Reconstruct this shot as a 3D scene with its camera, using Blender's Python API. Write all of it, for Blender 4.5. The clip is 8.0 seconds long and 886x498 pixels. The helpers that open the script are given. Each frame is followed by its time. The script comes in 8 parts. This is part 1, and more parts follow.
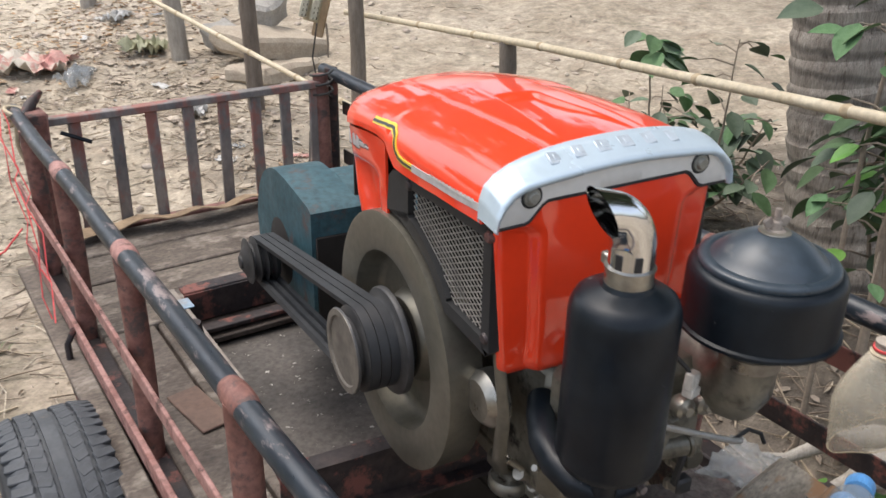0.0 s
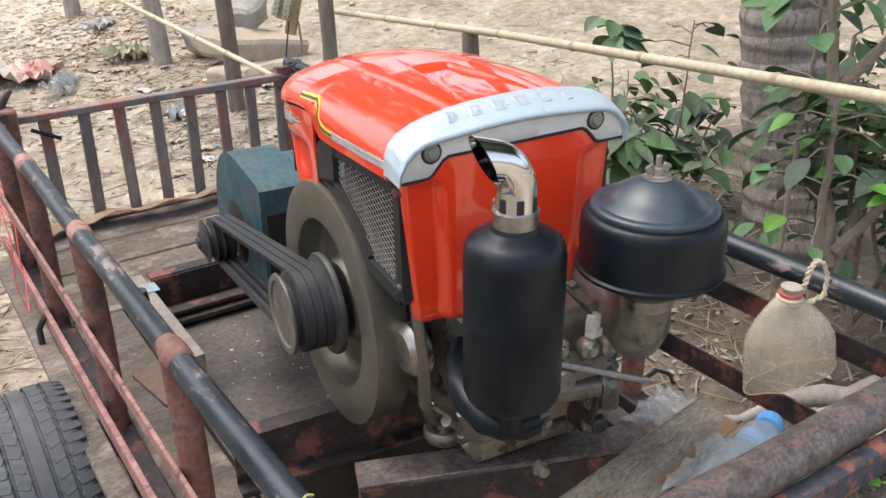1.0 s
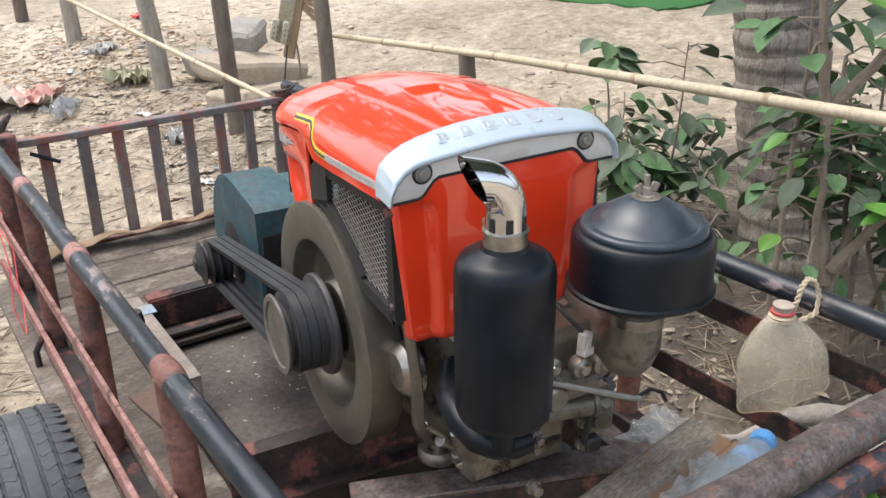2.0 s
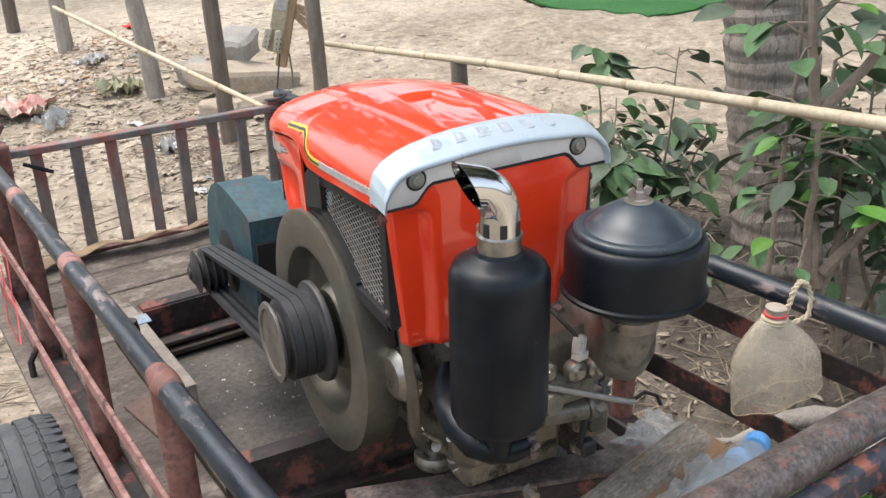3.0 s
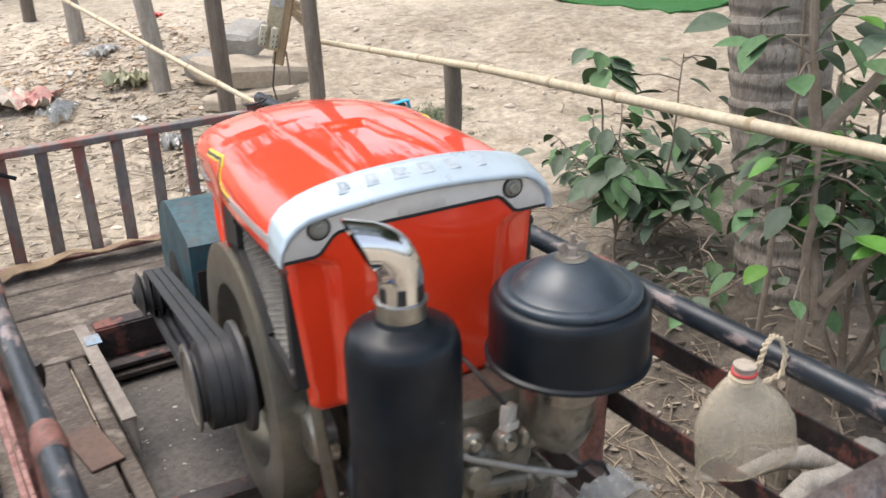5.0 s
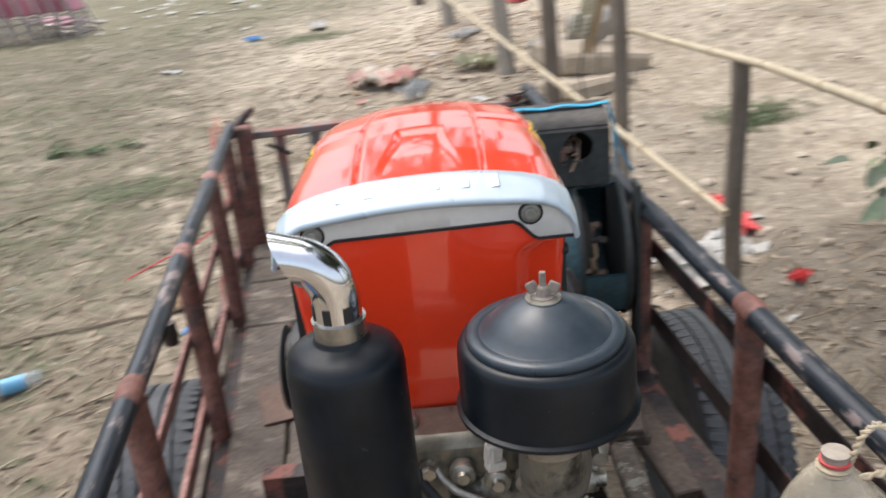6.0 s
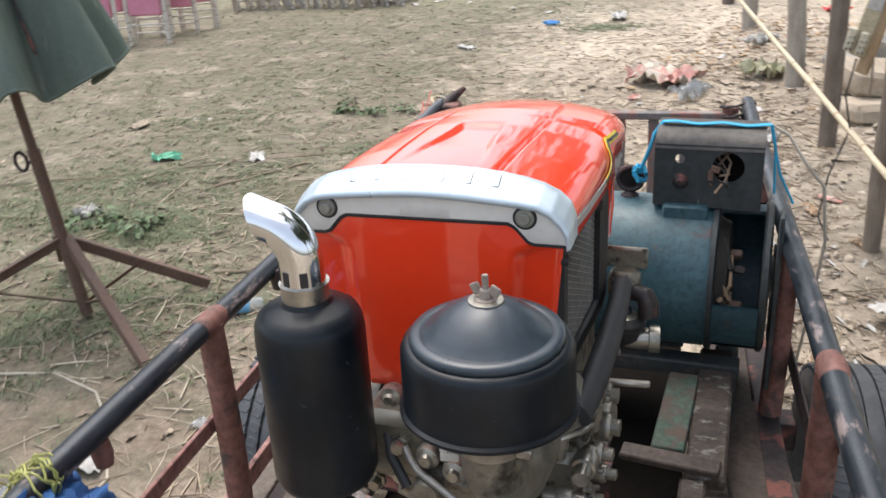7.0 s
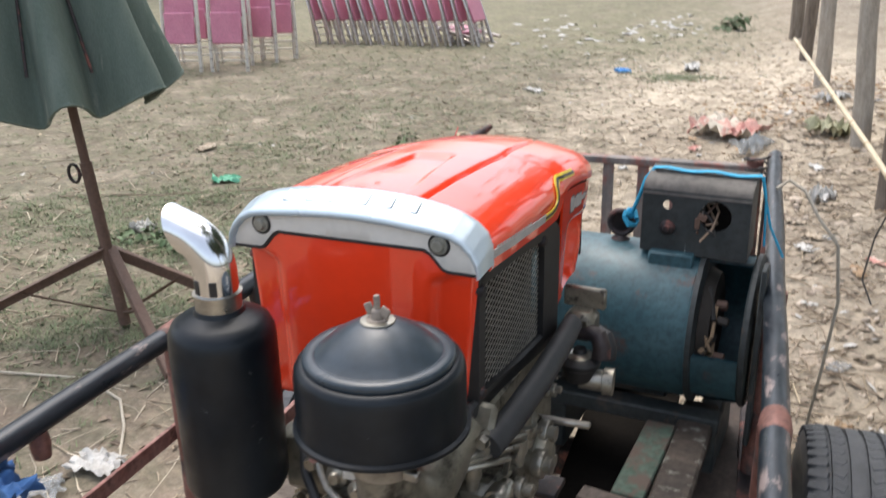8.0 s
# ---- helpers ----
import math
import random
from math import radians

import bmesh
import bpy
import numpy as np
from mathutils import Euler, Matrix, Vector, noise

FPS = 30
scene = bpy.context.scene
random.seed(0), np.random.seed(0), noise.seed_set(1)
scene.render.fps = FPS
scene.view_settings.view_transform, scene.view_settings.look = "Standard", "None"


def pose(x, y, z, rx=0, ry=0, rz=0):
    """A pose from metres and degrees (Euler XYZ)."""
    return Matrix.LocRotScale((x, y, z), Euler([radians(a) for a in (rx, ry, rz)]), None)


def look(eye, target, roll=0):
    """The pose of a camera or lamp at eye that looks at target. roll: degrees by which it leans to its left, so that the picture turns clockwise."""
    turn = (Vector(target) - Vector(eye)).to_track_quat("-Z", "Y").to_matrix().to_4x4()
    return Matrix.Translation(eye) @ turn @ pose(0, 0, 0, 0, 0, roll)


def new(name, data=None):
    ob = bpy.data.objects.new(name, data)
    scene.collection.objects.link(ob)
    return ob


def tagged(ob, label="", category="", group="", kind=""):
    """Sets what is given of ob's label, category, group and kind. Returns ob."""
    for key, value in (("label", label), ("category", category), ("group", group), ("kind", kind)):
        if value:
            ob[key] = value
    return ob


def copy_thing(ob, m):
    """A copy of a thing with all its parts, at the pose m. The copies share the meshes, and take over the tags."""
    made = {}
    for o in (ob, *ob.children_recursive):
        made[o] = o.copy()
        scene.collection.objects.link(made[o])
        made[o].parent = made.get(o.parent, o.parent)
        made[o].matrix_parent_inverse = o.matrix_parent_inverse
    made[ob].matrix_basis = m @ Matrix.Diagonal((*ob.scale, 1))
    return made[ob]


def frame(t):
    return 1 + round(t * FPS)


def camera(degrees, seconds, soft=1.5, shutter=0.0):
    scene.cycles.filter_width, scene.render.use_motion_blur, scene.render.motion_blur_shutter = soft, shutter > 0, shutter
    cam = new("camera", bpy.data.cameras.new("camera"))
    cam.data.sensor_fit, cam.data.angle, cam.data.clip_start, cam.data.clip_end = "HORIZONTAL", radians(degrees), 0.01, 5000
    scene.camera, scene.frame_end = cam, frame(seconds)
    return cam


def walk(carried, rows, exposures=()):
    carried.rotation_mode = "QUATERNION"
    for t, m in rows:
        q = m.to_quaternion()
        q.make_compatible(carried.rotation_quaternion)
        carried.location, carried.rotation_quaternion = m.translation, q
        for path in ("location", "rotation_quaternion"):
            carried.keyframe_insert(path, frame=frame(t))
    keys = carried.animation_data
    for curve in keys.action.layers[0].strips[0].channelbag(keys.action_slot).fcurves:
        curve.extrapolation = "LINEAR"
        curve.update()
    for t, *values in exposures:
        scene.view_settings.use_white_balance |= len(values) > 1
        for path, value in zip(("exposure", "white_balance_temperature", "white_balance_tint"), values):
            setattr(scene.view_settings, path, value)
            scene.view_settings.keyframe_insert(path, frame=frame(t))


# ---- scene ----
cam = camera(52.4, 8.0, shutter=0.5)
PATH = [
    (0, (0.008, 0.037, 1.733), (1.001, 1.545, 0.873), 1.2),
    (0.5, (0.032, -0.072, 1.732), (0.976, 1.47, 0.877), -1.1),
    (1, (0.049, -0.114, 1.716), (1.039, 1.397, 0.859), -0.8),
    (1.5, (0.053, -0.127, 1.716), (1.044, 1.398, 0.883), -0.9),
    (2, (0.054, -0.129, 1.717), (1.054, 1.4, 0.904), -1.1),
    (3.5, (0.048, -0.135, 1.718), (1.073, 1.386, 0.92), -1.7),
    (4, (0.048, -0.126, 1.719), (1.081, 1.388, 0.92), -1.9),
    (4.2, (0.051, -0.129, 1.722), (1.075, 1.389, 0.917), -2.0),
    (5.3, (0.368, -0.066, 1.732), (1.258, 1.52, 0.900), -0.6),
    (5.5, (0.443, -0.074, 1.731), (1.191, 1.577, 0.884), -2.4),
    (5.7, (0.529, -0.115, 1.731), (1.061, 1.634, 0.922), -4.5),
    (6, (0.686, -0.175, 1.733), (0.857, 1.64, 0.925), -5.5),
    (6.2, (0.784, -0.189, 1.724), (0.728, 1.602, 0.838), -7.4),
    (6.4, (0.858, -0.189, 1.707), (0.686, 1.579, 0.788), -7.7),
    (6.5, (0.897, -0.196, 1.712), (0.660, 1.586, 0.830), -7.4),
    (6.8, (0.993, -0.184, 1.725), (0.588, 1.594, 0.904), -5.8),
    (7, (1.028, -0.188, 1.725), (0.566, 1.59, 0.935), -3.3),
    (7.5, (1.136, -0.18, 1.722), (0.556, 1.558, 0.92), -3.1),
    (8, (1.213, -0.162, 1.71), (0.587, 1.603, 1.007), -1.2),
]
EXPOSURES = [(0.0, -0.22), (0.5, -0.15), (1.0, -0.02), (4.2, -0.02), (5.3, -0.04), (6.0, -0.20), (6.5, -0.18), (7.0, -0.06), (8.0, -0.07)]
walk(cam, [(t, look(eye, target, roll)) for t, eye, target, roll in PATH], EXPOSURES)

# ---- light ----
world = bpy.data.worlds.new("world")
scene.world = world
world.use_nodes = True
wn, wl = world.node_tree.nodes, world.node_tree.links
sky = wn.new("ShaderNodeTexSky")
sky.sky_type, sky.sun_disc = "NISHITA", False
sky.sun_elevation, sky.sun_rotation = radians(68), radians(-28)
sky.air_density, sky.dust_density, sky.ozone_density = 1.0, 5.0, 1.5
pale = wn.new("ShaderNodeHueSaturation")
pale.inputs["Saturation"].default_value = 0.6
wl.new(sky.outputs[0], pale.inputs["Color"])
wl.new(pale.outputs[0], wn["Background"].inputs[0])
wn["Background"].inputs[1].default_value = 0.405
sun = new("sun", bpy.data.lights.new("sun", "SUN"))
sun.data.energy, sun.data.angle, sun.data.color = 0.58, radians(80), (1.0, 0.985, 0.96)
sun.matrix_world = look((-0.8, 0.9, 8.6), (0, 0, 0))
scene.view_settings.exposure = 0.0


# ---- materials ----
def material(name, c1, c2, rough=(0.5, 0.7), metal=0.0, scale=6.0, fine=70.0, bump=0.12, patch=None, patch_at=(0.58, 0.64), patch_scale=9.0,
             coat=0.0, stretch=(1, 1, 1), vary=0.0, island=0.0, depth=0.01, specular=0.5, grime=0.25):
    """Colour between c1 and c2 on a wide noise, darkened by a fine one; patch: a third colour in blots; vary: change from object to object."""
    m = bpy.data.materials.new(name)
    m.use_nodes = True
    n, l = m.node_tree.nodes, m.node_tree.links
    b = n["Principled BSDF"]
    tc, mp = n.new("ShaderNodeTexCoord"), n.new("ShaderNodeMapping")
    mp.inputs["Scale"].default_value = stretch
    l.new(tc.outputs["Object"], mp.inputs[0])
    place = mp.outputs[0]
    if vary:
        oi, add = n.new("ShaderNodeObjectInfo"), n.new("ShaderNodeVectorMath")
        add.operation = "MULTIPLY_ADD"
        add.inputs[1].default_value = (7, 5, 3)
        l.new(oi.outputs["Random"], add.inputs[0])
        l.new(mp.outputs[0], add.inputs[2])
        place = add.outputs[0]

    def noise_at(s, detail, rough_=0.6):
        t = n.new("ShaderNodeTexNoise")
        t.inputs["Scale"].default_value, t.inputs["Detail"].default_value, t.inputs["Roughness"].default_value = s, detail, rough_
        l.new(place, t.inputs["Vector"])
        return t.outputs["Fac"]

    def span(value, a0, a1, b0, b1):
        r = n.new("ShaderNodeMapRange")
        for i, v in enumerate((a0, a1, b0, b1)):
            r.inputs[i + 1].default_value = v
        l.new(value, r.inputs[0])
        return r.outputs[0]

    def blend(fac, x, y, mode="MIX"):
        q = n.new("ShaderNodeMix")
        q.data_type, q.blend_type = "RGBA", mode
        if isinstance(fac, float):
            q.inputs[0].default_value = fac
        else:
            l.new(fac, q.inputs[0])
        for i, v in ((6, x), (7, y)):
            if isinstance(v, tuple):
                q.inputs[i].default_value = (*v, 1)
            else:
                l.new(v, q.inputs[i])
        return q.outputs[2]

    wide, small = noise_at(scale, 6), noise_at(fine, 4)
    col = blend(span(wide, 0.34, 0.66, 0, 1), c1, c2)
    shade = n.new("ShaderNodeCombineColor")
    dark = span(small, 0.3, 0.62, 1 - grime, 1.0)
    for i in range(3):
        l.new(dark, shade.inputs[i])
    col = blend(1.0, col, shade.outputs[0], "MULTIPLY")
    if patch:
        spots = noise_at(patch_scale, 8, 0.68)
        mask = span(spots, *patch_at, 0, 1)
        col = blend(mask, col, patch)
    if vary or island:
        if island:
            src = n.new("ShaderNodeNewGeometry").outputs["Random Per Island"]
        else:
            src = oi.outputs["Random"]
        hs = n.new("ShaderNodeHueSaturation")
        amount = island or vary
        l.new(span(src, 0, 1, 1 - amount, 1 + amount), hs.inputs["Value"])
        l.new(span(src, 0, 1, 0.5 - 0.03 * amount, 0.5 + 0.03 * amount), hs.inputs["Hue"])
        l.new(col, hs.inputs["Color"])
        col = hs.outputs[0]
    l.new(col, b.inputs["Base Color"])
    l.new(span(wide if not patch else spots, 0.35, 0.65, rough[0], rough[1]), b.inputs["Roughness"])
    b.inputs["Metallic"].default_value = metal
    b.inputs["Specular IOR Level"].default_value = specular
    if coat:
        b.inputs["Coat Weight"].default_value, b.inputs["Coat Roughness"].default_value = coat, 0.05
        b.inputs["Coat IOR"].default_value = 1.72
    if bump:
        bp = n.new("ShaderNodeBump")
        bp.inputs["Strength"].default_value, bp.inputs["Distance"].default_value = bump, depth
        l.new(small, bp.inputs["Height"])
        l.new(bp.outputs[0], b.inputs["Normal"])
    return m


RED = material("red_paint", (0.94, 0.060, 0.017), (0.90, 0.054, 0.015), (0.35, 0.4), scale=3, bump=0.0, coat=1.0, grime=0.04, specular=0.12)
# the bluish cast paints in the sky mirrored by the silver band
SILVER = material("silver_paint", (0.53, 0.635, 0.70), (0.59, 0.685, 0.745), (0.24, 0.34), metal=0.3, scale=5, bump=0.01, grime=0.06)
BLACK = material("satin_black_paint", (0.0035, 0.006, 0.0095), (0.010, 0.0145, 0.019), (0.30, 0.43), scale=14, bump=0.05, patch=(0.12, 0.125, 0.13), patch_at=(0.66, 0.69), patch_scale=34, grime=0.2, depth=0.002, specular=0.30)
PLASTIC = material("black_plastic", (0.016, 0.016, 0.017), (0.03, 0.03, 0.03), (0.45, 0.6), bump=0.05, depth=0.002)
CHROME = material("chrome", (0.72, 0.725, 0.73), (0.79, 0.79, 0.79), (0.05, 0.12), metal=1.0, scale=12, bump=0.0, patch=(0.5, 0.47, 0.42), patch_at=(0.66, 0.8), grime=0.05)
KHAKI = material("khaki_grey_paint", (0.175, 0.163, 0.130), (0.215, 0.20, 0.16), (0.32, 0.44), metal=0.6, scale=6, bump=0.03, depth=0.002, patch=(0.13, 0.115, 0.085), patch_at=(0.60, 0.75), grime=0.2)
CAST = material("grey_green_castings", (0.23, 0.21, 0.163), (0.33, 0.305, 0.24), (0.30, 0.5), metal=0.45, scale=14, bump=0.12, depth=0.003, patch=(0.028, 0.024, 0.019), patch_at=(0.52, 0.62), patch_scale=20)
CASTALU = material("satin_cast_aluminium", (0.225, 0.207, 0.163), (0.295, 0.275, 0.22), (0.30, 0.42), metal=0.5, scale=9, bump=0.05, depth=0.002, patch=(0.045, 0.038, 0.029), patch_at=(0.54, 0.66), patch_scale=14, grime=0.3)
STEEL = material("zinc_plated_steel", (0.36, 0.34, 0.295), (0.48, 0.455, 0.40), (0.25, 0.4), metal=0.9, scale=30, bump=0.03, depth=0.001)
WIRE = material("galvanised_wire", (0.34, 0.33, 0.30), (0.44, 0.42, 0.38), (0.4, 0.5), metal=0.5, scale=30, bump=0.0)
RUBBER = material("belt_rubber", (0.02, 0.022, 0.025), (0.035, 0.037, 0.04), (0.5, 0.65), scale=20, bump=0.05, depth=0.002)
PULLEY = material("dull_pulley_iron", (0.045, 0.045, 0.047), (0.07, 0.068, 0.065), (0.45, 0.6), metal=0.3, scale=14, bump=0.06, depth=0.002)
PULLEY_FACE = material("worn_pulley_face", (0.20, 0.18, 0.15), (0.13, 0.115, 0.10), (0.5, 0.65), metal=0.3, scale=22, bump=0.05, depth=0.002)
BLUE = material("blue_green_paint", (0.026, 0.078, 0.098), (0.060, 0.132, 0.155), (0.38, 0.58), scale=7, bump=0.1, depth=0.003, patch=(0.095, 0.06, 0.052), patch_at=(0.58, 0.68), patch_scale=11, grime=0.45)
BLUE_GREY = material("dusty_dark_grey_paint", (0.024, 0.034, 0.036), (0.048, 0.055, 0.055), (0.5, 0.65), scale=8, bump=0.1, depth=0.003, patch=(0.13, 0.09, 0.065), patch_at=(0.58, 0.72), grime=0.4)
COPPER = material("dusty_copper_windings", (0.20, 0.125, 0.08), (0.32, 0.24, 0.17), (0.5, 0.7), metal=0.2, scale=30, bump=0.3)
PIPE = material("black_painted_pipe", (0.010, 0.015, 0.022), (0.030, 0.038, 0.047), (0.27, 0.48), scale=22, stretch=(1.6, 0.5, 1.6), bump=0.16, depth=0.002, patch=(0.23, 0.185, 0.175), patch_at=(0.56, 0.64), patch_scale=24)
RUSTRED = material("faded_red_primer", (0.17, 0.068, 0.052), (0.27, 0.13, 0.105), (0.55, 0.8), scale=16, bump=0.25, depth=0.003, patch=(0.075, 0.055, 0.05), patch_at=(0.53, 0.62), patch_scale=17, grime=0.45)
PINKRED = material("chalky_red_primer", (0.42, 0.24, 0.21), (0.27, 0.12, 0.10), (0.65, 0.85), scale=20, bump=0.25, depth=0.003, patch=(0.09, 0.05, 0.042), patch_at=(0.56, 0.65), patch_scale=24, grime=0.45)
DARKIRON = material("dark_rusty_iron", (0.060, 0.044, 0.041), (0.024, 0.021, 0.024), (0.45, 0.72), metal=0.2, scale=18, bump=0.25, depth=0.003, patch=(0.20, 0.078, 0.062), patch_at=(0.53, 0.61), patch_scale=13, grime=0.4)
GREYIRON = material("grey_rusty_tube", (0.215, 0.185, 0.172), (0.095, 0.076, 0.072), (0.3, 0.6), metal=0.3, scale=34, fine=170, bump=0.5, depth=0.002, patch=(0.20, 0.105, 0.083), patch_at=(0.565, 0.64), patch_scale=44, grime=0.6)
PLANK = material("weathered_bed_planks", (0.080, 0.061, 0.047), (0.18, 0.145, 0.115), (0.6, 0.85), scale=7, stretch=(1, 1.6, 1), bump=0.35, depth=0.004, patch=(0.28, 0.24, 0.20), patch_at=(0.52, 0.67), patch_scale=9, vary=0.12, grime=0.5)
PALEIRON = material("pale_dusty_iron", (0.30, 0.26, 0.22), (0.21, 0.175, 0.15), (0.6, 0.8), scale=14, bump=0.15, depth=0.003, patch=(0.12, 0.08, 0.06), patch_at=(0.6, 0.7), patch_scale=12)
ALU = material("dull_aluminium_casting", (0.30, 0.28, 0.23), (0.42, 0.395, 0.335), (0.28, 0.44), metal=0.7, scale=18, bump=0.08, depth=0.002, patch=(0.055, 0.046, 0.036), patch_at=(0.54, 0.64), patch_scale=20)
GREENWOOD = material("green_painted_board", (0.045, 0.088, 0.064), (0.072, 0.10, 0.08), (0.75, 0.9), scale=14, bump=0.35, depth=0.004, patch=(0.075, 0.055, 0.045), patch_at=(0.49, 0.58), patch_scale=17, grime=0.5)
# lid tone holds real dust and a bluish sky sheen painted into the colour
LID = material("dusty_sky_tinted_lid", (0.026, 0.039, 0.051), (0.047, 0.062, 0.077), (0.26, 0.38), scale=8, bump=0.04, depth=0.002, specular=0.48, patch=(0.15, 0.15, 0.145), patch_at=(0.64, 0.78), patch_scale=11)
SLATIRON = material("dusty_rusty_slats", (0.30, 0.265, 0.242), (0.158, 0.147, 0.142), (0.5, 0.75), metal=0.15, scale=12, stretch=(1, 1, 0.5), bump=0.2, depth=0.003, patch=(0.29, 0.13, 0.105), patch_at=(0.50, 0.60), patch_scale=11)
DIRTBOARD = material("dark_dirty_board", (0.045, 0.032, 0.026), (0.095, 0.072, 0.058), (0.6, 0.85), scale=9, bump=0.3, depth=0.004, patch=(0.15, 0.125, 0.10), patch_at=(0.60, 0.72), patch_scale=10, grime=0.5)
# near-black tone that paints in the shade below the engine and behind the grilles
SHADEBLACK = material("shade_black", (0.008, 0.007, 0.006), (0.016, 0.014, 0.012), (0.9, 0.97), scale=7, bump=0.1, depth=0.003, specular=0.05)
# silver of the trim, warmed to paint in the lit ground it mirrors
CREAM = material("ground_lit_silver_plate", (0.70, 0.68, 0.63), (0.76, 0.74, 0.69), (0.3, 0.42), metal=0.1, scale=6, bump=0.01, grime=0.08)
PALEBOARD = material("dusty_worn_board", (0.33, 0.295, 0.24), (0.18, 0.155, 0.122), (0.5, 0.8), scale=22, stretch=(0.5, 1.6, 1), fine=150, bump=0.5, depth=0.003, patch=(0.22, 0.125, 0.065), patch_at=(0.55, 0.62), patch_scale=15, grime=0.6)
DUSTYBOX = material("dusty_box_sheet", (0.115, 0.104, 0.091), (0.058, 0.056, 0.053), (0.6, 0.8), scale=9, bump=0.1, depth=0.003, patch=(0.035, 0.038, 0.037), patch_at=(0.58, 0.70), patch_scale=10, grime=0.4)
FLAKEDBAR = material("flaked_red_blue_bar", (0.045, 0.058, 0.085), (0.085, 0.080, 0.085), (0.5, 0.75), scale=24, bump=0.4, depth=0.002, patch=(0.27, 0.105, 0.075), patch_at=(0.51, 0.57), patch_scale=32, grime=0.5)
BROWNIRON = material("brown_rusty_iron", (0.12, 0.072, 0.052), (0.17, 0.105, 0.078), (0.6, 0.8), scale=14, bump=0.15, depth=0.003)
DARKBOARD = material("oil_stained_board", (0.024, 0.021, 0.019), (0.125, 0.108, 0.094), (0.40, 0.75), scale=3.5, bump=0.3, depth=0.004, patch=(0.48, 0.46, 0.42), patch_at=(0.625, 0.645), patch_scale=42, grime=0.5)
OLDWOOD = material("rusty_grey_board", (0.080, 0.062, 0.049), (0.032, 0.025, 0.020), (0.7, 0.9), scale=13, stretch=(1, 1.5, 1), bump=0.5, depth=0.005, patch=(0.17, 0.172, 0.15), patch_at=(0.55, 0.63), patch_scale=18, grime=0.5)
TYRE = material("dusty_tyre_rubber", (0.048, 0.054, 0.062), (0.085, 0.092, 0.100), (0.6, 0.8), scale=9, bump=0.12, depth=0.003, patch=(0.14, 0.125, 0.105), patch_at=(0.62, 0.74), patch_scale=15)
POSTWOOD = material("weathered_post_wood", (0.135, 0.106, 0.082), (0.245, 0.205, 0.168), (0.75, 0.9), scale=9, stretch=(3, 3, 0.5), bump=0.5, depth=0.008, vary=0.25)
PALEPOST = material("pale_grey_post", (0.46, 0.42, 0.36), (0.32, 0.285, 0.24), (0.75, 0.9), scale=9, stretch=(3, 3, 0.6), bump=0.4, depth=0.008)
BAMBOO = material("dry_bamboo", (0.55, 0.46, 0.31), (0.66, 0.57, 0.41), (0.4, 0.6), scale=7, bump=0.08, depth=0.003, patch=(0.33, 0.24, 0.13), patch_at=(0.6, 0.75))
BAMBOO_NODE = material("bamboo_node", (0.40, 0.30, 0.18), (0.50, 0.40, 0.26), (0.6, 0.8), scale=40)
BARK = material("ringed_palm_bark", (0.27, 0.23, 0.188), (0.42, 0.37, 0.31), (0.8, 0.95), scale=9, stretch=(3.2, 3.2, 0.7), fine=60, bump=0.8, depth=0.010, patch=(0.15, 0.122, 0.098), patch_at=(0.57, 0.64), patch_scale=17, grime=0.35)


def leaf_scars(m):
    """Darker rings round the trunk, where old fronds came off."""
    n, l = m.node_tree.nodes, m.node_tree.links
    b = n["Principled BSDF"]
    base = b.inputs["Base Color"].links[0].from_socket
    tc = n.new("ShaderNodeTexCoord")
    wave = n.new("ShaderNodeTexWave")
    wave.bands_direction = "Z"
    for key, v in (("Scale", 4.2), ("Distortion", 2.2), ("Detail", 4.0), ("Detail Scale", 2.0), ("Detail Roughness", 0.7)):
        wave.inputs[key].default_value = v
    l.new(tc.outputs["Object"], wave.inputs["Vector"])
    tone = n.new("ShaderNodeMapRange")
    for i, v in enumerate((0.02, 0.45, 0.60, 1.10)):
        tone.inputs[i + 1].default_value = v
    l.new(wave.outputs["Fac"], tone.inputs[0])
    mul = n.new("ShaderNodeVectorMath")
    mul.operation = "SCALE"
    l.new(base, mul.inputs[0])
    l.new(tone.outputs[0], mul.inputs["Scale"])
    l.new(mul.outputs[0], b.inputs["Base Color"])


leaf_scars(BARK)
STEM = material("shrub_bark", (0.24, 0.19, 0.14), (0.34, 0.28, 0.215), (0.7, 0.9), scale=14, bump=0.3, depth=0.004)
LEAF = material("green_leaves", (0.084, 0.160, 0.062), (0.132, 0.220, 0.105), (0.58, 0.75), scale=5, bump=0.05, depth=0.003, vary=0.35, grime=0.2, specular=0.3)
YOUNG = material("young_bright_leaves", (0.13, 0.32, 0.05), (0.18, 0.38, 0.07), (0.4, 0.55), scale=6, bump=0.04, depth=0.003, vary=0.2)
DUSTYLEAF = material("dusty_dark_leaves", (0.085, 0.13, 0.075), (0.14, 0.185, 0.12), (0.5, 0.7), scale=6, bump=0.05, depth=0.003, vary=0.3)
GRASS = material("ground_grass", (0.100, 0.140, 0.060), (0.175, 0.195, 0.105), (0.6, 0.8), island=0.35, bump=0.0)
DRYLEAF = material("dry_leaves", (0.31, 0.255, 0.19), (0.44, 0.37, 0.295), (0.7, 0.9), scale=30, bump=0.1, island=0.28)
TWIG = material("dry_twigs", (0.26, 0.20, 0.14), (0.38, 0.31, 0.23), (0.75, 0.9), island=0.4, bump=0.2)
PEBBLE = material("sandy_pebbles", (0.45, 0.37, 0.29), (0.58, 0.50, 0.41), (0.85, 0.95), scale=20, bump=0.3, island=0.2)
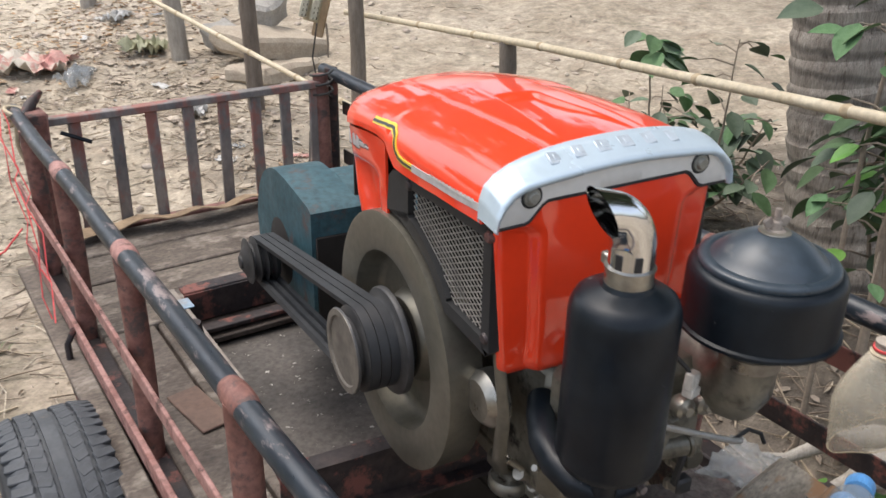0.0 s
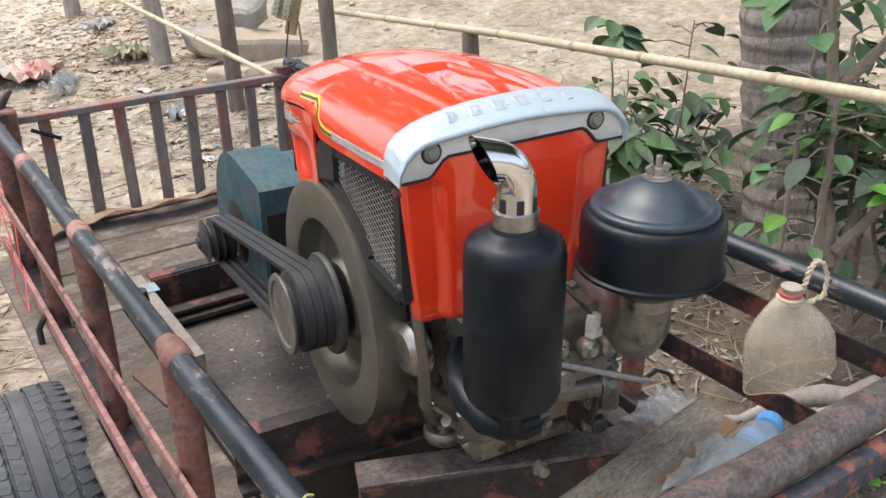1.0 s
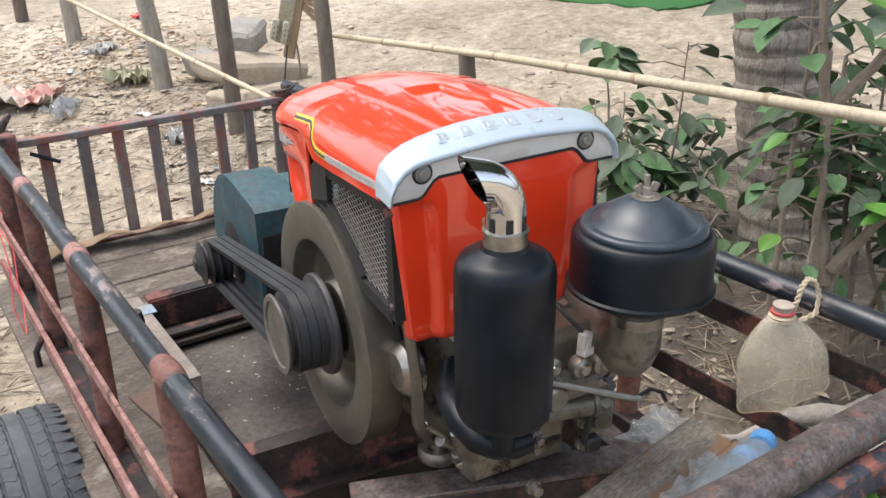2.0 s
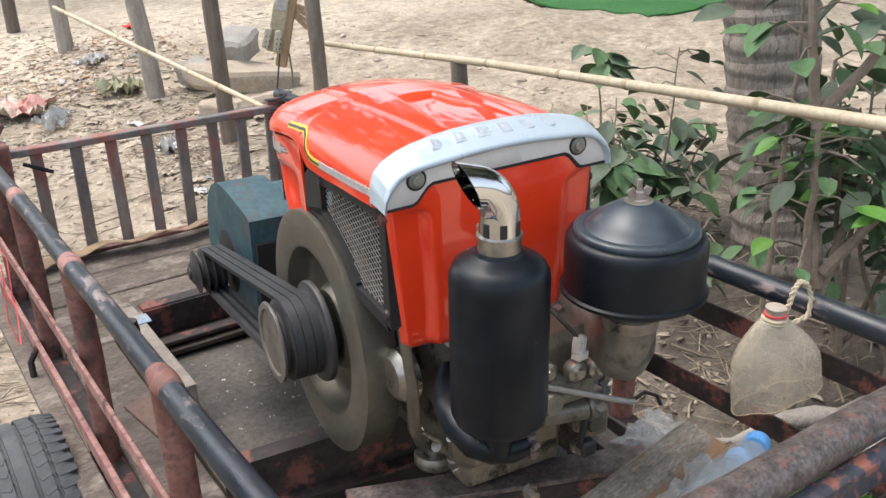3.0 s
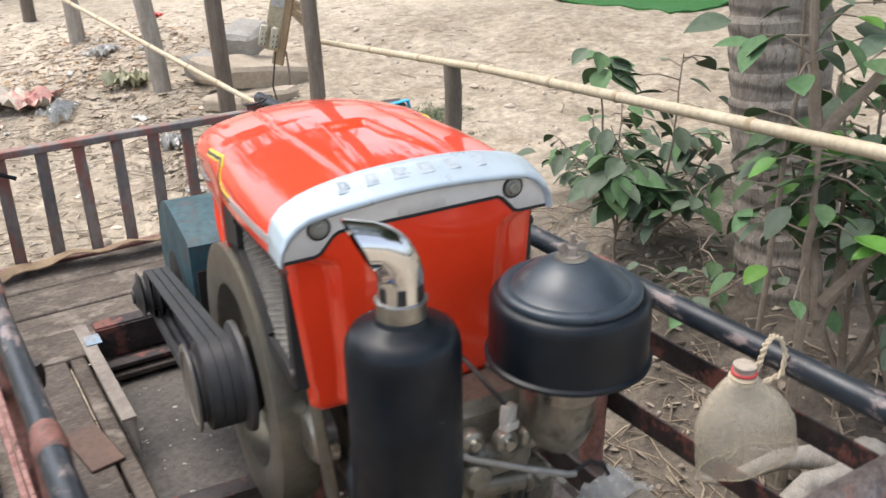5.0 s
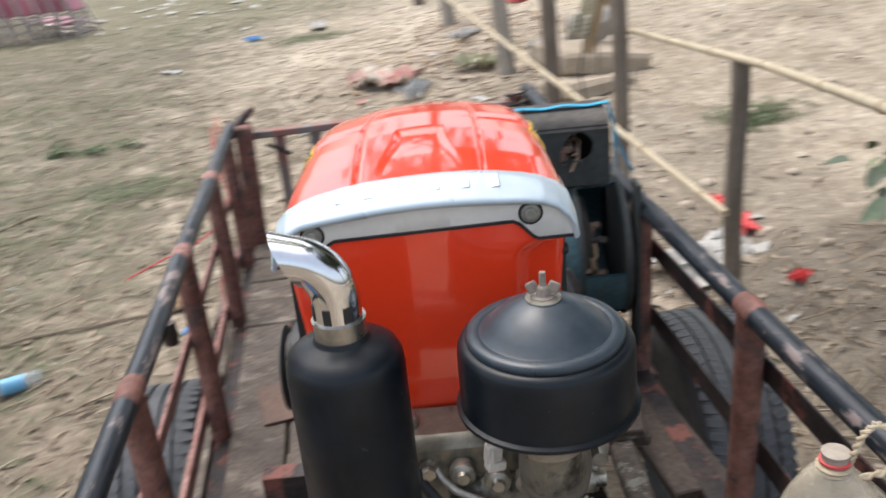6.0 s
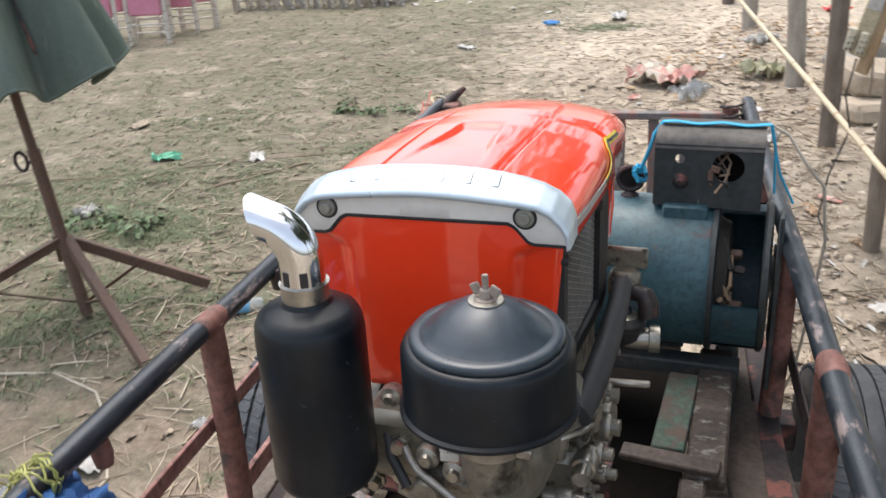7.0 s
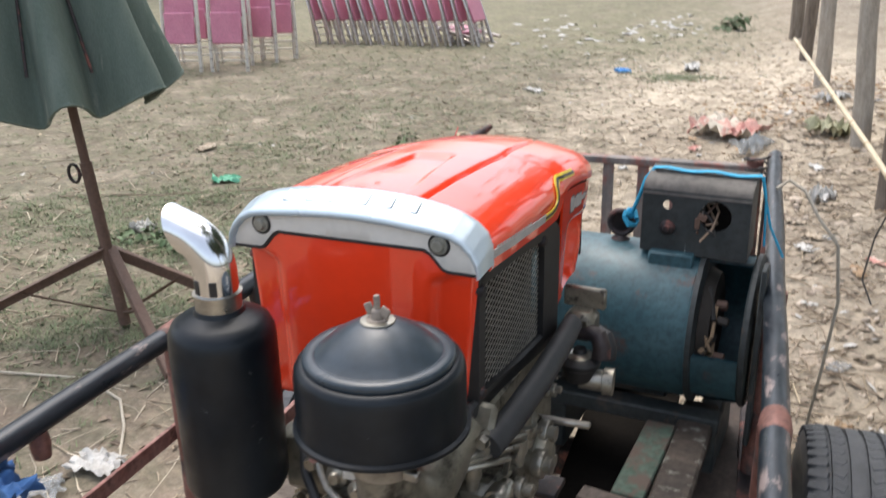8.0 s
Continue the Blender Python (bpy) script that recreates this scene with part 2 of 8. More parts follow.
CONCRETE = material("broken_concrete", (0.33, 0.31, 0.28), (0.42, 0.40, 0.36), (0.8, 0.95), scale=12, bump=0.5, depth=0.01)
CLAY = material("sandstone_slab", (0.40, 0.33, 0.25), (0.48, 0.41, 0.32), (0.85, 0.95), scale=10, bump=0.5, depth=0.012)
WHITEPLASTIC = material("white_plastic_scraps", (0.60, 0.595, 0.57), (0.42, 0.405, 0.375), (0.4, 0.6), scale=14, bump=0.1)
PINK = material("faded_pink_cloth", (0.52, 0.20, 0.18), (0.58, 0.45, 0.37), (0.8, 0.9), scale=7, bump=0.2, patch=(0.55, 0.5, 0.42), patch_at=(0.52, 0.56), patch_scale=6)
CHAIRPINK = material("faded_pink_vinyl", (0.60, 0.21, 0.31), (0.68, 0.28, 0.38), (0.4, 0.55), scale=7, bump=0.05)
IVORY = material("ivory_paint", (0.72, 0.69, 0.62), (0.62, 0.58, 0.51), (0.5, 0.65), scale=14, patch=(0.25, 0.13, 0.07), patch_at=(0.66, 0.72), patch_scale=20)
CANVAS = material("dark_green_canvas", (0.098, 0.140, 0.116), (0.140, 0.182, 0.156), (0.8, 0.95), scale=5, stretch=(2.5, 2.5, 0.25), fine=160, bump=0.12, depth=0.003, patch=(0.30, 0.32, 0.27), patch_at=(0.59, 0.72), patch_scale=4)
SOCKET = material("yellowed_socket_plastic", (0.60, 0.57, 0.44), (0.52, 0.48, 0.36), (0.4, 0.55), scale=12)
ROUGHWOOD = material("raw_split_wood", (0.36, 0.25, 0.14), (0.46, 0.34, 0.21), (0.7, 0.85), scale=9, stretch=(4, 4, 0.7), bump=0.3, depth=0.004)
ROPE = material("straw_rope", (0.52, 0.42, 0.28), (0.62, 0.53, 0.38), (0.85, 0.95), scale=60, bump=0.4, depth=0.002)
REDPLASTIC = material("red_plastic_ribbon", (0.72, 0.06, 0.07), (0.78, 0.12, 0.11), (0.35, 0.5), bump=0.05)
BLUEPLASTIC = material("light_blue_plastic", (0.10, 0.33, 0.72), (0.14, 0.40, 0.78), (0.35, 0.5), bump=0.02)
CYAN = material("cyan_strap", (0.03, 0.36, 0.60), (0.05, 0.42, 0.66), (0.6, 0.8), bump=0.1)
YELLOW = material("yellow_stripe", (0.75, 0.55, 0.04), (0.78, 0.6, 0.06), (0.35, 0.5), bump=0.0, grime=0.05)
DARKSTRIPE = material("dark_stripe", (0.03, 0.03, 0.03), (0.05, 0.05, 0.045), (0.35, 0.5), bump=0.0)
GREYDECAL = material("silver_decal", (0.45, 0.43, 0.42), (0.52, 0.5, 0.48), (0.35, 0.5), bump=0.0)
CARD = material("brown_cardboard", (0.30, 0.20, 0.12), (0.40, 0.29, 0.18), (0.8, 0.95), scale=9, bump=0.1)
GREENSCRAP = material("green_plastic_scrap", (0.10, 0.40, 0.24), (0.14, 0.46, 0.3), (0.4, 0.6))
NET = material("green_turf_mat", (0.035, 0.16, 0.035), (0.05, 0.2, 0.05), (0.85, 0.95), scale=20, fine=220, bump=0.5, grime=0.5)
CABLE = material("cable_sheath", (0.45, 0.40, 0.32), (0.52, 0.47, 0.38), (0.6, 0.7))
DARKCABLE = material("dark_cable", (0.03, 0.03, 0.03), (0.05, 0.045, 0.04), (0.5, 0.6))


def clear_material(name, colour, rough, alpha, wrinkle=0.15):
    """Thin dusty plastic film: part see-through, part diffuse."""
    m = material(name, colour, tuple(c * 0.82 for c in colour), (rough, rough + 0.15), scale=14, bump=wrinkle, depth=0.003, grime=0.1)
    m.node_tree.nodes["Principled BSDF"].inputs["Alpha"].default_value = alpha
    return m


JUG = clear_material("cloudy_jug_plastic", (0.88, 0.80, 0.63), 0.22, 0.32, 0.0)
FILM = clear_material("dusty_clear_film", (0.48, 0.50, 0.50), 0.12, 0.34)
PET = clear_material("clear_bottle_plastic", (0.62, 0.70, 0.74), 0.12, 0.35)


def sand_material():
    """Trodden sand: pale and dark blots, leaf-mould and painted undergrowth shade by the trees, thin turf on the open
    side.
    """
    m = material("sandy_soil", (0.400, 0.336, 0.248), (0.556, 0.478, 0.372), (0.9, 0.98), scale=1.6, fine=13, bump=0.75, depth=0.04, patch=(0.31, 0.25, 0.185), patch_at=(0.52, 0.66), patch_scale=3.4, grime=0.34)
    n, l = m.node_tree.nodes, m.node_tree.links
    b = n["Principled BSDF"]
    base = b.inputs["Base Color"].links[0].from_socket
    tc = n.new("ShaderNodeTexCoord")
    sep = n.new("ShaderNodeSeparateXYZ")
    l.new(tc.outputs["Object"], sep.inputs[0])
    turf = n.new("ShaderNodeTexNoise")
    turf.inputs["Scale"].default_value, turf.inputs["Detail"].default_value, turf.inputs["Roughness"].default_value = 2.6, 11, 0.74
    l.new(tc.outputs["Object"], turf.inputs["Vector"])
    side = n.new("ShaderNodeMapRange")
    for i, v in enumerate((0.9, -1.2, 0.0, 0.30)):
        side.inputs[i + 1].default_value = v
    l.new(sep.outputs[0], side.inputs[0])
    add = n.new("ShaderNodeMath")
    l.new(turf.outputs[0], add.inputs[0])
    l.new(side.outputs[0], add.inputs[1])
    mask = n.new("ShaderNodeMapRange")
    for i, v in enumerate((0.58, 0.74, 0.0, 0.9)):
        mask.inputs[i + 1].default_value = v
    l.new(add.outputs[0], mask.inputs[0])
    mix = n.new("ShaderNodeMix")
    mix.data_type = "RGBA"
    l.new(mask.outputs[0], mix.inputs[0])
    l.new(base, mix.inputs[6])
    mix.inputs[7].default_value = (0.150, 0.142, 0.088, 1)
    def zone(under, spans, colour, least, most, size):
        """A soil tone inside soft bounds on x and y, in blots."""
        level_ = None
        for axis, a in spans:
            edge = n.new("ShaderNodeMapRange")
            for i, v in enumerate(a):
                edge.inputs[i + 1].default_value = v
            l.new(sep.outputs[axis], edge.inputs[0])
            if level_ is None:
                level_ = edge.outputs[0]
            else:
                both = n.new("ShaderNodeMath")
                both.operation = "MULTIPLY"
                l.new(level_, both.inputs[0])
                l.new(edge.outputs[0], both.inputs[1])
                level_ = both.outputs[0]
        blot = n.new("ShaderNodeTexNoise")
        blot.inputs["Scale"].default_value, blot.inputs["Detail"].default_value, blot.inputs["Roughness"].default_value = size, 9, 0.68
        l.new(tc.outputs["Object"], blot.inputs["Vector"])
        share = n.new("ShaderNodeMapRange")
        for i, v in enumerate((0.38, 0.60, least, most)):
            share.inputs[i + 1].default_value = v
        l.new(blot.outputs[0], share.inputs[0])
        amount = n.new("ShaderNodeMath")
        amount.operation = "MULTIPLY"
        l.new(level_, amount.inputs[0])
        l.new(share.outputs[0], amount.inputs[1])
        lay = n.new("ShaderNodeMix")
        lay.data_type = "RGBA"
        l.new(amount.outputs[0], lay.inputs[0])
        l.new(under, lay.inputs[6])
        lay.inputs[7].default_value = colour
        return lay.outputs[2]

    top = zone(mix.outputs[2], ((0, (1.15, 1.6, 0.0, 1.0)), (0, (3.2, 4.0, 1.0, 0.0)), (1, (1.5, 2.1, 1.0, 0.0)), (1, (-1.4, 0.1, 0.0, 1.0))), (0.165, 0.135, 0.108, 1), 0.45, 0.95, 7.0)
    # leaf-mould on the bank, darkened further to paint the shade under the shrubs
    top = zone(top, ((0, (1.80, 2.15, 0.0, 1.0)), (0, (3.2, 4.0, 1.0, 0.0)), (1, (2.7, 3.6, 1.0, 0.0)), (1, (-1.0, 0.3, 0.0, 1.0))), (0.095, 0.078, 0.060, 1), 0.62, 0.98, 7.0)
    top = zone(top, ((0, (0.9, 0.3, 0.0, 1.0)), (1, (4.2, 2.0, 0.0, 1.0))), (0.235, 0.180, 0.135, 1), 0.25, 0.9, 3.2)
    top = zone(top, ((0, (1.4, 0.2, 0.0, 1.0)), (1, (2.0, 4.5, 0.3, 1.0))), (0.46, 0.395, 0.310, 1), -0.9, 0.5, 1.9)
    top = zone(top, ((0, (1.2, 0.2, 0.0, 1.0)), (1, (2.4, 4.0, 0.0, 1.0))), (0.200, 0.165, 0.122, 1), -0.35, 0.85, 5.2)
    top = zone(top, ((0, (-0.9, 0.3, 0.0, 1.0)), (1, (6.9, 7.8, 0.0, 1.0)), (1, (10.4, 11.6, 1.0, 0.0))), (0.60, 0.52, 0.405, 1), 0.25, 0.95, 1.6)
    top = zone(top, ((0, (1.6, 0.4, 0.0, 1.0)), (1, (10.2, 11.8, 0.0, 1.0)), (1, (26.0, 40.0, 1.0, 0.0))), (0.245, 0.235, 0.145, 1), 0.15, 0.85, 2.4)
    top = zone(top, ((0, (-0.2, -0.8, 0.0, 1.0)), (1, (1.2, 1.8, 0.0, 1.0)), (1, (4.6, 6.0, 1.0, 0.0))), (0.135, 0.128, 0.085, 1), -0.55, 0.72, 3.6)
    top = zone(top, ((0, (1.25, 1.5, 0.0, 1.0)), (0, (2.6, 3.2, 1.0, 0.0)), (1, (1.6, 2.2, 0.0, 1.0)), (1, (4.2, 5.6, 1.0, 0.0))), (0.255, 0.220, 0.172, 1), 0.30, 0.85, 5.0)
    # clods and crumbs
    for size, low_, high_ in ((11.0, 0.66, 1.08), (42.0, 0.74, 1.08)):
        crumb = n.new("ShaderNodeTexNoise")
        crumb.inputs["Scale"].default_value, crumb.inputs["Detail"].default_value, crumb.inputs["Roughness"].default_value = size, 8, 0.75
        l.new(tc.outputs["Object"], crumb.inputs["Vector"])
        tone = n.new("ShaderNodeMapRange")
        for i, v in enumerate((0.36, 0.60, low_, high_)):
            tone.inputs[i + 1].default_value = v
        l.new(crumb.outputs[0], tone.inputs[0])
        grey = n.new("ShaderNodeCombineColor")
        for i in range(3):
            l.new(tone.outputs[0], grey.inputs[i])
        times_ = n.new("ShaderNodeMix")
        times_.data_type, times_.blend_type = "RGBA", "MULTIPLY"
        times_.inputs[0].default_value = 1.0
        l.new(top, times_.inputs[6])
        l.new(grey.outputs[0], times_.inputs[7])
        top = times_.outputs[2]
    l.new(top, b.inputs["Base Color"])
    return m


SAND = sand_material()

# ---- mesh helpers ----
SHIFT = {}


class Shape:
    """Collects corners and faces of one part."""

    def __init__(self):
        self.v, self.f = [], []

    def add(self, verts, faces, m=None):
        k = len(self.v)
        self.v += [tuple(m @ Vector(p)) if m else tuple(p) for p in verts]
        self.f += [tuple(i + k for i in face) for face in faces]
        return self

    def box(self, centre, size, bevel=0.003, rot=(0, 0, 0), m=None):
        hx, hy, hz = (s / 2 for s in size)
        b = min(bevel, hx * 0.8, hy * 0.8, hz * 0.8)
        at, verts = {}, []
        for sx in (-1, 1):
            for sy in (-1, 1):
                for sz in (-1, 1):
                    for axis, p in enumerate(((hx, hy - b, hz - b), (hx - b, hy, hz - b), (hx - b, hy - b, hz))):
                        at[sx, sy, sz, axis] = len(verts)
                        verts.append((sx * p[0], sy * p[1], sz * p[2]))
        faces = []
        for axis in range(3):
            o1, o2 = [a for a in range(3) if a != axis]
            for s in (-1, 1):
                ring = []
                for s1, s2 in ((-1, -1), (1, -1), (1, 1), (-1, 1)):
                    key = [0, 0, 0]
                    key[axis], key[o1], key[o2] = s, s1, s2
                    ring.append(at[(*key, axis)])
                faces.append(ring if (s > 0) == (axis != 1) else ring[::-1])
            for s1 in (-1, 1):
                for s2 in (-1, 1):
                    quad = []
                    for s, ax in ((-1, o1), (1, o1), (1, o2), (-1, o2)):
                        key = [0, 0, 0]
                        key[axis], key[o1], key[o2] = s, s1, s2
                        quad.append(at[(*key, ax)])
                    faces.append(quad)
        for sx in (-1, 1):
            for sy in (-1, 1):
                for sz in (-1, 1):
                    faces.append([at[sx, sy, sz, a] for a in range(3)])
        turn = pose(*centre, *rot)
        return self.add(verts, faces, m @ turn if m else turn)

    def tube(self, points, radius, seg=14, caps=True, flat=1.0):
        """A pipe along points; radius: one number or one a point."""
        pts = [Vector(p) for p in points]
        radii = radius if isinstance(radius, (list, tuple)) else [radius] * len(pts)
        k, up = len(self.v), None
        for i, p in enumerate(pts):
            way = (pts[min(i + 1, len(pts) - 1)] - pts[max(i - 1, 0)]).normalized()
            if up is None:
                up = way.orthogonal().normalized()
            up = (up - way * up.dot(way)).normalized()
            side = way.cross(up)
            for j in range(seg):
                a = 2 * math.pi * j / seg
                self.v.append(tuple(p + (up * math.cos(a) * flat + side * math.sin(a)) * radii[i]))
        for i in range(len(pts) - 1):
            for j in range(seg):
                self.f.append((k + i * seg + j, k + i * seg + (j + 1) % seg, k + (i + 1) * seg + (j + 1) % seg, k + (i + 1) * seg + j))
        if caps:
            self.f.append(tuple(k + j for j in range(seg))[::-1])
            self.f.append(tuple(k + (len(pts) - 1) * seg + j for j in range(seg)))
        return self

    def lathe(self, profile, centre=(0, 0, 0), axis="z", seg=48, start=0.0, end=360.0):
        """Turns a profile of (radius, height) round an axis."""
        k, full = len(self.v), end - start >= 360
        n = seg if full else seg + 1
        for r, h in profile:
            for j in range(n):
                a = radians(start + (end - start) * j / seg)
                c, s = r * math.cos(a), r * math.sin(a)
                p = {"z": (c, s, h), "x": (h, c, s), "y": (s, h, c)}[axis]
                self.v.append(tuple(Vector(p) + Vector(centre)))
        for i in range(len(profile) - 1):
            for j in range(seg):
                j2 = (j + 1) % n
                self.f.append((k + i * n + j, k + i * n + j2, k + (i + 1) * n + j2, k + (i + 1) * n + j))
        for i in (0, len(profile) - 1):
            if profile[i][0] > 1e-4 and full:
                self.f.append(tuple(k + i * n + j for j in range(n)))
        return self

    def prism(self, outline, thick, m=None):
        """A flat outline of (x, y) made thick along z."""
        n = len(outline)
        verts = [(x, y, -thick / 2) for x, y in outline] + [(x, y, thick / 2) for x, y in outline]
        faces = [tuple(range(n))[::-1], tuple(range(n, 2 * n))] + [(i, (i + 1) % n, n + (i + 1) % n, n + i) for i in range(n)]
        return self.add(verts, faces, m)

    def sheet(self, rows, thick=0.0, closed=False):
        """A skin over rows of points; thick: given a back at that distance along the normals."""
        nr, nc = len(rows), len(rows[0])
        p = np.array(rows, float)
        k = len(self.v)
        self.v += [tuple(q) for q in p.reshape(-1, 3)]
        last = nc if closed else nc - 1

        def quads(o, flip):
            for i in range(nr - 1):
                for j in range(last):
                    q = (o + i * nc + j, o + i * nc + (j + 1) % nc, o + (i + 1) * nc + (j + 1) % nc, o + (i + 1) * nc + j)
                    self.f.append(q[::-1] if flip else q)
        quads(k, False)
        if thick:
            du, dv = np.gradient(p, axis=1), np.gradient(p, axis=0)
            nrm = np.cross(du, dv)
            nrm /= np.linalg.norm(nrm, axis=2, keepdims=True) + 1e-9
            k2 = len(self.v)
            self.v += [tuple(q) for q in (p - nrm * thick).reshape(-1, 3)]
            quads(k2, True)
            edge = [(0, j) for j in range(nc)] + [(i, nc - 1) for i in range(1, nr)] + [(nr - 1, j) for j in range(nc - 2, -1, -1)] + [(i, 0) for i in range(nr - 2, 0, -1)]
            for a, b in zip(edge, edge[1:] + edge[:1]):
                self.f.append((k + a[0] * nc + a[1], k2 + a[0] * nc + a[1], k2 + b[0] * nc + b[1], k + b[0] * nc + b[1]))
        return self


def part(name, shape, mat, parent=None, label="", sharp=38):
    me = bpy.data.meshes.new(name)
    shift = Vector((0, 0, 0))
    if parent is not None:
        root = parent
        while root.parent:
            root = root.parent
        shift = SHIFT.get(root.name, shift)
    me.from_pydata([(x - shift.x, y - shift.y, z - shift.z) for x, y, z in shape.v], [], shape.f)
    me.materials.append(mat)
    me.polygons.foreach_set("use_smooth", [True] * len(me.polygons))
    fix = bmesh.new()
    fix.from_mesh(me)
    bmesh.ops.recalc_face_normals(fix, faces=fix.faces)
    fix.to_mesh(me)
    fix.free()
    me.set_sharp_from_angle(angle=radians(sharp))
    ob = new(name, me)
    if parent is not None:
        ob.parent = parent
    if label:
        ob["label"] = label
    return ob


def thing(name, label, category, base=(0, 0, 0), turn=0.0, group="", keep=True):
    """An Empty at its base; its parts are then written in coordinates that keep the world's heights."""
    ob = tagged(new(name), label, category, group)
    ob.matrix_world = pose(*base, 0, 0, turn)
    SHIFT[ob.name] = Vector((0, 0, base[2])) if turn else Vector(base)
    if not keep:
        SHIFT[ob.name] = Vector((0, 0, 0))
    return ob


def solid(name, shape, mat, label, category, base=(0, 0, 0), turn=(0, 0, 0), group="", kind="", sharp=38):
    """A thing of one mesh, written round its base."""
    ob = tagged(part(name, shape, mat, None, "", sharp), label, category, group, kind)
    ob.matrix_world = pose(*base, *turn)
    return ob


def smooth(a, b, x):
    t = min(1.0, max(0.0, (x - a) / (b - a)))
    return t * t * (3 - 2 * t)


def arc(centre, r, a0, a1, n):
    return [(centre[0] + r * math.cos(radians(a0 + (a1 - a0) * i / n)), centre[1] + r * math.sin(radians(a0 + (a1 - a0) * i / n))) for i in range(n + 1)]


def level(x, y):
    """Height of the ground."""
    h = 0.14 * smooth(0.9, 2.0, x) * smooth(2.2, 4.5, y) + 0.22 * smooth(2.2, 6.0, x)
    h += 0.16 * math.exp(-((x - 2.6) ** 2 + (y - 8.0) ** 2) / 3.5)
    h += 0.34 * smooth(1.6, 2.7, x) * (1 - smooth(2.2, 3.6, y))
    far = 1 - smooth(20, 60, math.hypot(x, y))
    h += far * 0.012 * noise.noise((x * 5.3, y * 5.3, 9.2)) * (1 + smooth(1.4, 2.4, x))
    h += far * (0.035 * noise.noise((x * 0.9, y * 0.9, 3.1)) + 0.018 * noise.noise((x * 3.1, y * 3.1, 7.7)) + 0.008 * noise.noise((x * 11, y * 11, 1.7)))
    return h

# ---- ground ----
def ground_axis(lo, hi, step, reach):
    near = list(np.arange(lo, hi + 1e-6, step))
    out, x, s = [], hi, step
    while x < reach:
        s *= 1.35
        x += s
        out.append(x)
    low, x, s = [], lo, step
    while x > -reach:
        s *= 1.35
        x -= s
        low.append(x)
    return low[::-1] + near + out


gx, gy = ground_axis(-4.0, 6.0, 0.06, 900), ground_axis(-1.0, 10.0, 0.06, 900)
rows = [[(x, y, level(x, y)) for x in gx] for y in gy]
tagged(part("ground", Shape().sheet(rows), SAND, None, "", 180), "trodden pale sandy soil with thin turf and litter", "ground", "", "structure")

# ---- cart ----
XL, XR = 0.322, 1.283
BACK, GATE = 0.385, 2.62
cart = thing("farm_cart", "two-wheeled iron farm cart with chipped red and black paint", "cart", (0.80, 1.5, 0.0))


def worn_pipe(name, a, b, r, mat, label=""):
    a, b = Vector(a), Vector(b)
    pts = [a.lerp(b, i / 12) + Vector((0.0015 * math.sin(i * 1.7), 0.0015 * math.cos(i * 2.3), 0.0015 * math.sin(i * 1.1))) for i in range(13)]
    return part(name, Shape().tube(pts, r, 18), mat, cart, label)


def rail_z(side, y):
    """The sides of the cart dip towards the end gate."""
    return 1.032 - 0.033 * (y - 1.6) if side < 0 else 1.018 - 0.022 * (y - 1.03)


rail_l = worn_pipe("top_rail", (XL, 0.30, rail_z(-1, 0.30)), (XL, 2.66, rail_z(-1, 2.66)), 0.0185, PIPE, "black painted steel pipe worn to red primer")
rail_r = worn_pipe("top_rail", (XR, 0.30, rail_z(1, 0.30)), (XR, 2.72, rail_z(1, 2.72)), 0.0205, PIPE, "black painted steel pipe worn to red primer")
for y in (0.985, 1.53, 2.05):
    part("weld_collar", Shape().tube([(XL, y + d, rail_z(-1, y + d)) for d in (-0.035, -0.02, 0.0, 0.02, 0.035)], [0.0180, 0.0205, 0.0212, 0.0205, 0.0180], 18), PINKRED if y > 1.2 else RUSTRED, rail_l, "patch of bare red primer at the weld")
part("weld_collar", Shape().tube([(XR, 1.03 + d, rail_z(1, 1.03 + d)) for d in (-0.03, -0.015, 0.0, 0.015, 0.03)], [0.020, 0.0228, 0.0232, 0.0228, 0.020], 18), RUSTRED, rail_r)
for y in (0.40, 0.985, 1.53, 2.05, 2.44):
    part("post", Shape().tube([(XL, y, 0.60), (XL + 0.003, y, 0.82), (XL, y, rail_z(-1, y))], 0.0225, 16), RUSTRED, cart, "rusty red round post")
for y in (0.40, 1.03, 1.56, 2.10):
    part("post", Shape().tube([(XR - 0.004, y, 0.60), (XR, y, 0.82), (XR, y, rail_z(1, y))], 0.024, 16), RUSTRED, cart, "rusty red round post")


def angle_bar(name, p0, p1, w, mat, face=(1, 0, 0), lip=True, thick=0.005, label=""):
    """An angle iron: an upright leg and a flat lip towards face."""
    p0, p1, face = Vector(p0), Vector(p1), Vector(face)
    way = (p1 - p0).normalized()
    up = face.cross(way).normalized()
    if up.z < 0:
        up = -up
    s = Shape()
    m = Matrix((way, face, up)).transposed().to_4x4()
    m.translation = (p0 + p1) / 2
    ln = (p1 - p0).length
    s.box((0, 0, 0), (ln, thick, w), 0.0015, m=m)
    if lip:
        s.box((0, w / 2, w / 2 - thick / 2), (ln, w, thick), 0.0015, m=m)
    return part(name, s, mat, cart, label)


angle_bar("side_bar", (XL - 0.026, 0.36, 0.876), (XL - 0.026, 2.60, 0.802), 0.030, PINKRED, (1, 0, 0), False, 0.008, label="chalky red flat bar")
angle_bar("side_bar", (XL - 0.03, 0.36, 0.693), (XL - 0.03, 2.60, 0.619), 0.040, PINKRED, (1, 0, 0), False, 0.012, label="chalky red flat bar")
angle_bar("side_bar", (XR + 0.03, 0.36, 0.919), (XR + 0.03, 2.64, 0.869), 0.045, DARKIRON, (1, 0, 0), False, label="dark rusty flat bar")
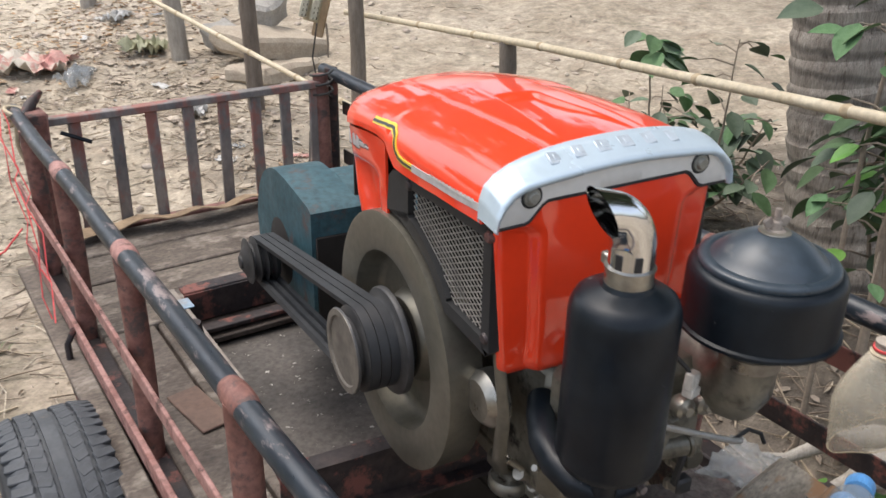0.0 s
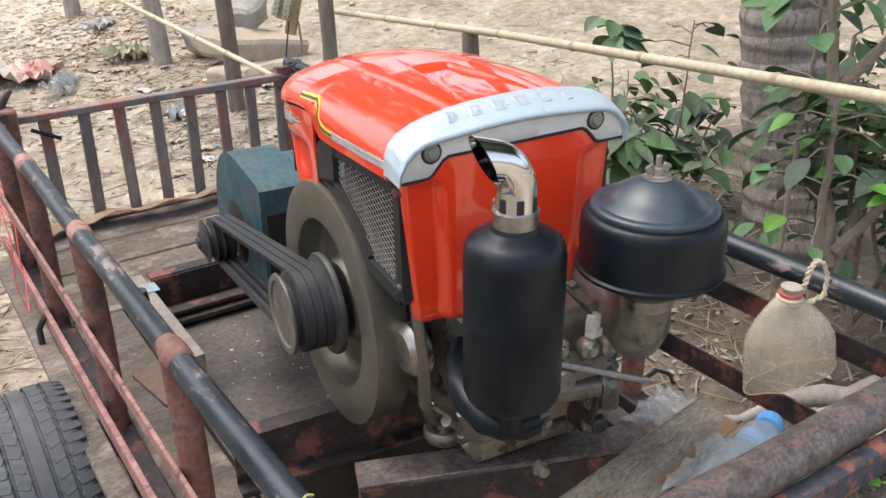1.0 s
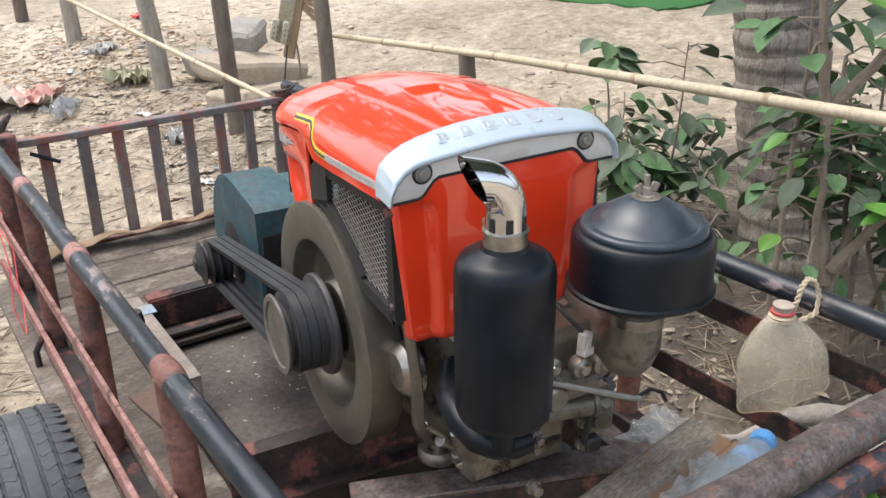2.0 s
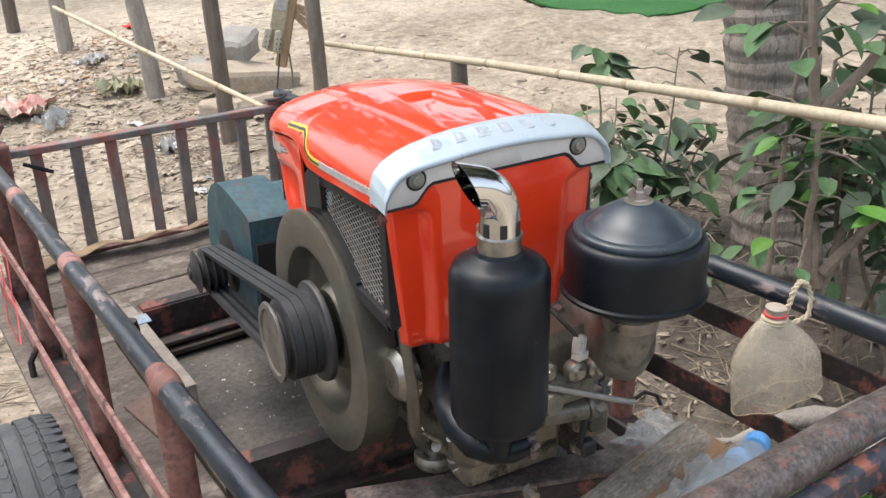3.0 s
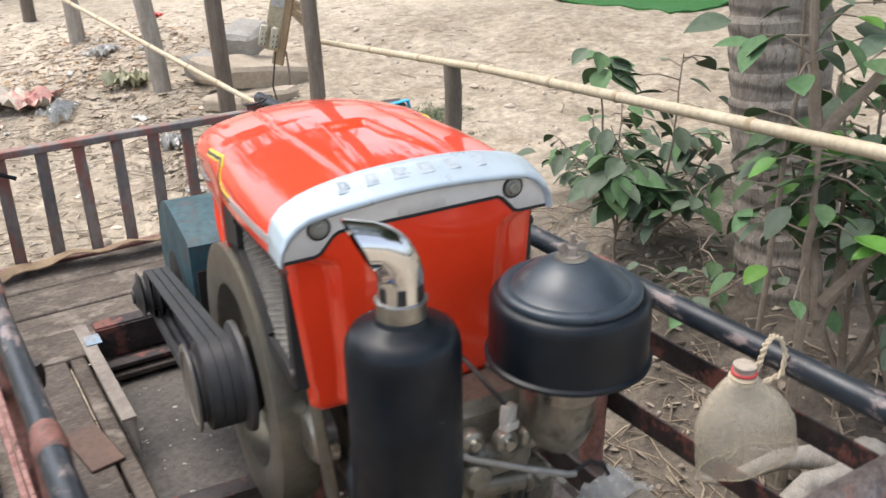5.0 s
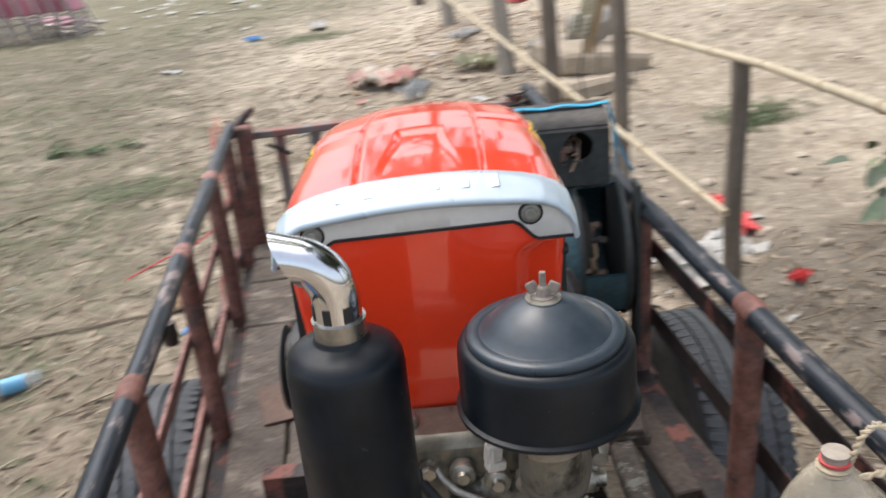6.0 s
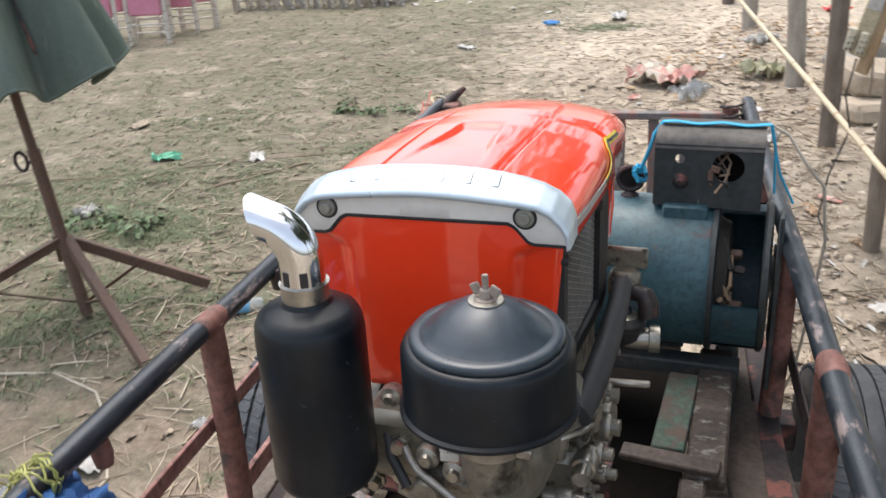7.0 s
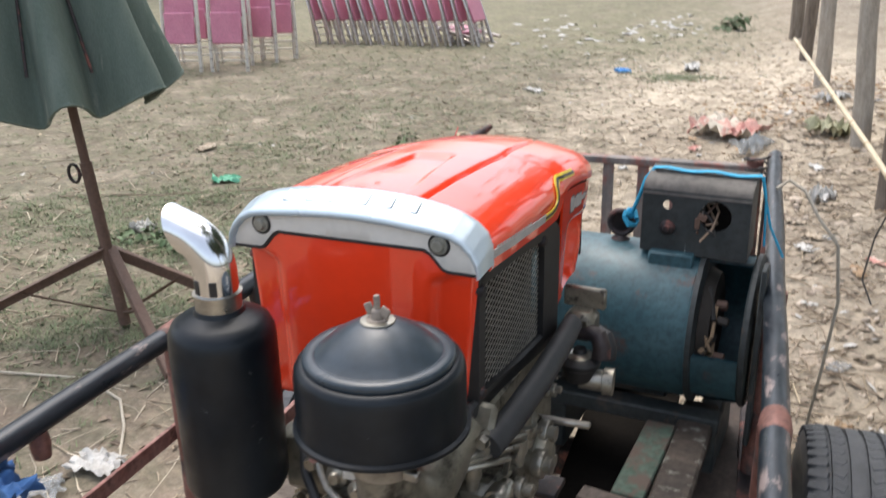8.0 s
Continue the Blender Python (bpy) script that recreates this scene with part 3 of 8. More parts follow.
angle_bar("side_bar", (XR + 0.03, 0.36, 0.749), (XR + 0.03, 2.64, 0.699), 0.050, DARKIRON, (1, 0, 0), False, label="dark rusty flat bar")
part("rear_rail", Shape().tube([(0.33 + 0.945 * i / 10, BACK + 0.0015 * math.sin(i * 2), 1.024 + 0.001 * math.cos(i * 3)) for i in range(11)], 0.0285, 20), GREYIRON, cart, "thick rusty grey steel tube")
part("rear_bar", Shape().box((0.80, 0.352, 0.982), (0.95, 0.026, 0.046), 0.004), FLAKEDBAR, cart, "rusty flat bar with blue and orange paint")
part("rear_rail_low", Shape().tube([(0.33, 0.32, 0.93), (1.27, 0.32, 0.93)], 0.022, 16), GREYIRON, cart)

# front gate with upright slats
gate = part("gate", Shape().box((0.80, GATE, 0.965), (0.90, 0.035, 0.022), 0.003), SLATIRON, cart, "rusty slatted iron end gate")
part("gate_sill", Shape().box((0.80, GATE, 0.605), (0.90, 0.03, 0.04), 0.003), RUSTRED, gate)
for i, x in enumerate((0.467, 0.577, 0.683, 0.79, 0.897, 1.003, 1.10, 1.20)):
    s = Shape().box((x, GATE, 0.79), (0.034, 0.014, 0.36), 0.003, (0, 0.8 * math.sin(i * 2.1), 0))
    part("slat", s, SLATIRON, gate)
part("corner_post", Shape().box((XL + 0.035, GATE - 0.03, 0.80), (0.055, 0.07, 0.42), 0.006, (1.5, 2, 4)), RUSTRED, cart, "weathered reddish corner post")
part("corner_post", Shape().tube([(XR - 0.05, GATE, 0.58), (XR - 0.055, GATE + 0.005, 0.992)], 0.024, 16), RUSTRED, cart)
part("corner_post", Shape().tube([(XR, GATE + 0.04, 0.58), (XR, GATE + 0.04, 1.000)], 0.022, 16), DARKIRON, cart)
part("gate_latch", Shape().tube([(XL + 0.0, GATE - 0.05, 0.98), (XL + 0.04, GATE - 0.01, 1.02), (XL + 0.075, GATE + 0.02, 1.045)], [0.012, 0.016, 0.008], 10), DARKIRON, cart)
part("gate_latch", Shape().tube([(0.425, GATE - 0.02, 0.935), (0.50, GATE - 0.035, 0.90)], 0.006, 8), BLACK, cart)

# bed
bed = part("bed_frame", Shape().box((XL + 0.01, 1.5, 0.565), (0.05, 2.25, 0.07), 0.004).box((XR - 0.01, 1.5, 0.565), (0.05, 2.25, 0.07), 0.004)
           .box((0.80, GATE, 0.555), (0.93, 0.05, 0.06), 0.004).box((0.80, 0.42, 0.555), (0.93, 0.05, 0.06), 0.004).box((0.80, 1.66, 0.49), (1.1, 0.07, 0.07), 0.004), DARKIRON, cart, "welded channel frame under the bed")
random.seed(5)
y = 2.60
while y > 2.04:
    w = random.uniform(0.13, 0.17)
    part("plank", Shape().box((0.80, y - w / 2, 0.602 + random.uniform(-0.003, 0.003)), (0.92, w - 0.007, 0.03), 0.004, (0, 0, random.uniform(-0.4, 0.4))), PLANK, cart)
    y -= w
for x, w, y0 in ((0.405, 0.12, 0.5), (0.49, 0.035, 0.5)):
    part("plank", Shape().box((x, (y0 + 2.03) / 2, 0.600), (w, 2.03 - y0, 0.028), 0.004), PLANK, cart)
part("floor_board", Shape().box((0.690, 1.67, 0.560), (0.35, 0.72, 0.02), 0.003), DARKBOARD, cart, "oil-stained dark floor board with white spots")
part("floor_board", Shape().box((1.215, 1.95, 0.575), (0.11, 0.72, 0.024), 0.003), DIRTBOARD, cart, "dark brown floor board")
part("floor_board", Shape().box((1.238, 1.36, 0.588), (0.125, 0.48, 0.022), 0.004, (0, 0, 5)), DIRTBOARD, cart, "brown dirty floor board")
part("long_plank", Shape().box((1.146, 1.38, 0.704), (0.072, 0.46, 0.030), 0.006, (0, 0, -5)), OLDWOOD, cart, "split grey plank beside the engine")
part("long_plank", Shape().box((1.094, 1.005, 0.694), (0.046, 0.32, 0.030), 0.006, (0, 0, -5)), OLDWOOD, cart, "paint-splashed grey batten")
# two black sheets added to stand for the shaded void under the engine
part("oily_board", Shape().box((0.99, 1.42, 0.520), (0.22, 1.20, 0.016), 0.003), SHADEBLACK, cart, "black sheet put in for the shade beside the engine")
part("oily_board", Shape().box((0.70, 1.13, 0.512), (0.40, 0.42, 0.016), 0.003), SHADEBLACK, cart, "black sheet put in for the shade under the flywheel")
part("green_board", Shape().box((1.078, 1.352, 0.712), (0.060, 0.27, 0.026), 0.003, (0, 0, -7)), GREENWOOD, cart, "board with flaking green paint")
part("cross_strap", Shape().box((1.066, 1.186, 0.722), (0.175, 0.042, 0.014), 0.003, (0, 0, -11)), DIRTBOARD, cart)
part("pipe_hoop", Shape().tube([(0.93 + 0.10 * math.cos(a), 1.06 + 0.17 * math.sin(a), 0.575) for a in np.linspace(-1.2, 1.5, 16)], 0.011, 10), PALEIRON, cart)
part("frame_rail", Shape().prism([(0.497, 0.685), (0.527, 0.685), (0.527, 0.600), (0.521, 0.600), (0.521, 0.677), (0.497, 0.677)], 0.46, Matrix(((1, 0, 0, 0), (0, 0, 1, 1.79), (0, 1, 0, 0), (0, 0, 0, 1)))), PALEIRON, cart, "pale dusty angle iron with a blue paint smear")
part("paint_smear", Shape().box((0.523, 1.93, 0.6865), (0.036, 0.05, 0.003), 0.001), material("blue_smear", (0.22, 0.34, 0.46), (0.33, 0.33, 0.33), scale=24), cart)
part("frame_rail", Shape().box((0.76, 2.005, 0.680), (0.44, 0.042, 0.010), 0.002).box((0.76, 1.984, 0.640), (0.44, 0.006, 0.08), 0.002), DARKIRON, cart, "dark rusty angle iron")
part("frame_rail", Shape().box((0.76, 1.92, 0.610), (0.44, 0.035, 0.012), 0.002), DARKIRON, cart)
# dark board added to stand for the shaded gap below the angle irons
part("floor_board", Shape().box((0.76, 1.955, 0.588), (0.45, 0.13, 0.016), 0.003), DIRTBOARD, cart, "dark brown floor board")
part("splint", Shape().box((0.44, 1.60, 0.6185), (0.07, 0.16, 0.006), 0.002, (0, 0, 9)), BROWNIRON, cart, "rusty red steel offcut")

ENGINE_AT, ENGINE_TURN = (0.755, 0.778, 0.0), -6.0
EM = pose(*ENGINE_AT, 0, 0, ENGINE_TURN)


def in_cart(shape):
    """Engine coordinates into the cart's."""
    shape.v = [tuple(EM @ Vector(p)) for p in shape.v]
    return shape


part("cross_beam", in_cart(Shape().prism([(0.413, 0.722), (0.374, 0.722), (0.374, 0.626), (0.344, 0.626), (0.344, 0.618), (0.380, 0.618), (0.380, 0.714), (0.413, 0.714)], 0.52, Matrix(((0, 0, 1, -0.09), (1, 0, 0, 0), (0, 1, 0, 0), (0, 0, 0, 1))))), DARKIRON, cart, "rusty red steel channel cross beam")
BEAM = pose(0.795, 0.808, 0.0, 0, 0, -22)
beam = part("engine_beam", Shape().box((0, -0.028, 0.742), (0.53, 0.007, 0.080), 0.002, m=BEAM).box((0, -0.005, 0.704), (0.53, 0.05, 0.007), 0.002, m=BEAM), DARKIRON, cart, "rusty red steel channel under the engine")
part("beam_top", Shape().box((0, 0, 0.786), (0.53, 0.062, 0.010), 0.002, m=BEAM), GREYIRON, beam, "worn grey top flange")
part("engine_beam", in_cart(Shape().box((0.02, 0.36, 0.782), (0.30, 0.06, 0.012), 0.002)), DARKIRON, cart)
part("under_pipe", in_cart(Shape().tube([(-0.20, 0.20, 0.60), (-0.24, 0.17, 0.66), (-0.27, 0.12, 0.60)], 0.02, 12)), GREYIRON, cart)


def wheel(x, y, side):
    r, w = 0.314, 0.205
    tread = Shape()
    prof = [(0.19, -w * 0.36), (0.225, -w * 0.47), (0.268, -w * 0.5), (0.298, -w * 0.46), (r - 0.004, -w * 0.38)]
    grooves = []
    for g in (-0.24, -0.08, 0.08, 0.24):
        c = g * w * 1.1
        grooves += [(r, c - 0.008), (r, c - 0.0045), (r - 0.009, c - 0.0035), (r - 0.009, c + 0.0035), (r, c + 0.0045), (r, c + 0.008)]
    prof = prof + grooves + [(a, -b) for a, b in prof[::-1]]
    tread.lathe(prof, (x, y, r), "x", 72)
    tyre = part("wheel", Shape().lathe([(0.05, -0.03), (0.08, -0.02), (0.15, -0.035), (0.18, -0.055), (0.19, -0.065), (0.19, 0.065), (0.18, 0.055), (0.15, 0.0), (0.06, 0.01), (0.05, 0.03)], (x, y, r), "x", 40), GREYIRON, cart, "steel wheel with a worn dusty car tyre")
    rubber = part("tyre", tread, TYRE, tyre, "dusty black tyre with straight grooves")
    block = Shape().box((0, 0, 0), (w * 0.20, 0.020, 0.010), 0.002)
    inner_block = None
    for i in range(56):
        a = 2 * math.pi * (i + 0.4) / 56
        for sx in (-1, 1):
            if inner_block is None:
                ob = part("tread_block", Shape().box((0, 0, 0), (w * 0.13, 0.024, 0.008), 0.002), TYRE, tyre)
                ob.data.transform(Matrix.Translation(SHIFT[cart.name]))
                inner_block = ob.data
            else:
                ob = new("tread_block", inner_block)
                ob.parent = tyre
            ob.matrix_local = Matrix.Translation(-SHIFT[cart.name]) @ pose(x + sx * w * 0.176, y, r) @ Matrix.Rotation(a, 4, "X") @ pose(0, 0, r - 0.0031, 0, 0, sx * 22)
    shared = None
    for i in range(64):
        a = 2 * math.pi * i / 64
        for sx in (-1, 1):
            if shared is None:
                ob = part("tread_block", block, TYRE, tyre)
                shift = SHIFT[cart.name]
                ob.data.transform(Matrix.Translation(shift))
                shared = ob.data
            else:
                ob = new("tread_block", shared)
                ob.parent = tyre
            ob.matrix_local = Matrix.Translation(-SHIFT[cart.name]) @ pose(x + sx * w * 0.375, y, r) @ Matrix.Rotation(a, 4, "X") @ pose(0, 0, r - 0.0078, 0, sx * 13, sx * 14)


wheel(0.160, 1.66, -1)
wheel(1.485, 1.66, 1)
part("axle", Shape().tube([(0.160, 1.66, 0.314), (1.485, 1.66, 0.314)], 0.028, 16), GREYIRON, cart)
part("mudguard_strip", Shape().box((0.270, 1.5, 0.575), (0.05, 2.1, 0.02), 0.003), PLANK, cart)
part("hook", Shape().tube([(0.285, 2.0, 0.655), (0.265, 2.0, 0.62), (0.262, 1.98, 0.52), (0.268, 1.96, 0.47)], 0.008, 8), DARKIRON, cart)
part("knob", Shape().lathe([(0.012, -0.02), (0.015, 0), (0.012, 0.02)], (XL + 0.018, 1.22, rail_z(-1, 1.22) - 0.02), "z", 12), DARKIRON, cart)
part("knob", Shape().lathe([(0.012, -0.02), (0.015, 0), (0.012, 0.02)], (XL + 0.005, 0.66, rail_z(-1, 0.66) - 0.03), "z", 12), RUSTRED, cart)

# ---- engine ----
engine = thing("diesel_engine", "single-cylinder diesel engine with a glossy red hood on a cart", "engine", (ENGINE_AT[0], ENGINE_AT[1], 0.79), ENGINE_TURN)


LEAN = 0.022


def lean(shape):
    """The bonnet and its panels sit slightly askew on the engine."""
    shape.v = [(u, v, z + LEAN * u) for u, v, z in shape.v]
    return shape


def top_z(v):
    xs = (0.0, 0.035, 0.14, 0.25, 0.36, 0.45, 0.50, 0.53, 0.548, 0.56, 0.566)
    zs = (1.3835, 1.3835, 1.3845, 1.381, 1.3735, 1.3625, 1.354, 1.346, 1.336, 1.321, 1.304)
    return float(np.interp(v, xs, zs))


def half_w(v):
    return float(np.interp(v, (0.0, 0.1, 0.20, 0.37, 0.46, 0.50, 0.53, 0.55, 0.56, 0.566), (0.174, 0.177, 0.1775, 0.172, 0.169, 0.164, 0.152, 0.135, 0.116, 0.09)))


def low_z(v):
    """Lower edge of the bonnet: along the grille, then up over the nose cheeks."""
    return float(np.interp(v, (0.0, 0.05, 0.15, 0.25, 0.292, 0.312, 0.326, 0.36, 0.42, 0.52, 0.566), (1.304, 1.303, 1.298, 1.290, 1.288, 1.300, 1.315, 1.317, 1.310, 1.291, 1.283)))


def hood_point(v, s):
    """s from -1 (left edge) over the crown to 1 (right edge)."""
    w, zt, zl = half_w(v), top_z(v), low_z(v)
    a = abs(s)
    fall = min(1.0, (zt - zl) * 0.9 / 0.061)
    if a <= 0.8:
        ang = max(0.0, (a - 0.56) / 0.24) * math.pi / 2
        u = w * (0.78 * a / 0.56 if a <= 0.56 else 0.78 + 0.22 * math.sin(ang))
        z = zt - fall * (0.019 * (u / (0.78 * w)) ** 2 + 0.0295 * (1 - math.cos(ang)))
    else:
        k = (a - 0.8) / 0.2
        u, z = w, (zt - fall * (0.019 / 0.6084 + 0.0295)) * (1 - k) + zl * k
    # two long pressed creases, and a sunk scoop between them
    groove = 0.0
    if v < 0.55 and a < 0.75:
        line = float(np.interp(v, (0.03, 0.30, 0.45, 0.56), (0.077, 0.083, 0.073, 0.050)))
        groove -= 0.0042 * math.exp(-((u - line) / 0.0024) ** 2)
        groove += 0.0022 * smooth(line + 0.004, line - 0.010, u) * smooth(0.50, 0.40, v)
        wide = 0.052 - 0.022 * smooth(0.05, 0.24, v)
        groove -= 0.0075 * smooth(wide + 0.006, wide - 0.006, u) * smooth(0.268, 0.235, v) * smooth(0.02, 0.22, v)
    return (math.copysign(u, s), v, z + groove)


ss = [float(x) for x in np.linspace(-1, 1, 261)]
vs = list(np.linspace(0.0345, 0.50, 106)) + list(np.linspace(0.504, 0.566, 20))
hood = part("hood", lean(Shape().sheet([[hood_point(v, s) for s in ss] for v in vs], 0.004)), RED, engine, "glossy red bonnet with two long creases", 50)
part("hood_nose", lean(Shape().sheet([[(u * k, 0.566 + 0.004 * (1 - k * k), 1.283 + (z - 1.283) * k) for u, _, z in (hood_point(0.566, s) for s in ss)] for k in (1.0, 0.8, 0.5, 0.2, 0.02)])), RED, engine)


# yellow and dark stripe on each flank, with the badge and the small lettering as bars
def flank(side, v, z, out=0.0):
    edge = [hood_point(v, s) for s in np.linspace(1.0, 0.55, 28)]
    return (side * (float(np.interp(z, [p[2] for p in edge], [p[0] for p in edge])) + out), v, z)


STRIPE = [(0.040, 1.323), (0.10, 1.3185), (0.163, 1.3150), (0.225, 1.3105), (0.255, 1.3085), (0.272, 1.3100), (0.283, 1.3165), (0.289, 1.325), (0.296, 1.3345), (0.312, 1.3405), (0.335, 1.3400), (0.378, 1.3350)]


def ribbon(side, pts, width, out):
    up = []
    for i, (v, z) in enumerate(pts):
        a, b = pts[max(i - 1, 0)], pts[min(i + 1, len(pts) - 1)]
        d = Vector((b[0] - a[0], b[1] - a[1])).normalized()
        up.append((v, z, -d.y * width / 2, d.x * width / 2))
    rows = [[flank(side, v + dv * k, z + dz * k, out) for v, z, dv, dz in up] for k in (1, -1)]
    return lean(Shape().sheet(rows, 0.0015))


def dense(pts, n=6):
    return [(a[0] + (b[0] - a[0]) * i / n, a[1] + (b[1] - a[1]) * i / n) for a, b in zip(pts, pts[1:]) for i in range(n)] + [pts[-1]]


for side in (-1, 1):
    part("stripe", ribbon(side, dense(STRIPE[3:]), 0.0092, 0.0016), YELLOW, hood, "yellow stripe")
    part("stripe_core", ribbon(side, dense(STRIPE[3:]), 0.0034, 0.0026), DARKSTRIPE, hood)
    part("stripe_tail", ribbon(side, dense(STRIPE[:4]), 0.010, 0.0016), GREYDECAL, hood, "silver tail of the stripe")
    bars = Shape()
    for i in range(13):
        bars.add(*(lambda v, z: ([flank(side, v, z, 0.003), flank(side, v + 0.007, z - 0.0004, 0.003), flank(side, v + 0.007, z + 0.0046, 0.003), flank(side, v, z + 0.005, 0.003)], [(0, 1, 2, 3)]))(0.050 + i * 0.0090, 1.3255 - i * 0.00055))
    part("small_lettering", lean(bars), WHITEPLASTIC, hood)

# silver trim over the back edge: a sloping band, higher at its front towards the bonnet
TRIM_HIGH = [(-0.1765, 1.3105), (-0.1755, 1.335), (-0.170, 1.351), (-0.158, 1.3625), (-0.140, 1.3715), (-0.120, 1.3775), (-0.090, 1.3835), (-0.060, 1.3870), (-0.030, 1.3885), (0, 1.389)]
TRIM_LOW = [(-0.1775, 1.3095), (-0.1750, 1.325), (-0.168, 1.3380), (-0.156, 1.3500), (-0.140, 1.3575), (-0.120, 1.3605), (-0.090, 1.3630), (-0.060, 1.3655), (-0.030, 1.3672), (0, 1.3678)]


def both_ways(half):
    return dense(half + [(-u, z) for u, z in half[::-1][1:]], 6)


TRIM_HIGH, TRIM_LOW = both_ways(TRIM_HIGH), both_ways(TRIM_LOW)


def trim_row(k, v, lift=0.0, grow=0.0):
    """k: 0 at the edge on the bonnet, 1 at the edge over the back panel."""
    return [((a[0] + (b[0] - a[0]) * k) * (1 + grow), v, a[1] + (b[1] - a[1]) * k + lift) for a, b in zip(TRIM_HIGH, TRIM_LOW)]


trim = part("rear_trim", lean(Shape().sheet([trim_row(0, 0.0385, -0.006), trim_row(0, 0.0385, -0.001), trim_row(0.03, 0.0365, 0.0005), trim_row(0.3, 0.025, 0.0018, 0.004), trim_row(0.6, 0.012, 0.0016, 0.005), trim_row(0.88, 0.001, 0.0008, 0.004), trim_row(0.97, -0.0035, 0.0002, 0.002), trim_row(1, -0.0045, -0.0015), trim_row(1, -0.0040, -0.0035, -0.004), trim_row(1, 0.006, -0.0045, -0.012)], 0.0022)), SILVER, engine, "silver trim band with two bolts", 60)
LOW = [(-0.1755, 1.3095), (-0.134, 1.3100), (-0.128, 1.3125), (-0.1125, 1.3300), (-0.104, 1.3345), (0.104, 1.3345), (0.1125, 1.3300), (0.128, 1.3125), (0.134, 1.3100), (0.1755, 1.3095)]
plate = Shape()
cols = 90
lo = [(x, float(np.interp(x, [p[0] for p in LOW], [p[1] for p in LOW]))) for x in np.linspace(-0.1745, 0.1745, cols)]
hi = [(x, float(np.interp(x, [p[0] for p in TRIM_LOW], [p[1] for p in TRIM_LOW])) - 0.002) for x in np.linspace(-0.1745, 0.1745, cols)]
plate.sheet([[(a[0], 0.0015 + (0.0012 if k == 0 else 0.0), a[1] * (1 - k) + b[1] * k) for a, b in zip(lo, hi)] for k in (0, 0.05, 0.5, 1)], 0.006)
part("trim_plate", lean(plate), CREAM, trim, "pale silver lower band")
part("trim_gasket", lean(Shape().tube([(x, 0.0042, z - 0.0018) for x, z in lo], 0.0030, 6)), PLASTIC, trim, "black rubber edge")
BOLT = material("aged_bolt", (0.27, 0.27, 0.23), (0.34, 0.33, 0.29), (0.4, 0.5), metal=0.4)
for u, z in ((-0.128, 1.3420), (0.1245, 1.3415)):
    cap_ = part("bolt_cap", lean(Shape().lathe([(0.0145, 0.006), (0.0145, 0.0012), (0.0138, 0.0), (0.0122, 0.0), (0.0116, 0.0012)], (u, 0.0, z), "y", 28)), PLASTIC, trim, "black rubber ring of a bolt")
    part("bolt_head", lean(Shape().lathe([(0.0, -0.006), (0.0062, -0.006), (0.0075, -0.0045), (0.0078, -0.0015), (0.0110, -0.0010), (0.0118, 0.001), (0.0118, 0.004)], (u, 0.0, z), "y", 28)), BOLT, cap_, "grey round bolt head")
# silver a little darker than the trim, to paint the shading of the relief
EMBOSS = material("shaded_silver_relief", (0.52, 0.59, 0.64), (0.57, 0.63, 0.68), (0.26, 0.36), metal=0.3, scale=9, bump=0.02)
# raised letters of the maker's name stay plain bars
emb = Shape()
for i in range(6):
    eu = -0.088 + i * 0.034
    row_h, row_l = (float(np.interp(eu, [q[0] for q in t_], [q[1] for q in t_])) for t_ in (TRIM_HIGH, TRIM_LOW))
    ez = row_h + (row_l - row_h) * 0.45
    emb.box((eu, 0.0185, ez + 0.0032), (0.020, 0.020, 0.0032), 0.0011, (27, -7 * eu / 0.1, 0))
    emb.box((eu + 0.002, 0.0185, ez + 0.0038), (0.009, 0.010, 0.0032), 0.0009, (27, -7 * eu / 0.1, 0))
part("embossing", lean(emb), EMBOSS, trim, "row of raised bars pressed into the trim")

# red back panel with a raised middle field
pr = []
for i in range(41):
    k = i / 40
    z = 1.338 - (1.338 - 1.086) * k
    w = 0.1655 - 0.0185 * k - 0.010 * smooth(0.93, 1.0, k)
    row = []
    for j in range(81):
        x = -1 + 2 * j / 80
        edge = 0.69 + 0.36 * (1 - smooth(0.06, 0.20, k)) + 0.03 * smooth(0.7, 1, k)
        bump_ = 0.012 * (1 - smooth(edge - 0.06, edge + 0.06, abs(x)))
        rim = 0.005 * smooth(0.975, 1.0, abs(x)) + 0.012 * smooth(0.97, 1.0, k)
        bow = 0.002 * x * x
        row.append((w * x, 0.0185 - bump_ + rim + bow, z))
    pr.append(row)
part("back_panel", lean(Shape().sheet(pr, 0.003)), RED, engine, "glossy red pressed back panel", 60)
part("panel_core", Shape().box((0, 0.17, 1.205), (0.27, 0.27, 0.15), 0.01), PLASTIC, engine)

# flywheel and pulley on the crankshaft
FV, FZ, FR = 0.314, 0.986, 0.2095
fly = part("flywheel", Shape().lathe([(0.03, -0.135), (0.05, -0.150), (0.066, -0.150), (0.072, -0.143), (0.078, -0.131), (0.120, -0.128), (0.131, -0.131), (0.138, -0.140), (0.1425, -0.165), (0.146, -0.1725), (0.152, -0.1745), (0.205, -0.1745), (0.2095, -0.173), (FR, -0.169), (FR, -0.122), (0.208, -0.118), (0.05, -0.112)], (0, FV, FZ), "x", 96), KHAKI, engine, "khaki-grey cast flywheel")
PU = -0.253
groove = [(0.0, PU + 0.064), (0.046, PU + 0.062), (0.051, PU + 0.055), (0.056, PU + 0.002), (0.058, PU), (0.068, PU), (0.0695, PU + 0.003)]
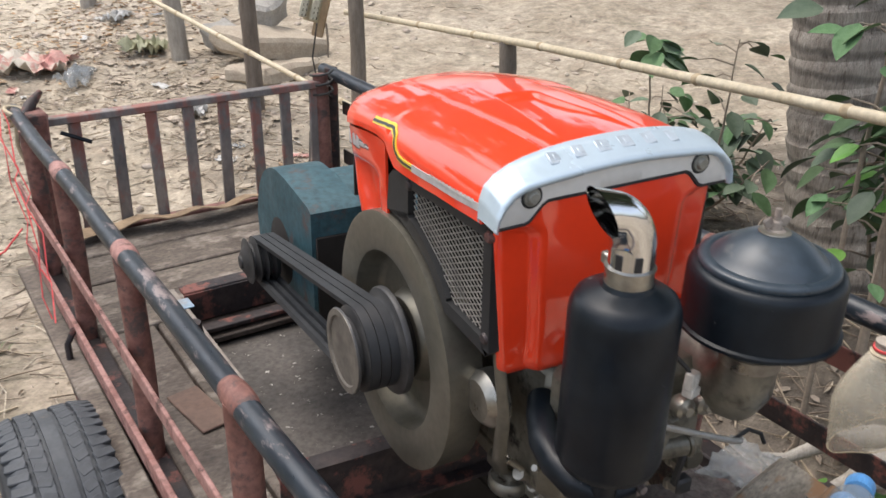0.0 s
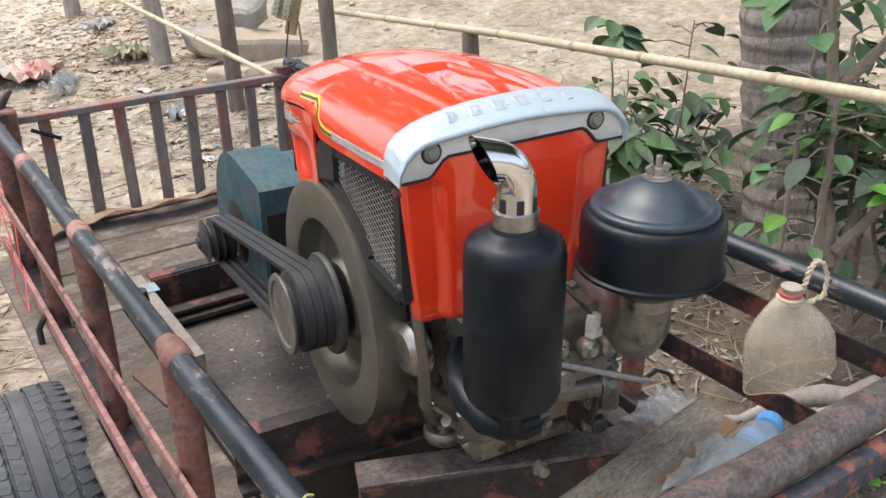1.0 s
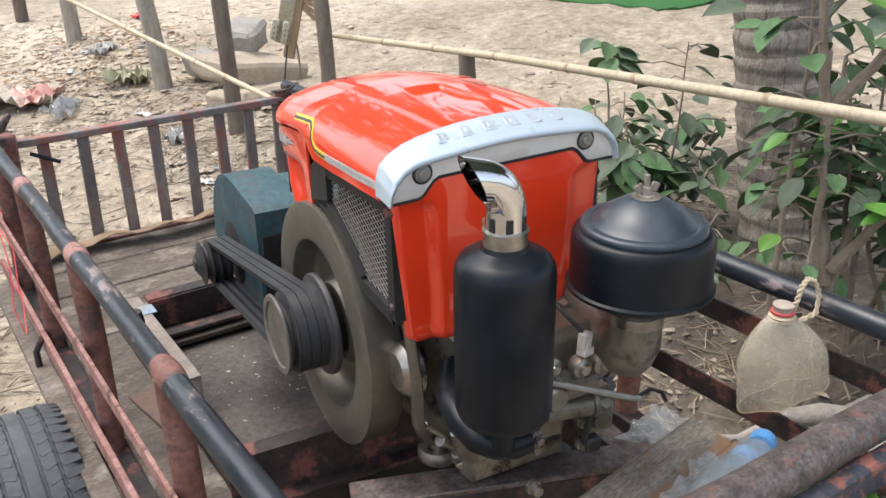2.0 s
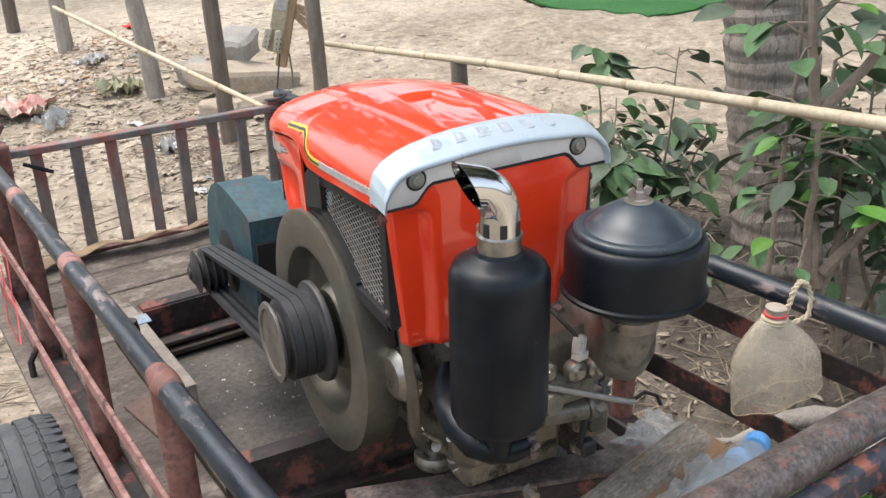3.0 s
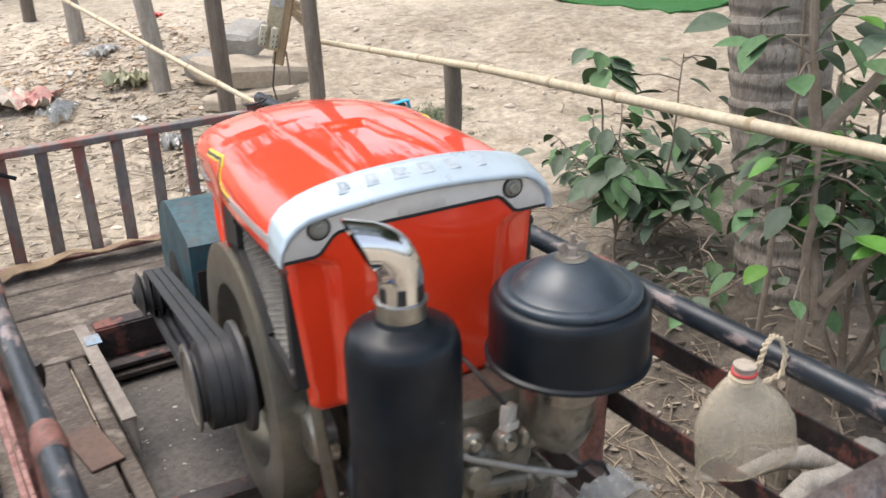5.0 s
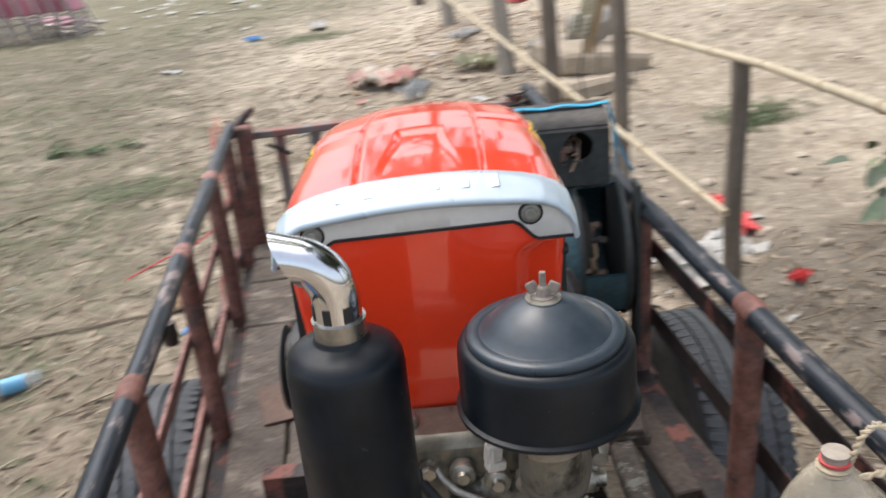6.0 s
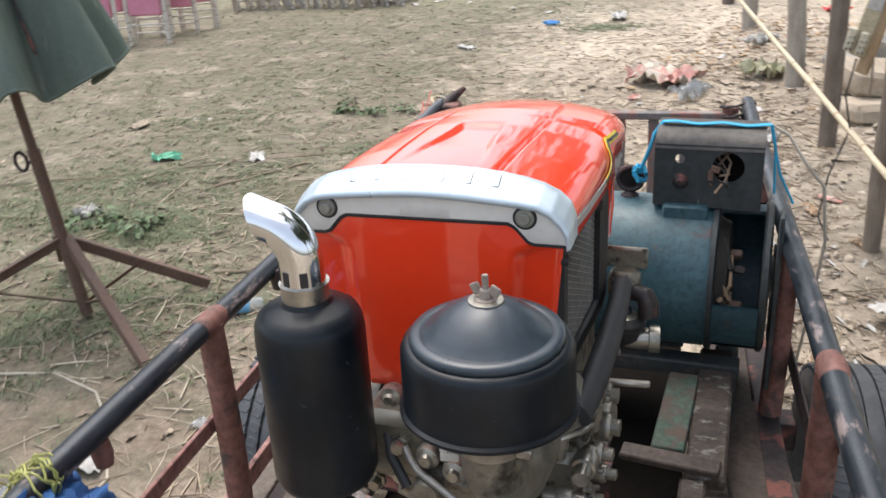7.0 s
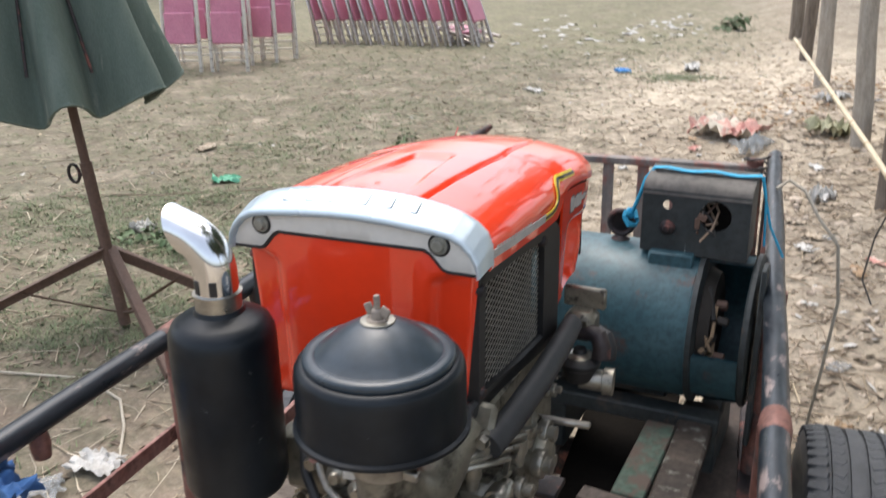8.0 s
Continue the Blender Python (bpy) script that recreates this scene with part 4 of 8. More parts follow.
for k in range(4):
    u0 = PU + 0.003 + k * 0.0165
    groove += [(0.0695, u0), (0.054, u0 + 0.0055), (0.054, u0 + 0.010), (0.0695, u0 + 0.0155)]
groove += [(0.071, PU + 0.069), (0.073, PU + 0.071), (0.086, PU + 0.073), (0.088, PU + 0.076), (0.088, PU + 0.082), (0.07, PU + 0.085), (0.05, PU + 0.105)]
pulley = part("pulley", Shape().lathe(groove, (0, FV, FZ), "x", 64), PULLEY, fly, "dark four-groove belt pulley")
part("pulley_face", Shape().lathe([(0.0, PU + 0.0615), (0.044, PU + 0.0595), (0.0500, PU + 0.054), (0.0552, PU + 0.001), (0.0575, PU - 0.0010), (0.0675, PU - 0.0010), (0.0688, PU + 0.002)], (0, FV, FZ), "x", 64), PULLEY_FACE, fly, "worn bright dish of the pulley")

# grilles on both flanks
ARC = [(FV + (FR + 0.012) * math.cos(radians(a)), FZ + (FR + 0.012) * math.sin(radians(a))) for a in np.linspace(84, 141, 16)]
GRILLE_L = [(0.333, 1.235), (0.330, 1.262), (0.314, 1.276), (0.27, 1.286), (0.15, 1.297), (0.032, 1.302), (0.024, 1.298), (0.020, 1.128), (0.028, 1.120), (0.05, 1.122)] + ARC[::-1]
GRILLE_R = [(0.333, 1.235), (0.330, 1.262), (0.314, 1.276), (0.27, 1.286), (0.15, 1.297), (0.032, 1.302), (0.024, 1.298), (0.020, 1.128), (0.028, 1.118), (0.30, 1.085), (0.33, 1.095)]


def grille(side, outline, wires):
    area = sum(a[0] * b[1] - b[0] * a[1] for a, b in zip(outline, outline[1:] + outline[:1]))
    turn_ = 1 if area > 0 else -1
    u = side * 0.158
    m = Matrix(((0, 0, side, u), (1, 0, 0, 0), (0, 1, 0, 0), (0, 0, 0, 1)))
    inner = []
    for i, (v, z) in enumerate(outline):
        a, b = Vector(outline[i - 1]), Vector(outline[(i + 1) % len(outline)])
        d = (b - a).normalized()
        inner.append((v - d.y * 0.020 * turn_, z + d.x * 0.020 * turn_))
    keep = [(v, z) for v, z in inner]
    inner = [(min(max(v, 0.036), 0.262), z) for v, z in keep]
    n = len(outline)
    ring = Shape()
    front = [(v, z, 0.008) for v, z in outline] + [(v, z, 0.008) for v, z in inner]
    back = [(v, z, -0.012) for v, z in outline] + [(v, z, -0.004) for v, z in inner]
    faces = []
    for i in range(n):
        j = (i + 1) % n
        faces += [(i, j, n + j, n + i), (2 * n + i, 2 * n + j, j, i), (n + i, n + j, 3 * n + j, 3 * n + i), (2 * n + i, 3 * n + i, 3 * n + j, 2 * n + j)]
    fr = part("side_grille", lean(ring.add(front + back, faces, m)), PLASTIC, engine, "black framed wire-mesh radiator grille", 25)
    # dark sheet that paints the shade behind the mesh
    part("grille_backing", lean(Shape().prism(inner, 0.002, m @ pose(0, 0, -0.022))), SHADEBLACK, fr)
    net = Shape()
    pv = [p[0] for p in inner]
    pz = [p[1] for p in inner]

    def inside(v, z):
        hit, j = False, n - 1
        for i in range(n):
            if (inner[i][1] > z) != (inner[j][1] > z) and v < (inner[j][0] - inner[i][0]) * (z - inner[i][1]) / (inner[j][1] - inner[i][1]) + inner[i][0]:
                hit = not hit
            j = i
        return hit
    step = 0.0088
    for slope in (0.55, -0.55):
        for i in range(-90, 130):
            off = i * step
            run = []
            for k in range(61):
                v = min(pv) + (max(pv) - min(pv)) * k / 60
                z = min(pz) + off + slope * (v - min(pv)) * 0.9
                if inside(v, z):
                    run.append((v, z))
                elif len(run) > 1:
                    break
                else:
                    run = []
            if len(run) > 1:
                a, b = m @ Vector((*run[0], 0.0)), m @ Vector((*run[-1], 0.0))
                net.tube([a, b], 0.00085, 4, False)
    part("wire_mesh", lean(net), WIRE, fr, "grey diamond wire mesh")
    for v, z in ((0.258, 1.268), (0.030, 1.283), (0.030, 1.142)):
        part("screw", Shape().lathe([(0.0, side * 0.010), (0.006, side * 0.010), (0.0085, side * 0.006), (0.0085, 0)], (u + side * 0.002, v, z), "x", 12), DARKIRON, fr)


grille(-1, GRILLE_L, True)
grille(1, GRILLE_R, True)


# red nose cheeks below the hood, with a rounded hollow and a badge
def cheek(side):
    rows = []
    for i in range(29):
        k = i / 28
        row = []
        for j in range(37):
            q = j / 36
            front = 0.553 - 0.004 * k - 0.045 * smooth(0.45, 1.0, k)
            v = 0.336 + (front - 0.336) * q
            top = low_z(v) - 0.006
            z = top - (top - 1.135) * k
            w = half_w(min(v, 0.535)) - 0.004 - 0.012 * k * q - 0.005 * k - 0.010 * smooth(0.94, 1.0, q)
            well = smooth(0.30, 0.42, k) * (1 - smooth(0.88, 1.05, k))
            hollow = 0.026 * math.exp(-((q - 0.50) / 0.26) ** 4) * well
            row.append((side * (w - hollow), v, z))
        rows.append(row)
    c = part("cheek_panel", lean(Shape().sheet(rows, 0.004 if side < 0 else -0.004)), RED, engine, "red nose side panel with a badge", 60)
    for dv, w_, h_ in ((0.0, 0.012, 0.024), (0.017, 0.007, 0.017), (0.028, 0.014, 0.020), (0.046, 0.014, 0.020), (0.066, 0.020, 0.008), (0.086, 0.014, 0.004)):
        v = 0.385 + dv if side > 0 else 0.500 - dv
        at = (side * (half_w(v) - 0.0035 - 0.0045 * (v - 0.336) / 0.2), v, 1.277 - 0.10 * (v - 0.43))
        part("badge_bar", lean(Shape().box(at, (0.003, w_, h_), 0.001, (0, 0, side * -6))), GREYDECAL, c, "silver bar of the model badge")
        part("badge_edge", lean(Shape().box((at[0] - side * 0.0008, at[1], at[2]), (0.003, w_ + 0.004, h_ + 0.004), 0.001, (0, 0, side * -6))), DARKSTRIPE, c, "black edge of the badge")
    gap = [[(side * (half_w(min(v, 0.54)) - 0.014), v, low_z(v) + dz) for v in np.linspace(0.338, 0.545, 24)] for dz in (0.006, -0.016)]
    part("seam", lean(Shape().sheet(gap, 0.003)), PLASTIC, c, "dark seam under the bonnet edge")
    return c


cheek(-1)
cheek(1)
# flat black sheet that paints the shade in the nose gap
part("nose_shadow_gap", Shape().sheet([[(side_u, v, z) for side_u, v, z in [(x * half_w(0.55) * 1.0, 0.552, zz) for x in np.linspace(-1, 1, 9)]] for zz in (1.279, 1.14)], 0.004), PLASTIC, engine, "black sheet standing for the shaded gap at the nose")

# crankcase and head
part("crankcase", Shape().box((0.035, 0.22, 0.955), (0.20, 0.42, 0.25), 0.025).box((0.045, 0.22, 0.805), (0.18, 0.24, 0.035), 0.006), CAST, engine, "grey-green cast iron crankcase")
part("cylinder_head", Shape().box((0.03, -0.030, 1.045), (0.22, 0.085, 0.10), 0.014).box((0.02, -0.01, 0.985), (0.25, 0.05, 0.04), 0.01), CASTALU, engine, "cast cylinder head")
part("tank_edge", Shape().box((0, 0.185, 1.112), (0.29, 0.29, 0.02), 0.006), PLASTIC, engine)
part("lower_tank", Shape().box((0.045, 0.070, 0.858), (0.18, 0.08, 0.135), 0.010), CAST, engine, "smooth khaki oil pan block")
lug = part("foot_lug", Shape().lathe([(0.014, -0.012), (0.030, -0.012), (0.034, -0.006), (0.034, 0.006), (0.030, 0.012), (0.014, 0.012), (0.014, -0.012)], (-0.053, 0.126, 0.803), "z", 24).box((-0.050, 0.155, 0.815), (0.03, 0.06, 0.03), 0.008), ALU, engine, "cast mounting foot")
part("foot_bolt", Shape().lathe([(0.0, 0.030), (0.009, 0.030), (0.011, 0.024), (0.017, 0.020), (0.017, 0.008), (0.024, 0.008), (0.024, 0.003)], (-0.053, 0.126, 0.803), "z", 12), STEEL, lug)
part("bracket", Shape().tube([(-0.145, 0.03, 1.12), (-0.140, 0.015, 1.03), (-0.125, 0.045, 0.93), (-0.09, 0.095, 0.86), (-0.058, 0.12, 0.825)], [0.008, 0.009, 0.011, 0.012, 0.010], 10, True, 0.6), KHAKI, engine)
for i, (p, q, r) in enumerate((((-0.115, 0.045, 0.925), (-0.055, 0.06, 0.845), 0.0055), ((-0.085, 0.055, 0.880), (-0.045, 0.065, 0.832), 0.0095), ((-0.075, 0.03, 0.905), (-0.04, 0.045, 0.86), 0.005))):
    part("drain_pipe", Shape().tube([p, [(a + b) / 2 + 0.004 for a, b in zip(p, q)], q], r, 10), STEEL, engine)
wing = part("wing_bolt", Shape().tube([(-0.052, 0.062, 0.842), (-0.036, 0.067, 0.824)], 0.011, 10), STEEL, engine, "zinc wing bolt")
part("wing", Shape().box((-0.022, 0.070, 0.820), (0.022, 0.004, 0.016), 0.001, (0, 20, 10)).box((-0.044, 0.056, 0.812), (0.022, 0.004, 0.016), 0.001, (0, 60, -20)), STEEL, wing)
part("round_cover", Shape().lathe([(0.0, -0.112), (0.03, -0.112), (0.037, -0.106), (0.042, -0.10), (0.042, -0.08)], (-0.03, 0.085, 1.005), "x", 28), STEEL, engine, "round zinc cover")
for p in ((0.075, 0.035, 0.825), (0.012, -0.062, 0.835), (-0.03, -0.055, 1.0), (0.10, -0.06, 0.885), (0.118, -0.04, 0.905), (-0.02, -0.075, 1.06), (-0.085, -0.02, 0.95)):
    part("hex_bolt", Shape().lathe([(0.0, -0.016), (0.0085, -0.016), (0.0095, -0.012), (0.0095, -0.004), (0.013, -0.003), (0.013, 0.004)], p, "y", 6), STEEL, engine)

# muffler with its chrome elbow
MU, MV = -0.0905, -0.1405
muf = part("muffler", Shape().lathe([(0.0, 1.040), (0.038, 1.041), (0.050, 1.045), (0.058, 1.052), (0.0625, 1.064), (0.0625, 1.248), (0.0612, 1.260), (0.0565, 1.270), (0.047, 1.2765), (0.036, 1.280), (0.030, 1.283), (0.028, 1.288), (0.0, 1.288)], (MU, MV, 0), "z", 56), BLACK, engine, "matt black cylindrical muffler")


def elbow_path():
    pts = [(MU, MV, 1.284), (MU, MV, 1.306), (MU, MV, 1.320), (MU, MV, 1.330)]
    d = Vector((-1.0, 0.03, 0)).normalized()
    c = Vector((MU, MV, 1.330)) + d * 0.044
    for i in range(1, 13):
        a = radians(i * 6.4)
        pts.append(tuple(c - d * 0.044 * math.cos(a) + Vector((0, 0, 0.044 * math.sin(a)))))
    last, prev = Vector(pts[-1]), Vector(pts[-2])
    way = (last - prev).normalized()
    for k in (0.010, 0.022, 0.036):
        pts.append(tuple(last + way * k))
    return pts


ep = elbow_path()
s = Shape().tube(ep, 0.0248, 36, False)
inner_pts = ep[4:]
s.tube(inner_pts[::-1], 0.0232, 36, False)
# slash cut: the lower lip of the mouth is pulled back
mouth = Vector(ep[-1])
away = (Vector(ep[-1]) - Vector(ep[-2])).normalized()
low = Vector((0, 0, -1)) - away * Vector((0, 0, -1)).dot(away)
low.normalize()
s.v = [tuple(Vector(p) - away * 0.052 * max(0.0, ((Vector(p) - mouth).dot(low) + 0.03) / 0.06) * smooth(0.055, 0.0, abs((Vector(p) - mouth).dot(away)))) for p in s.v]
elbow = part("chrome_elbow", s, CHROME, muf, "polished chrome exhaust elbow with a slanted mouth", 60)
part("hose_clamp", Shape().lathe([(0.0252, 1.2865), (0.0268, 1.2865), (0.0268, 1.3055), (0.0282, 1.306), (0.0282, 1.3075), (0.0252, 1.3075)], (MU, MV, 0), "z", 32).box((MU - 0.004, MV + 0.034, 1.302), (0.011, 0.014, 0.014), 0.002), STEEL, muf, "steel clamp band with a bolt")
for a in (200, 250, 300):
    part("slot", Shape().box((MU + 0.0242 * math.cos(radians(a)), MV + 0.0242 * math.sin(radians(a)), 1.3185), (0.003, 0.009, 0.018), 0.001, (0, 0, a)), PLASTIC, muf, "dark slot in the chrome pipe")
part("exhaust_pipe", Shape().tube([(-0.070, 0.03, 1.020), (-0.092, -0.002, 1.018), (-0.110, -0.038, 1.012), (-0.115, -0.075, 1.003), (-0.109, -0.108, 0.995), (-0.094, -0.130, 0.994), (-0.072, -0.139, 0.992), (-0.050, -0.142, 0.992)], [0.021, 0.021, 0.021, 0.021, 0.021, 0.0205, 0.020, 0.016], 18), BLACK, engine, "black exhaust pipe")
part("pipe_boot", Shape().tube([(MU, MV, 1.044), (MU, MV, 0.995)], [0.020, 0.016], 18), BLACK, muf)
part("pipe_end", Shape().box((-0.044, -0.142, 0.992), (0.022, 0.016, 0.030), 0.004, (0, 12, 10)).lathe([(0.0, -0.020), (0.006, -0.020), (0.006, -0.012)], (-0.045, -0.142, 1.0), "y", 6), GREYIRON, engine, "crushed rusty pipe end")

# air cleaner
AU, AV = 0.119, -0.140
air = part("air_cleaner", Shape().lathe([(0, 1.155), (0.04252, 1.157), (0.06804, 1.166), (0.08505, 1.177), (0.09166, 1.183), (0.09781, 1.185), (0.09781, 1.189), (0.09355, 1.191), (0.09308, 1.2485), (0.0922, 1.2570), (0.0896, 1.2625), (0.0855, 1.2650), (0.0815, 1.2655), (0.0750, 1.2655)], (AU, AV, 0), "z", 72), BLACK, engine, "round satin black oil-bath air cleaner")
part("lid", Shape().lathe([(0.0812, 1.263), (0.0826, 1.2675), (0.0822, 1.2715), (0.0800, 1.2738), (0.0745, 1.2750), (0.0705, 1.2748), (0.0685, 1.2738), (0.0662, 1.2752), (0.0595, 1.2820), (0.047, 1.2925), (0.032, 1.3015), (0.016, 1.308), (0.0, 1.310)], (AU, AV, 0), "z", 72), LID, air, "domed dusty black lid with a painted bluish sky sheen")
nut = part("wing_nut", Shape().lathe([(0.0, 1.3365), (0.0032, 1.3365), (0.0036, 1.3355), (0.0036, 1.322), (0.0062, 1.320), (0.0075, 1.311), (0.0125, 1.3105), (0.0125, 1.3085)], (AU, AV, 0), "z", 14)
     .box((AU - 0.0105, AV + 0.002, 1.3195), (0.012, 0.0035, 0.013), 0.0015, (0, -28, -12)).box((AU + 0.0105, AV - 0.002, 1.3195), (0.012, 0.0035, 0.013), 0.0015, (0, 28, -12)), PALEIRON, air, "dull zinc wing nut")
part("worn_ring", Shape().lathe([(0.0125, 1.3098), (0.0185, 1.3090), (0.0190, 1.3078)], (AU, AV, 0), "z", 24), ALU, nut, "bare worn metal round the nut")
part("band_clamp", Shape().lathe([(0.034, 1.130), (0.038, 1.130), (0.038, 1.146), (0.034, 1.146)], (AU, AV, 0), "z", 36).box((AU + 0.042, AV - 0.015, 1.137), (0.018, 0.012, 0.012), 0.002), STEEL, air, "zinc band clamp")
intake = part("intake_elbow", Shape().tube([(AU, AV, 1.16), (AU, AV, 1.125), (AU + 0.002, AV + 0.005, 1.096), (AU + 0.006, AV + 0.020, 1.074), (AU + 0.011, AV + 0.045, 1.064), (AU + 0.016, AV + 0.080, 1.070), (AU + 0.019, AV + 0.115, 1.086), (AU + 0.020, AV + 0.150, 1.100)], [0.033, 0.035, 0.038, 0.041, 0.042, 0.040, 0.038, 0.038], 28), CASTALU, engine, "smooth cast aluminium intake elbow")
part("flange", Shape().box((AU + 0.020, AV + 0.152, 1.100), (0.100, 0.016, 0.070), 0.010, (-32, 0, 0)), CASTALU, intake, "two-bolt flange of the elbow")
for du in (-0.042, 0.042):
    part("flange_bolt", Shape().lathe([(0.0, -0.016), (0.008, -0.016), (0.009, -0.012), (0.009, -0.004), (0.012, -0.003), (0.012, 0.004)], (AU + 0.020 + du, AV + 0.143, 1.096), "y", 6), STEEL, intake)

# pipes, levers and small fittings at the back
part("fuel_pipe", Shape().tube([(-0.012, -0.082, 1.062), (-0.004, -0.087, 1.048), (0.010, -0.098, 1.040), (0.075, -0.120, 1.018), (0.140, -0.123, 0.987), (0.152, -0.122, 0.983)], 0.0045, 8), WIRE, engine, "thin zinc lever rod")
part("hook", Shape().tube([(0.16, -0.10, 0.965), (0.19, -0.10, 0.975), (0.21, -0.105, 0.965), (0.215, -0.11, 0.95)], 0.0032, 8), PLASTIC, engine)
wire_ = part("wire", Shape().tube([(0.03, -0.03, 1.15), (0.035, -0.07, 1.142), (0.050, -0.105, 1.118), (0.055, -0.109, 1.108)], 0.003, 8), DARKCABLE, engine)
part("connector", Shape().box((0.057, -0.110, 1.100), (0.020, 0.013, 0.024), 0.002, (0, 8, 20)).box((0.058, -0.111, 1.084), (0.022, 0.015, 0.012), 0.001, (0, 8, 20)).box((0.0555, -0.118, 1.094), (0.004, 0.004, 0.026), 0.001, (0, 8, 20)), IVORY, wire_, "ivory plastic cable connector")
part("governor_housing", Shape().lathe([(0.0, -0.075), (0.014, -0.075), (0.017, -0.070), (0.017, -0.03), (0.022, -0.025), (0.022, 0.03)], (0.125, 0.0, 0.925), "y", 20), KHAKI, engine)
part("lever", Shape().box((0.100, -0.072, 0.925), (0.006, 0.012, 0.07), 0.002, (0, 12, 0)).box((0.108, -0.072, 0.888), (0.026, 0.02, 0.026), 0.004), PULLEY, engine)

# injection pump side
random.seed(11)
pump = part("injection_pump", Shape().box((0.160, 0.06, 0.965), (0.06, 0.10, 0.10), 0.012).box((0.150, 0.17, 0.94), (0.055, 0.13, 0.15), 0.012).box((0.155, 0.02, 0.895), (0.05, 0.12, 0.06), 0.01), CAST, engine, "cast fuel injection pump with fittings")


def fitting(p, axis, r, h, mat):
    part("fitting", Shape().lathe([(0.0, -h), (r * 0.62, -h), (r * 0.7, -h * 0.85), (r * 0.7, -h * 0.4), (r * 0.95, -h * 0.36), (r, -h * 0.25), (r, h * 0.25), (r * 0.95, h * 0.36), (r * 0.6, h * 0.4), (r * 0.6, h * 0.9), (0.0, h)], p, axis, 16), mat, pump)


for p_, ax_, r_, h_ in (((0.195, 0.015, 1.005), "y", 0.017, 0.034), ((0.200, 0.07, 0.985), "x", 0.016, 0.024), ((0.188, 0.10, 1.030), "z", 0.014, 0.030), ((0.180, 0.15, 1.025), "z", 0.018, 0.026), ((0.196, 0.17, 0.960), "x", 0.022, 0.022), ((0.196, 0.12, 0.915), "x", 0.014, 0.026), ((0.192, 0.045, 0.925), "x", 0.018, 0.024), ((0.176, -0.02, 0.975), "x", 0.016, 0.028), ((0.188, 0.215, 0.985), "x", 0.020, 0.020), ((0.18, 0.235, 0.925), "x", 0.016, 0.022), ((0.165, 0.0, 1.045), "z", 0.012, 0.025)):
    fitting(p_, ax_, r_, h_, ALU if (r_ * 1000) % 2 < 1 else STEEL)
for i in range(14):
    fitting((0.178 + random.uniform(0, 0.025), random.uniform(0.03, 0.25), random.uniform(0.87, 1.04)), "x", random.uniform(0.006, 0.010), random.uniform(0.012, 0.02), STEEL)
part("pump_cover", Shape().lathe([(0.0, 0.205), (0.02, 0.204), (0.028, 0.198), (0.030, 0.188), (0.034, 0.184), (0.034, 0.172)], (0, 0.20, 0.955), "x", 28), ALU, pump, "round aluminium cover")
for k in range(3):
    part("injector_pipe", Shape().tube([(0.185, 0.06 + k * 0.03, 1.01), (0.197, 0.045 + k * 0.03, 1.045), (0.195, 0.0 + 0.015 * k, 1.066 + 0.006 * k), (0.170, -0.035, 1.072 + 0.006 * k), (0.135, -0.05, 1.065)], 0.004, 8), STEEL, engine)
part("hose", Shape().tube([(0.188, 0.000, 1.088), (0.194, 0.06, 1.094), (0.196, 0.16, 1.100), (0.194, 0.26, 1.106), (0.190, 0.335, 1.112)], [0.018, 0.0185, 0.0185, 0.0175, 0.016], 16, True, 0.8), RUBBER, engine, "black rubber hose along the grille", 60)
part("grille_skirt", Shape().box((0.160, 0.165, 1.115), (0.012, 0.33, 0.022), 0.004, (-4, 0, 0)), PLASTIC, engine)
filt = part("fuel_filter", Shape().lathe([(0.0, 0.985), (0.020, 0.987), (0.027, 0.995), (0.028, 1.012), (0.034, 1.016), (0.035, 1.024), (0.031, 1.028), (0.012, 1.036), (0.010, 1.044), (0.0, 1.045)], (0.188, 0.385, 0), "z", 28), PLASTIC, engine, "black fuel filter")
part("filter_head", Shape().box((0.181, 0.415, 1.075), (0.05, 0.05, 0.05), 0.010).box((0.181, 0.43, 1.115), (0.07, 0.012, 0.035), 0.003), CAST, filt)
part("filter_cap", Shape().lathe([(0.030, 1.021), (0.0345, 1.023), (0.030, 1.028), (0.012, 1.0365)], (0.188, 0.385, 0), "z", 28), ALU, filt)
part("outlet_pipe", Shape().tube([(0.190, 0.385, 0.992), (0.214, 0.388, 0.990), (0.226, 0.390, 0.990), (0.228, 0.390, 0.990), (0.244, 0.392, 0.990)], [0.018, 0.018, 0.018, 0.0225, 0.0225], 20), ALU, engine, "bright pipe stub")
for k, (y0, z0) in enumerate(((0.40, 1.065), (0.44, 1.045))):
    part("filter_elbow", Shape().tube([(0.171, y0, z0), (0.198, y0, z0 + 0.004), (0.216, y0 - 0.006, z0 + 0.0), (0.223, y0 - 0.012, z0 - 0.014), (0.223, y0 - 0.014, z0 - 0.032)], 0.015, 14), RUBBER if k else DARKIRON, engine)
part("side_lever", Shape().box((0.205, 0.245, 0.99), (0.085, 0.012, 0.008), 0.002, (0, 0, 6)), STEEL, engine)
part("valve_cover", Shape().box((0.055, -0.068, 1.012), (0.11, 0.05, 0.055), 0.014).lathe([(0.0, -0.108), (0.016, -0.108), (0.020, -0.102), (0.020, -0.06)], (0.02, 0, 1.012), "y", 20), CASTALU, engine, "cast valve cover")
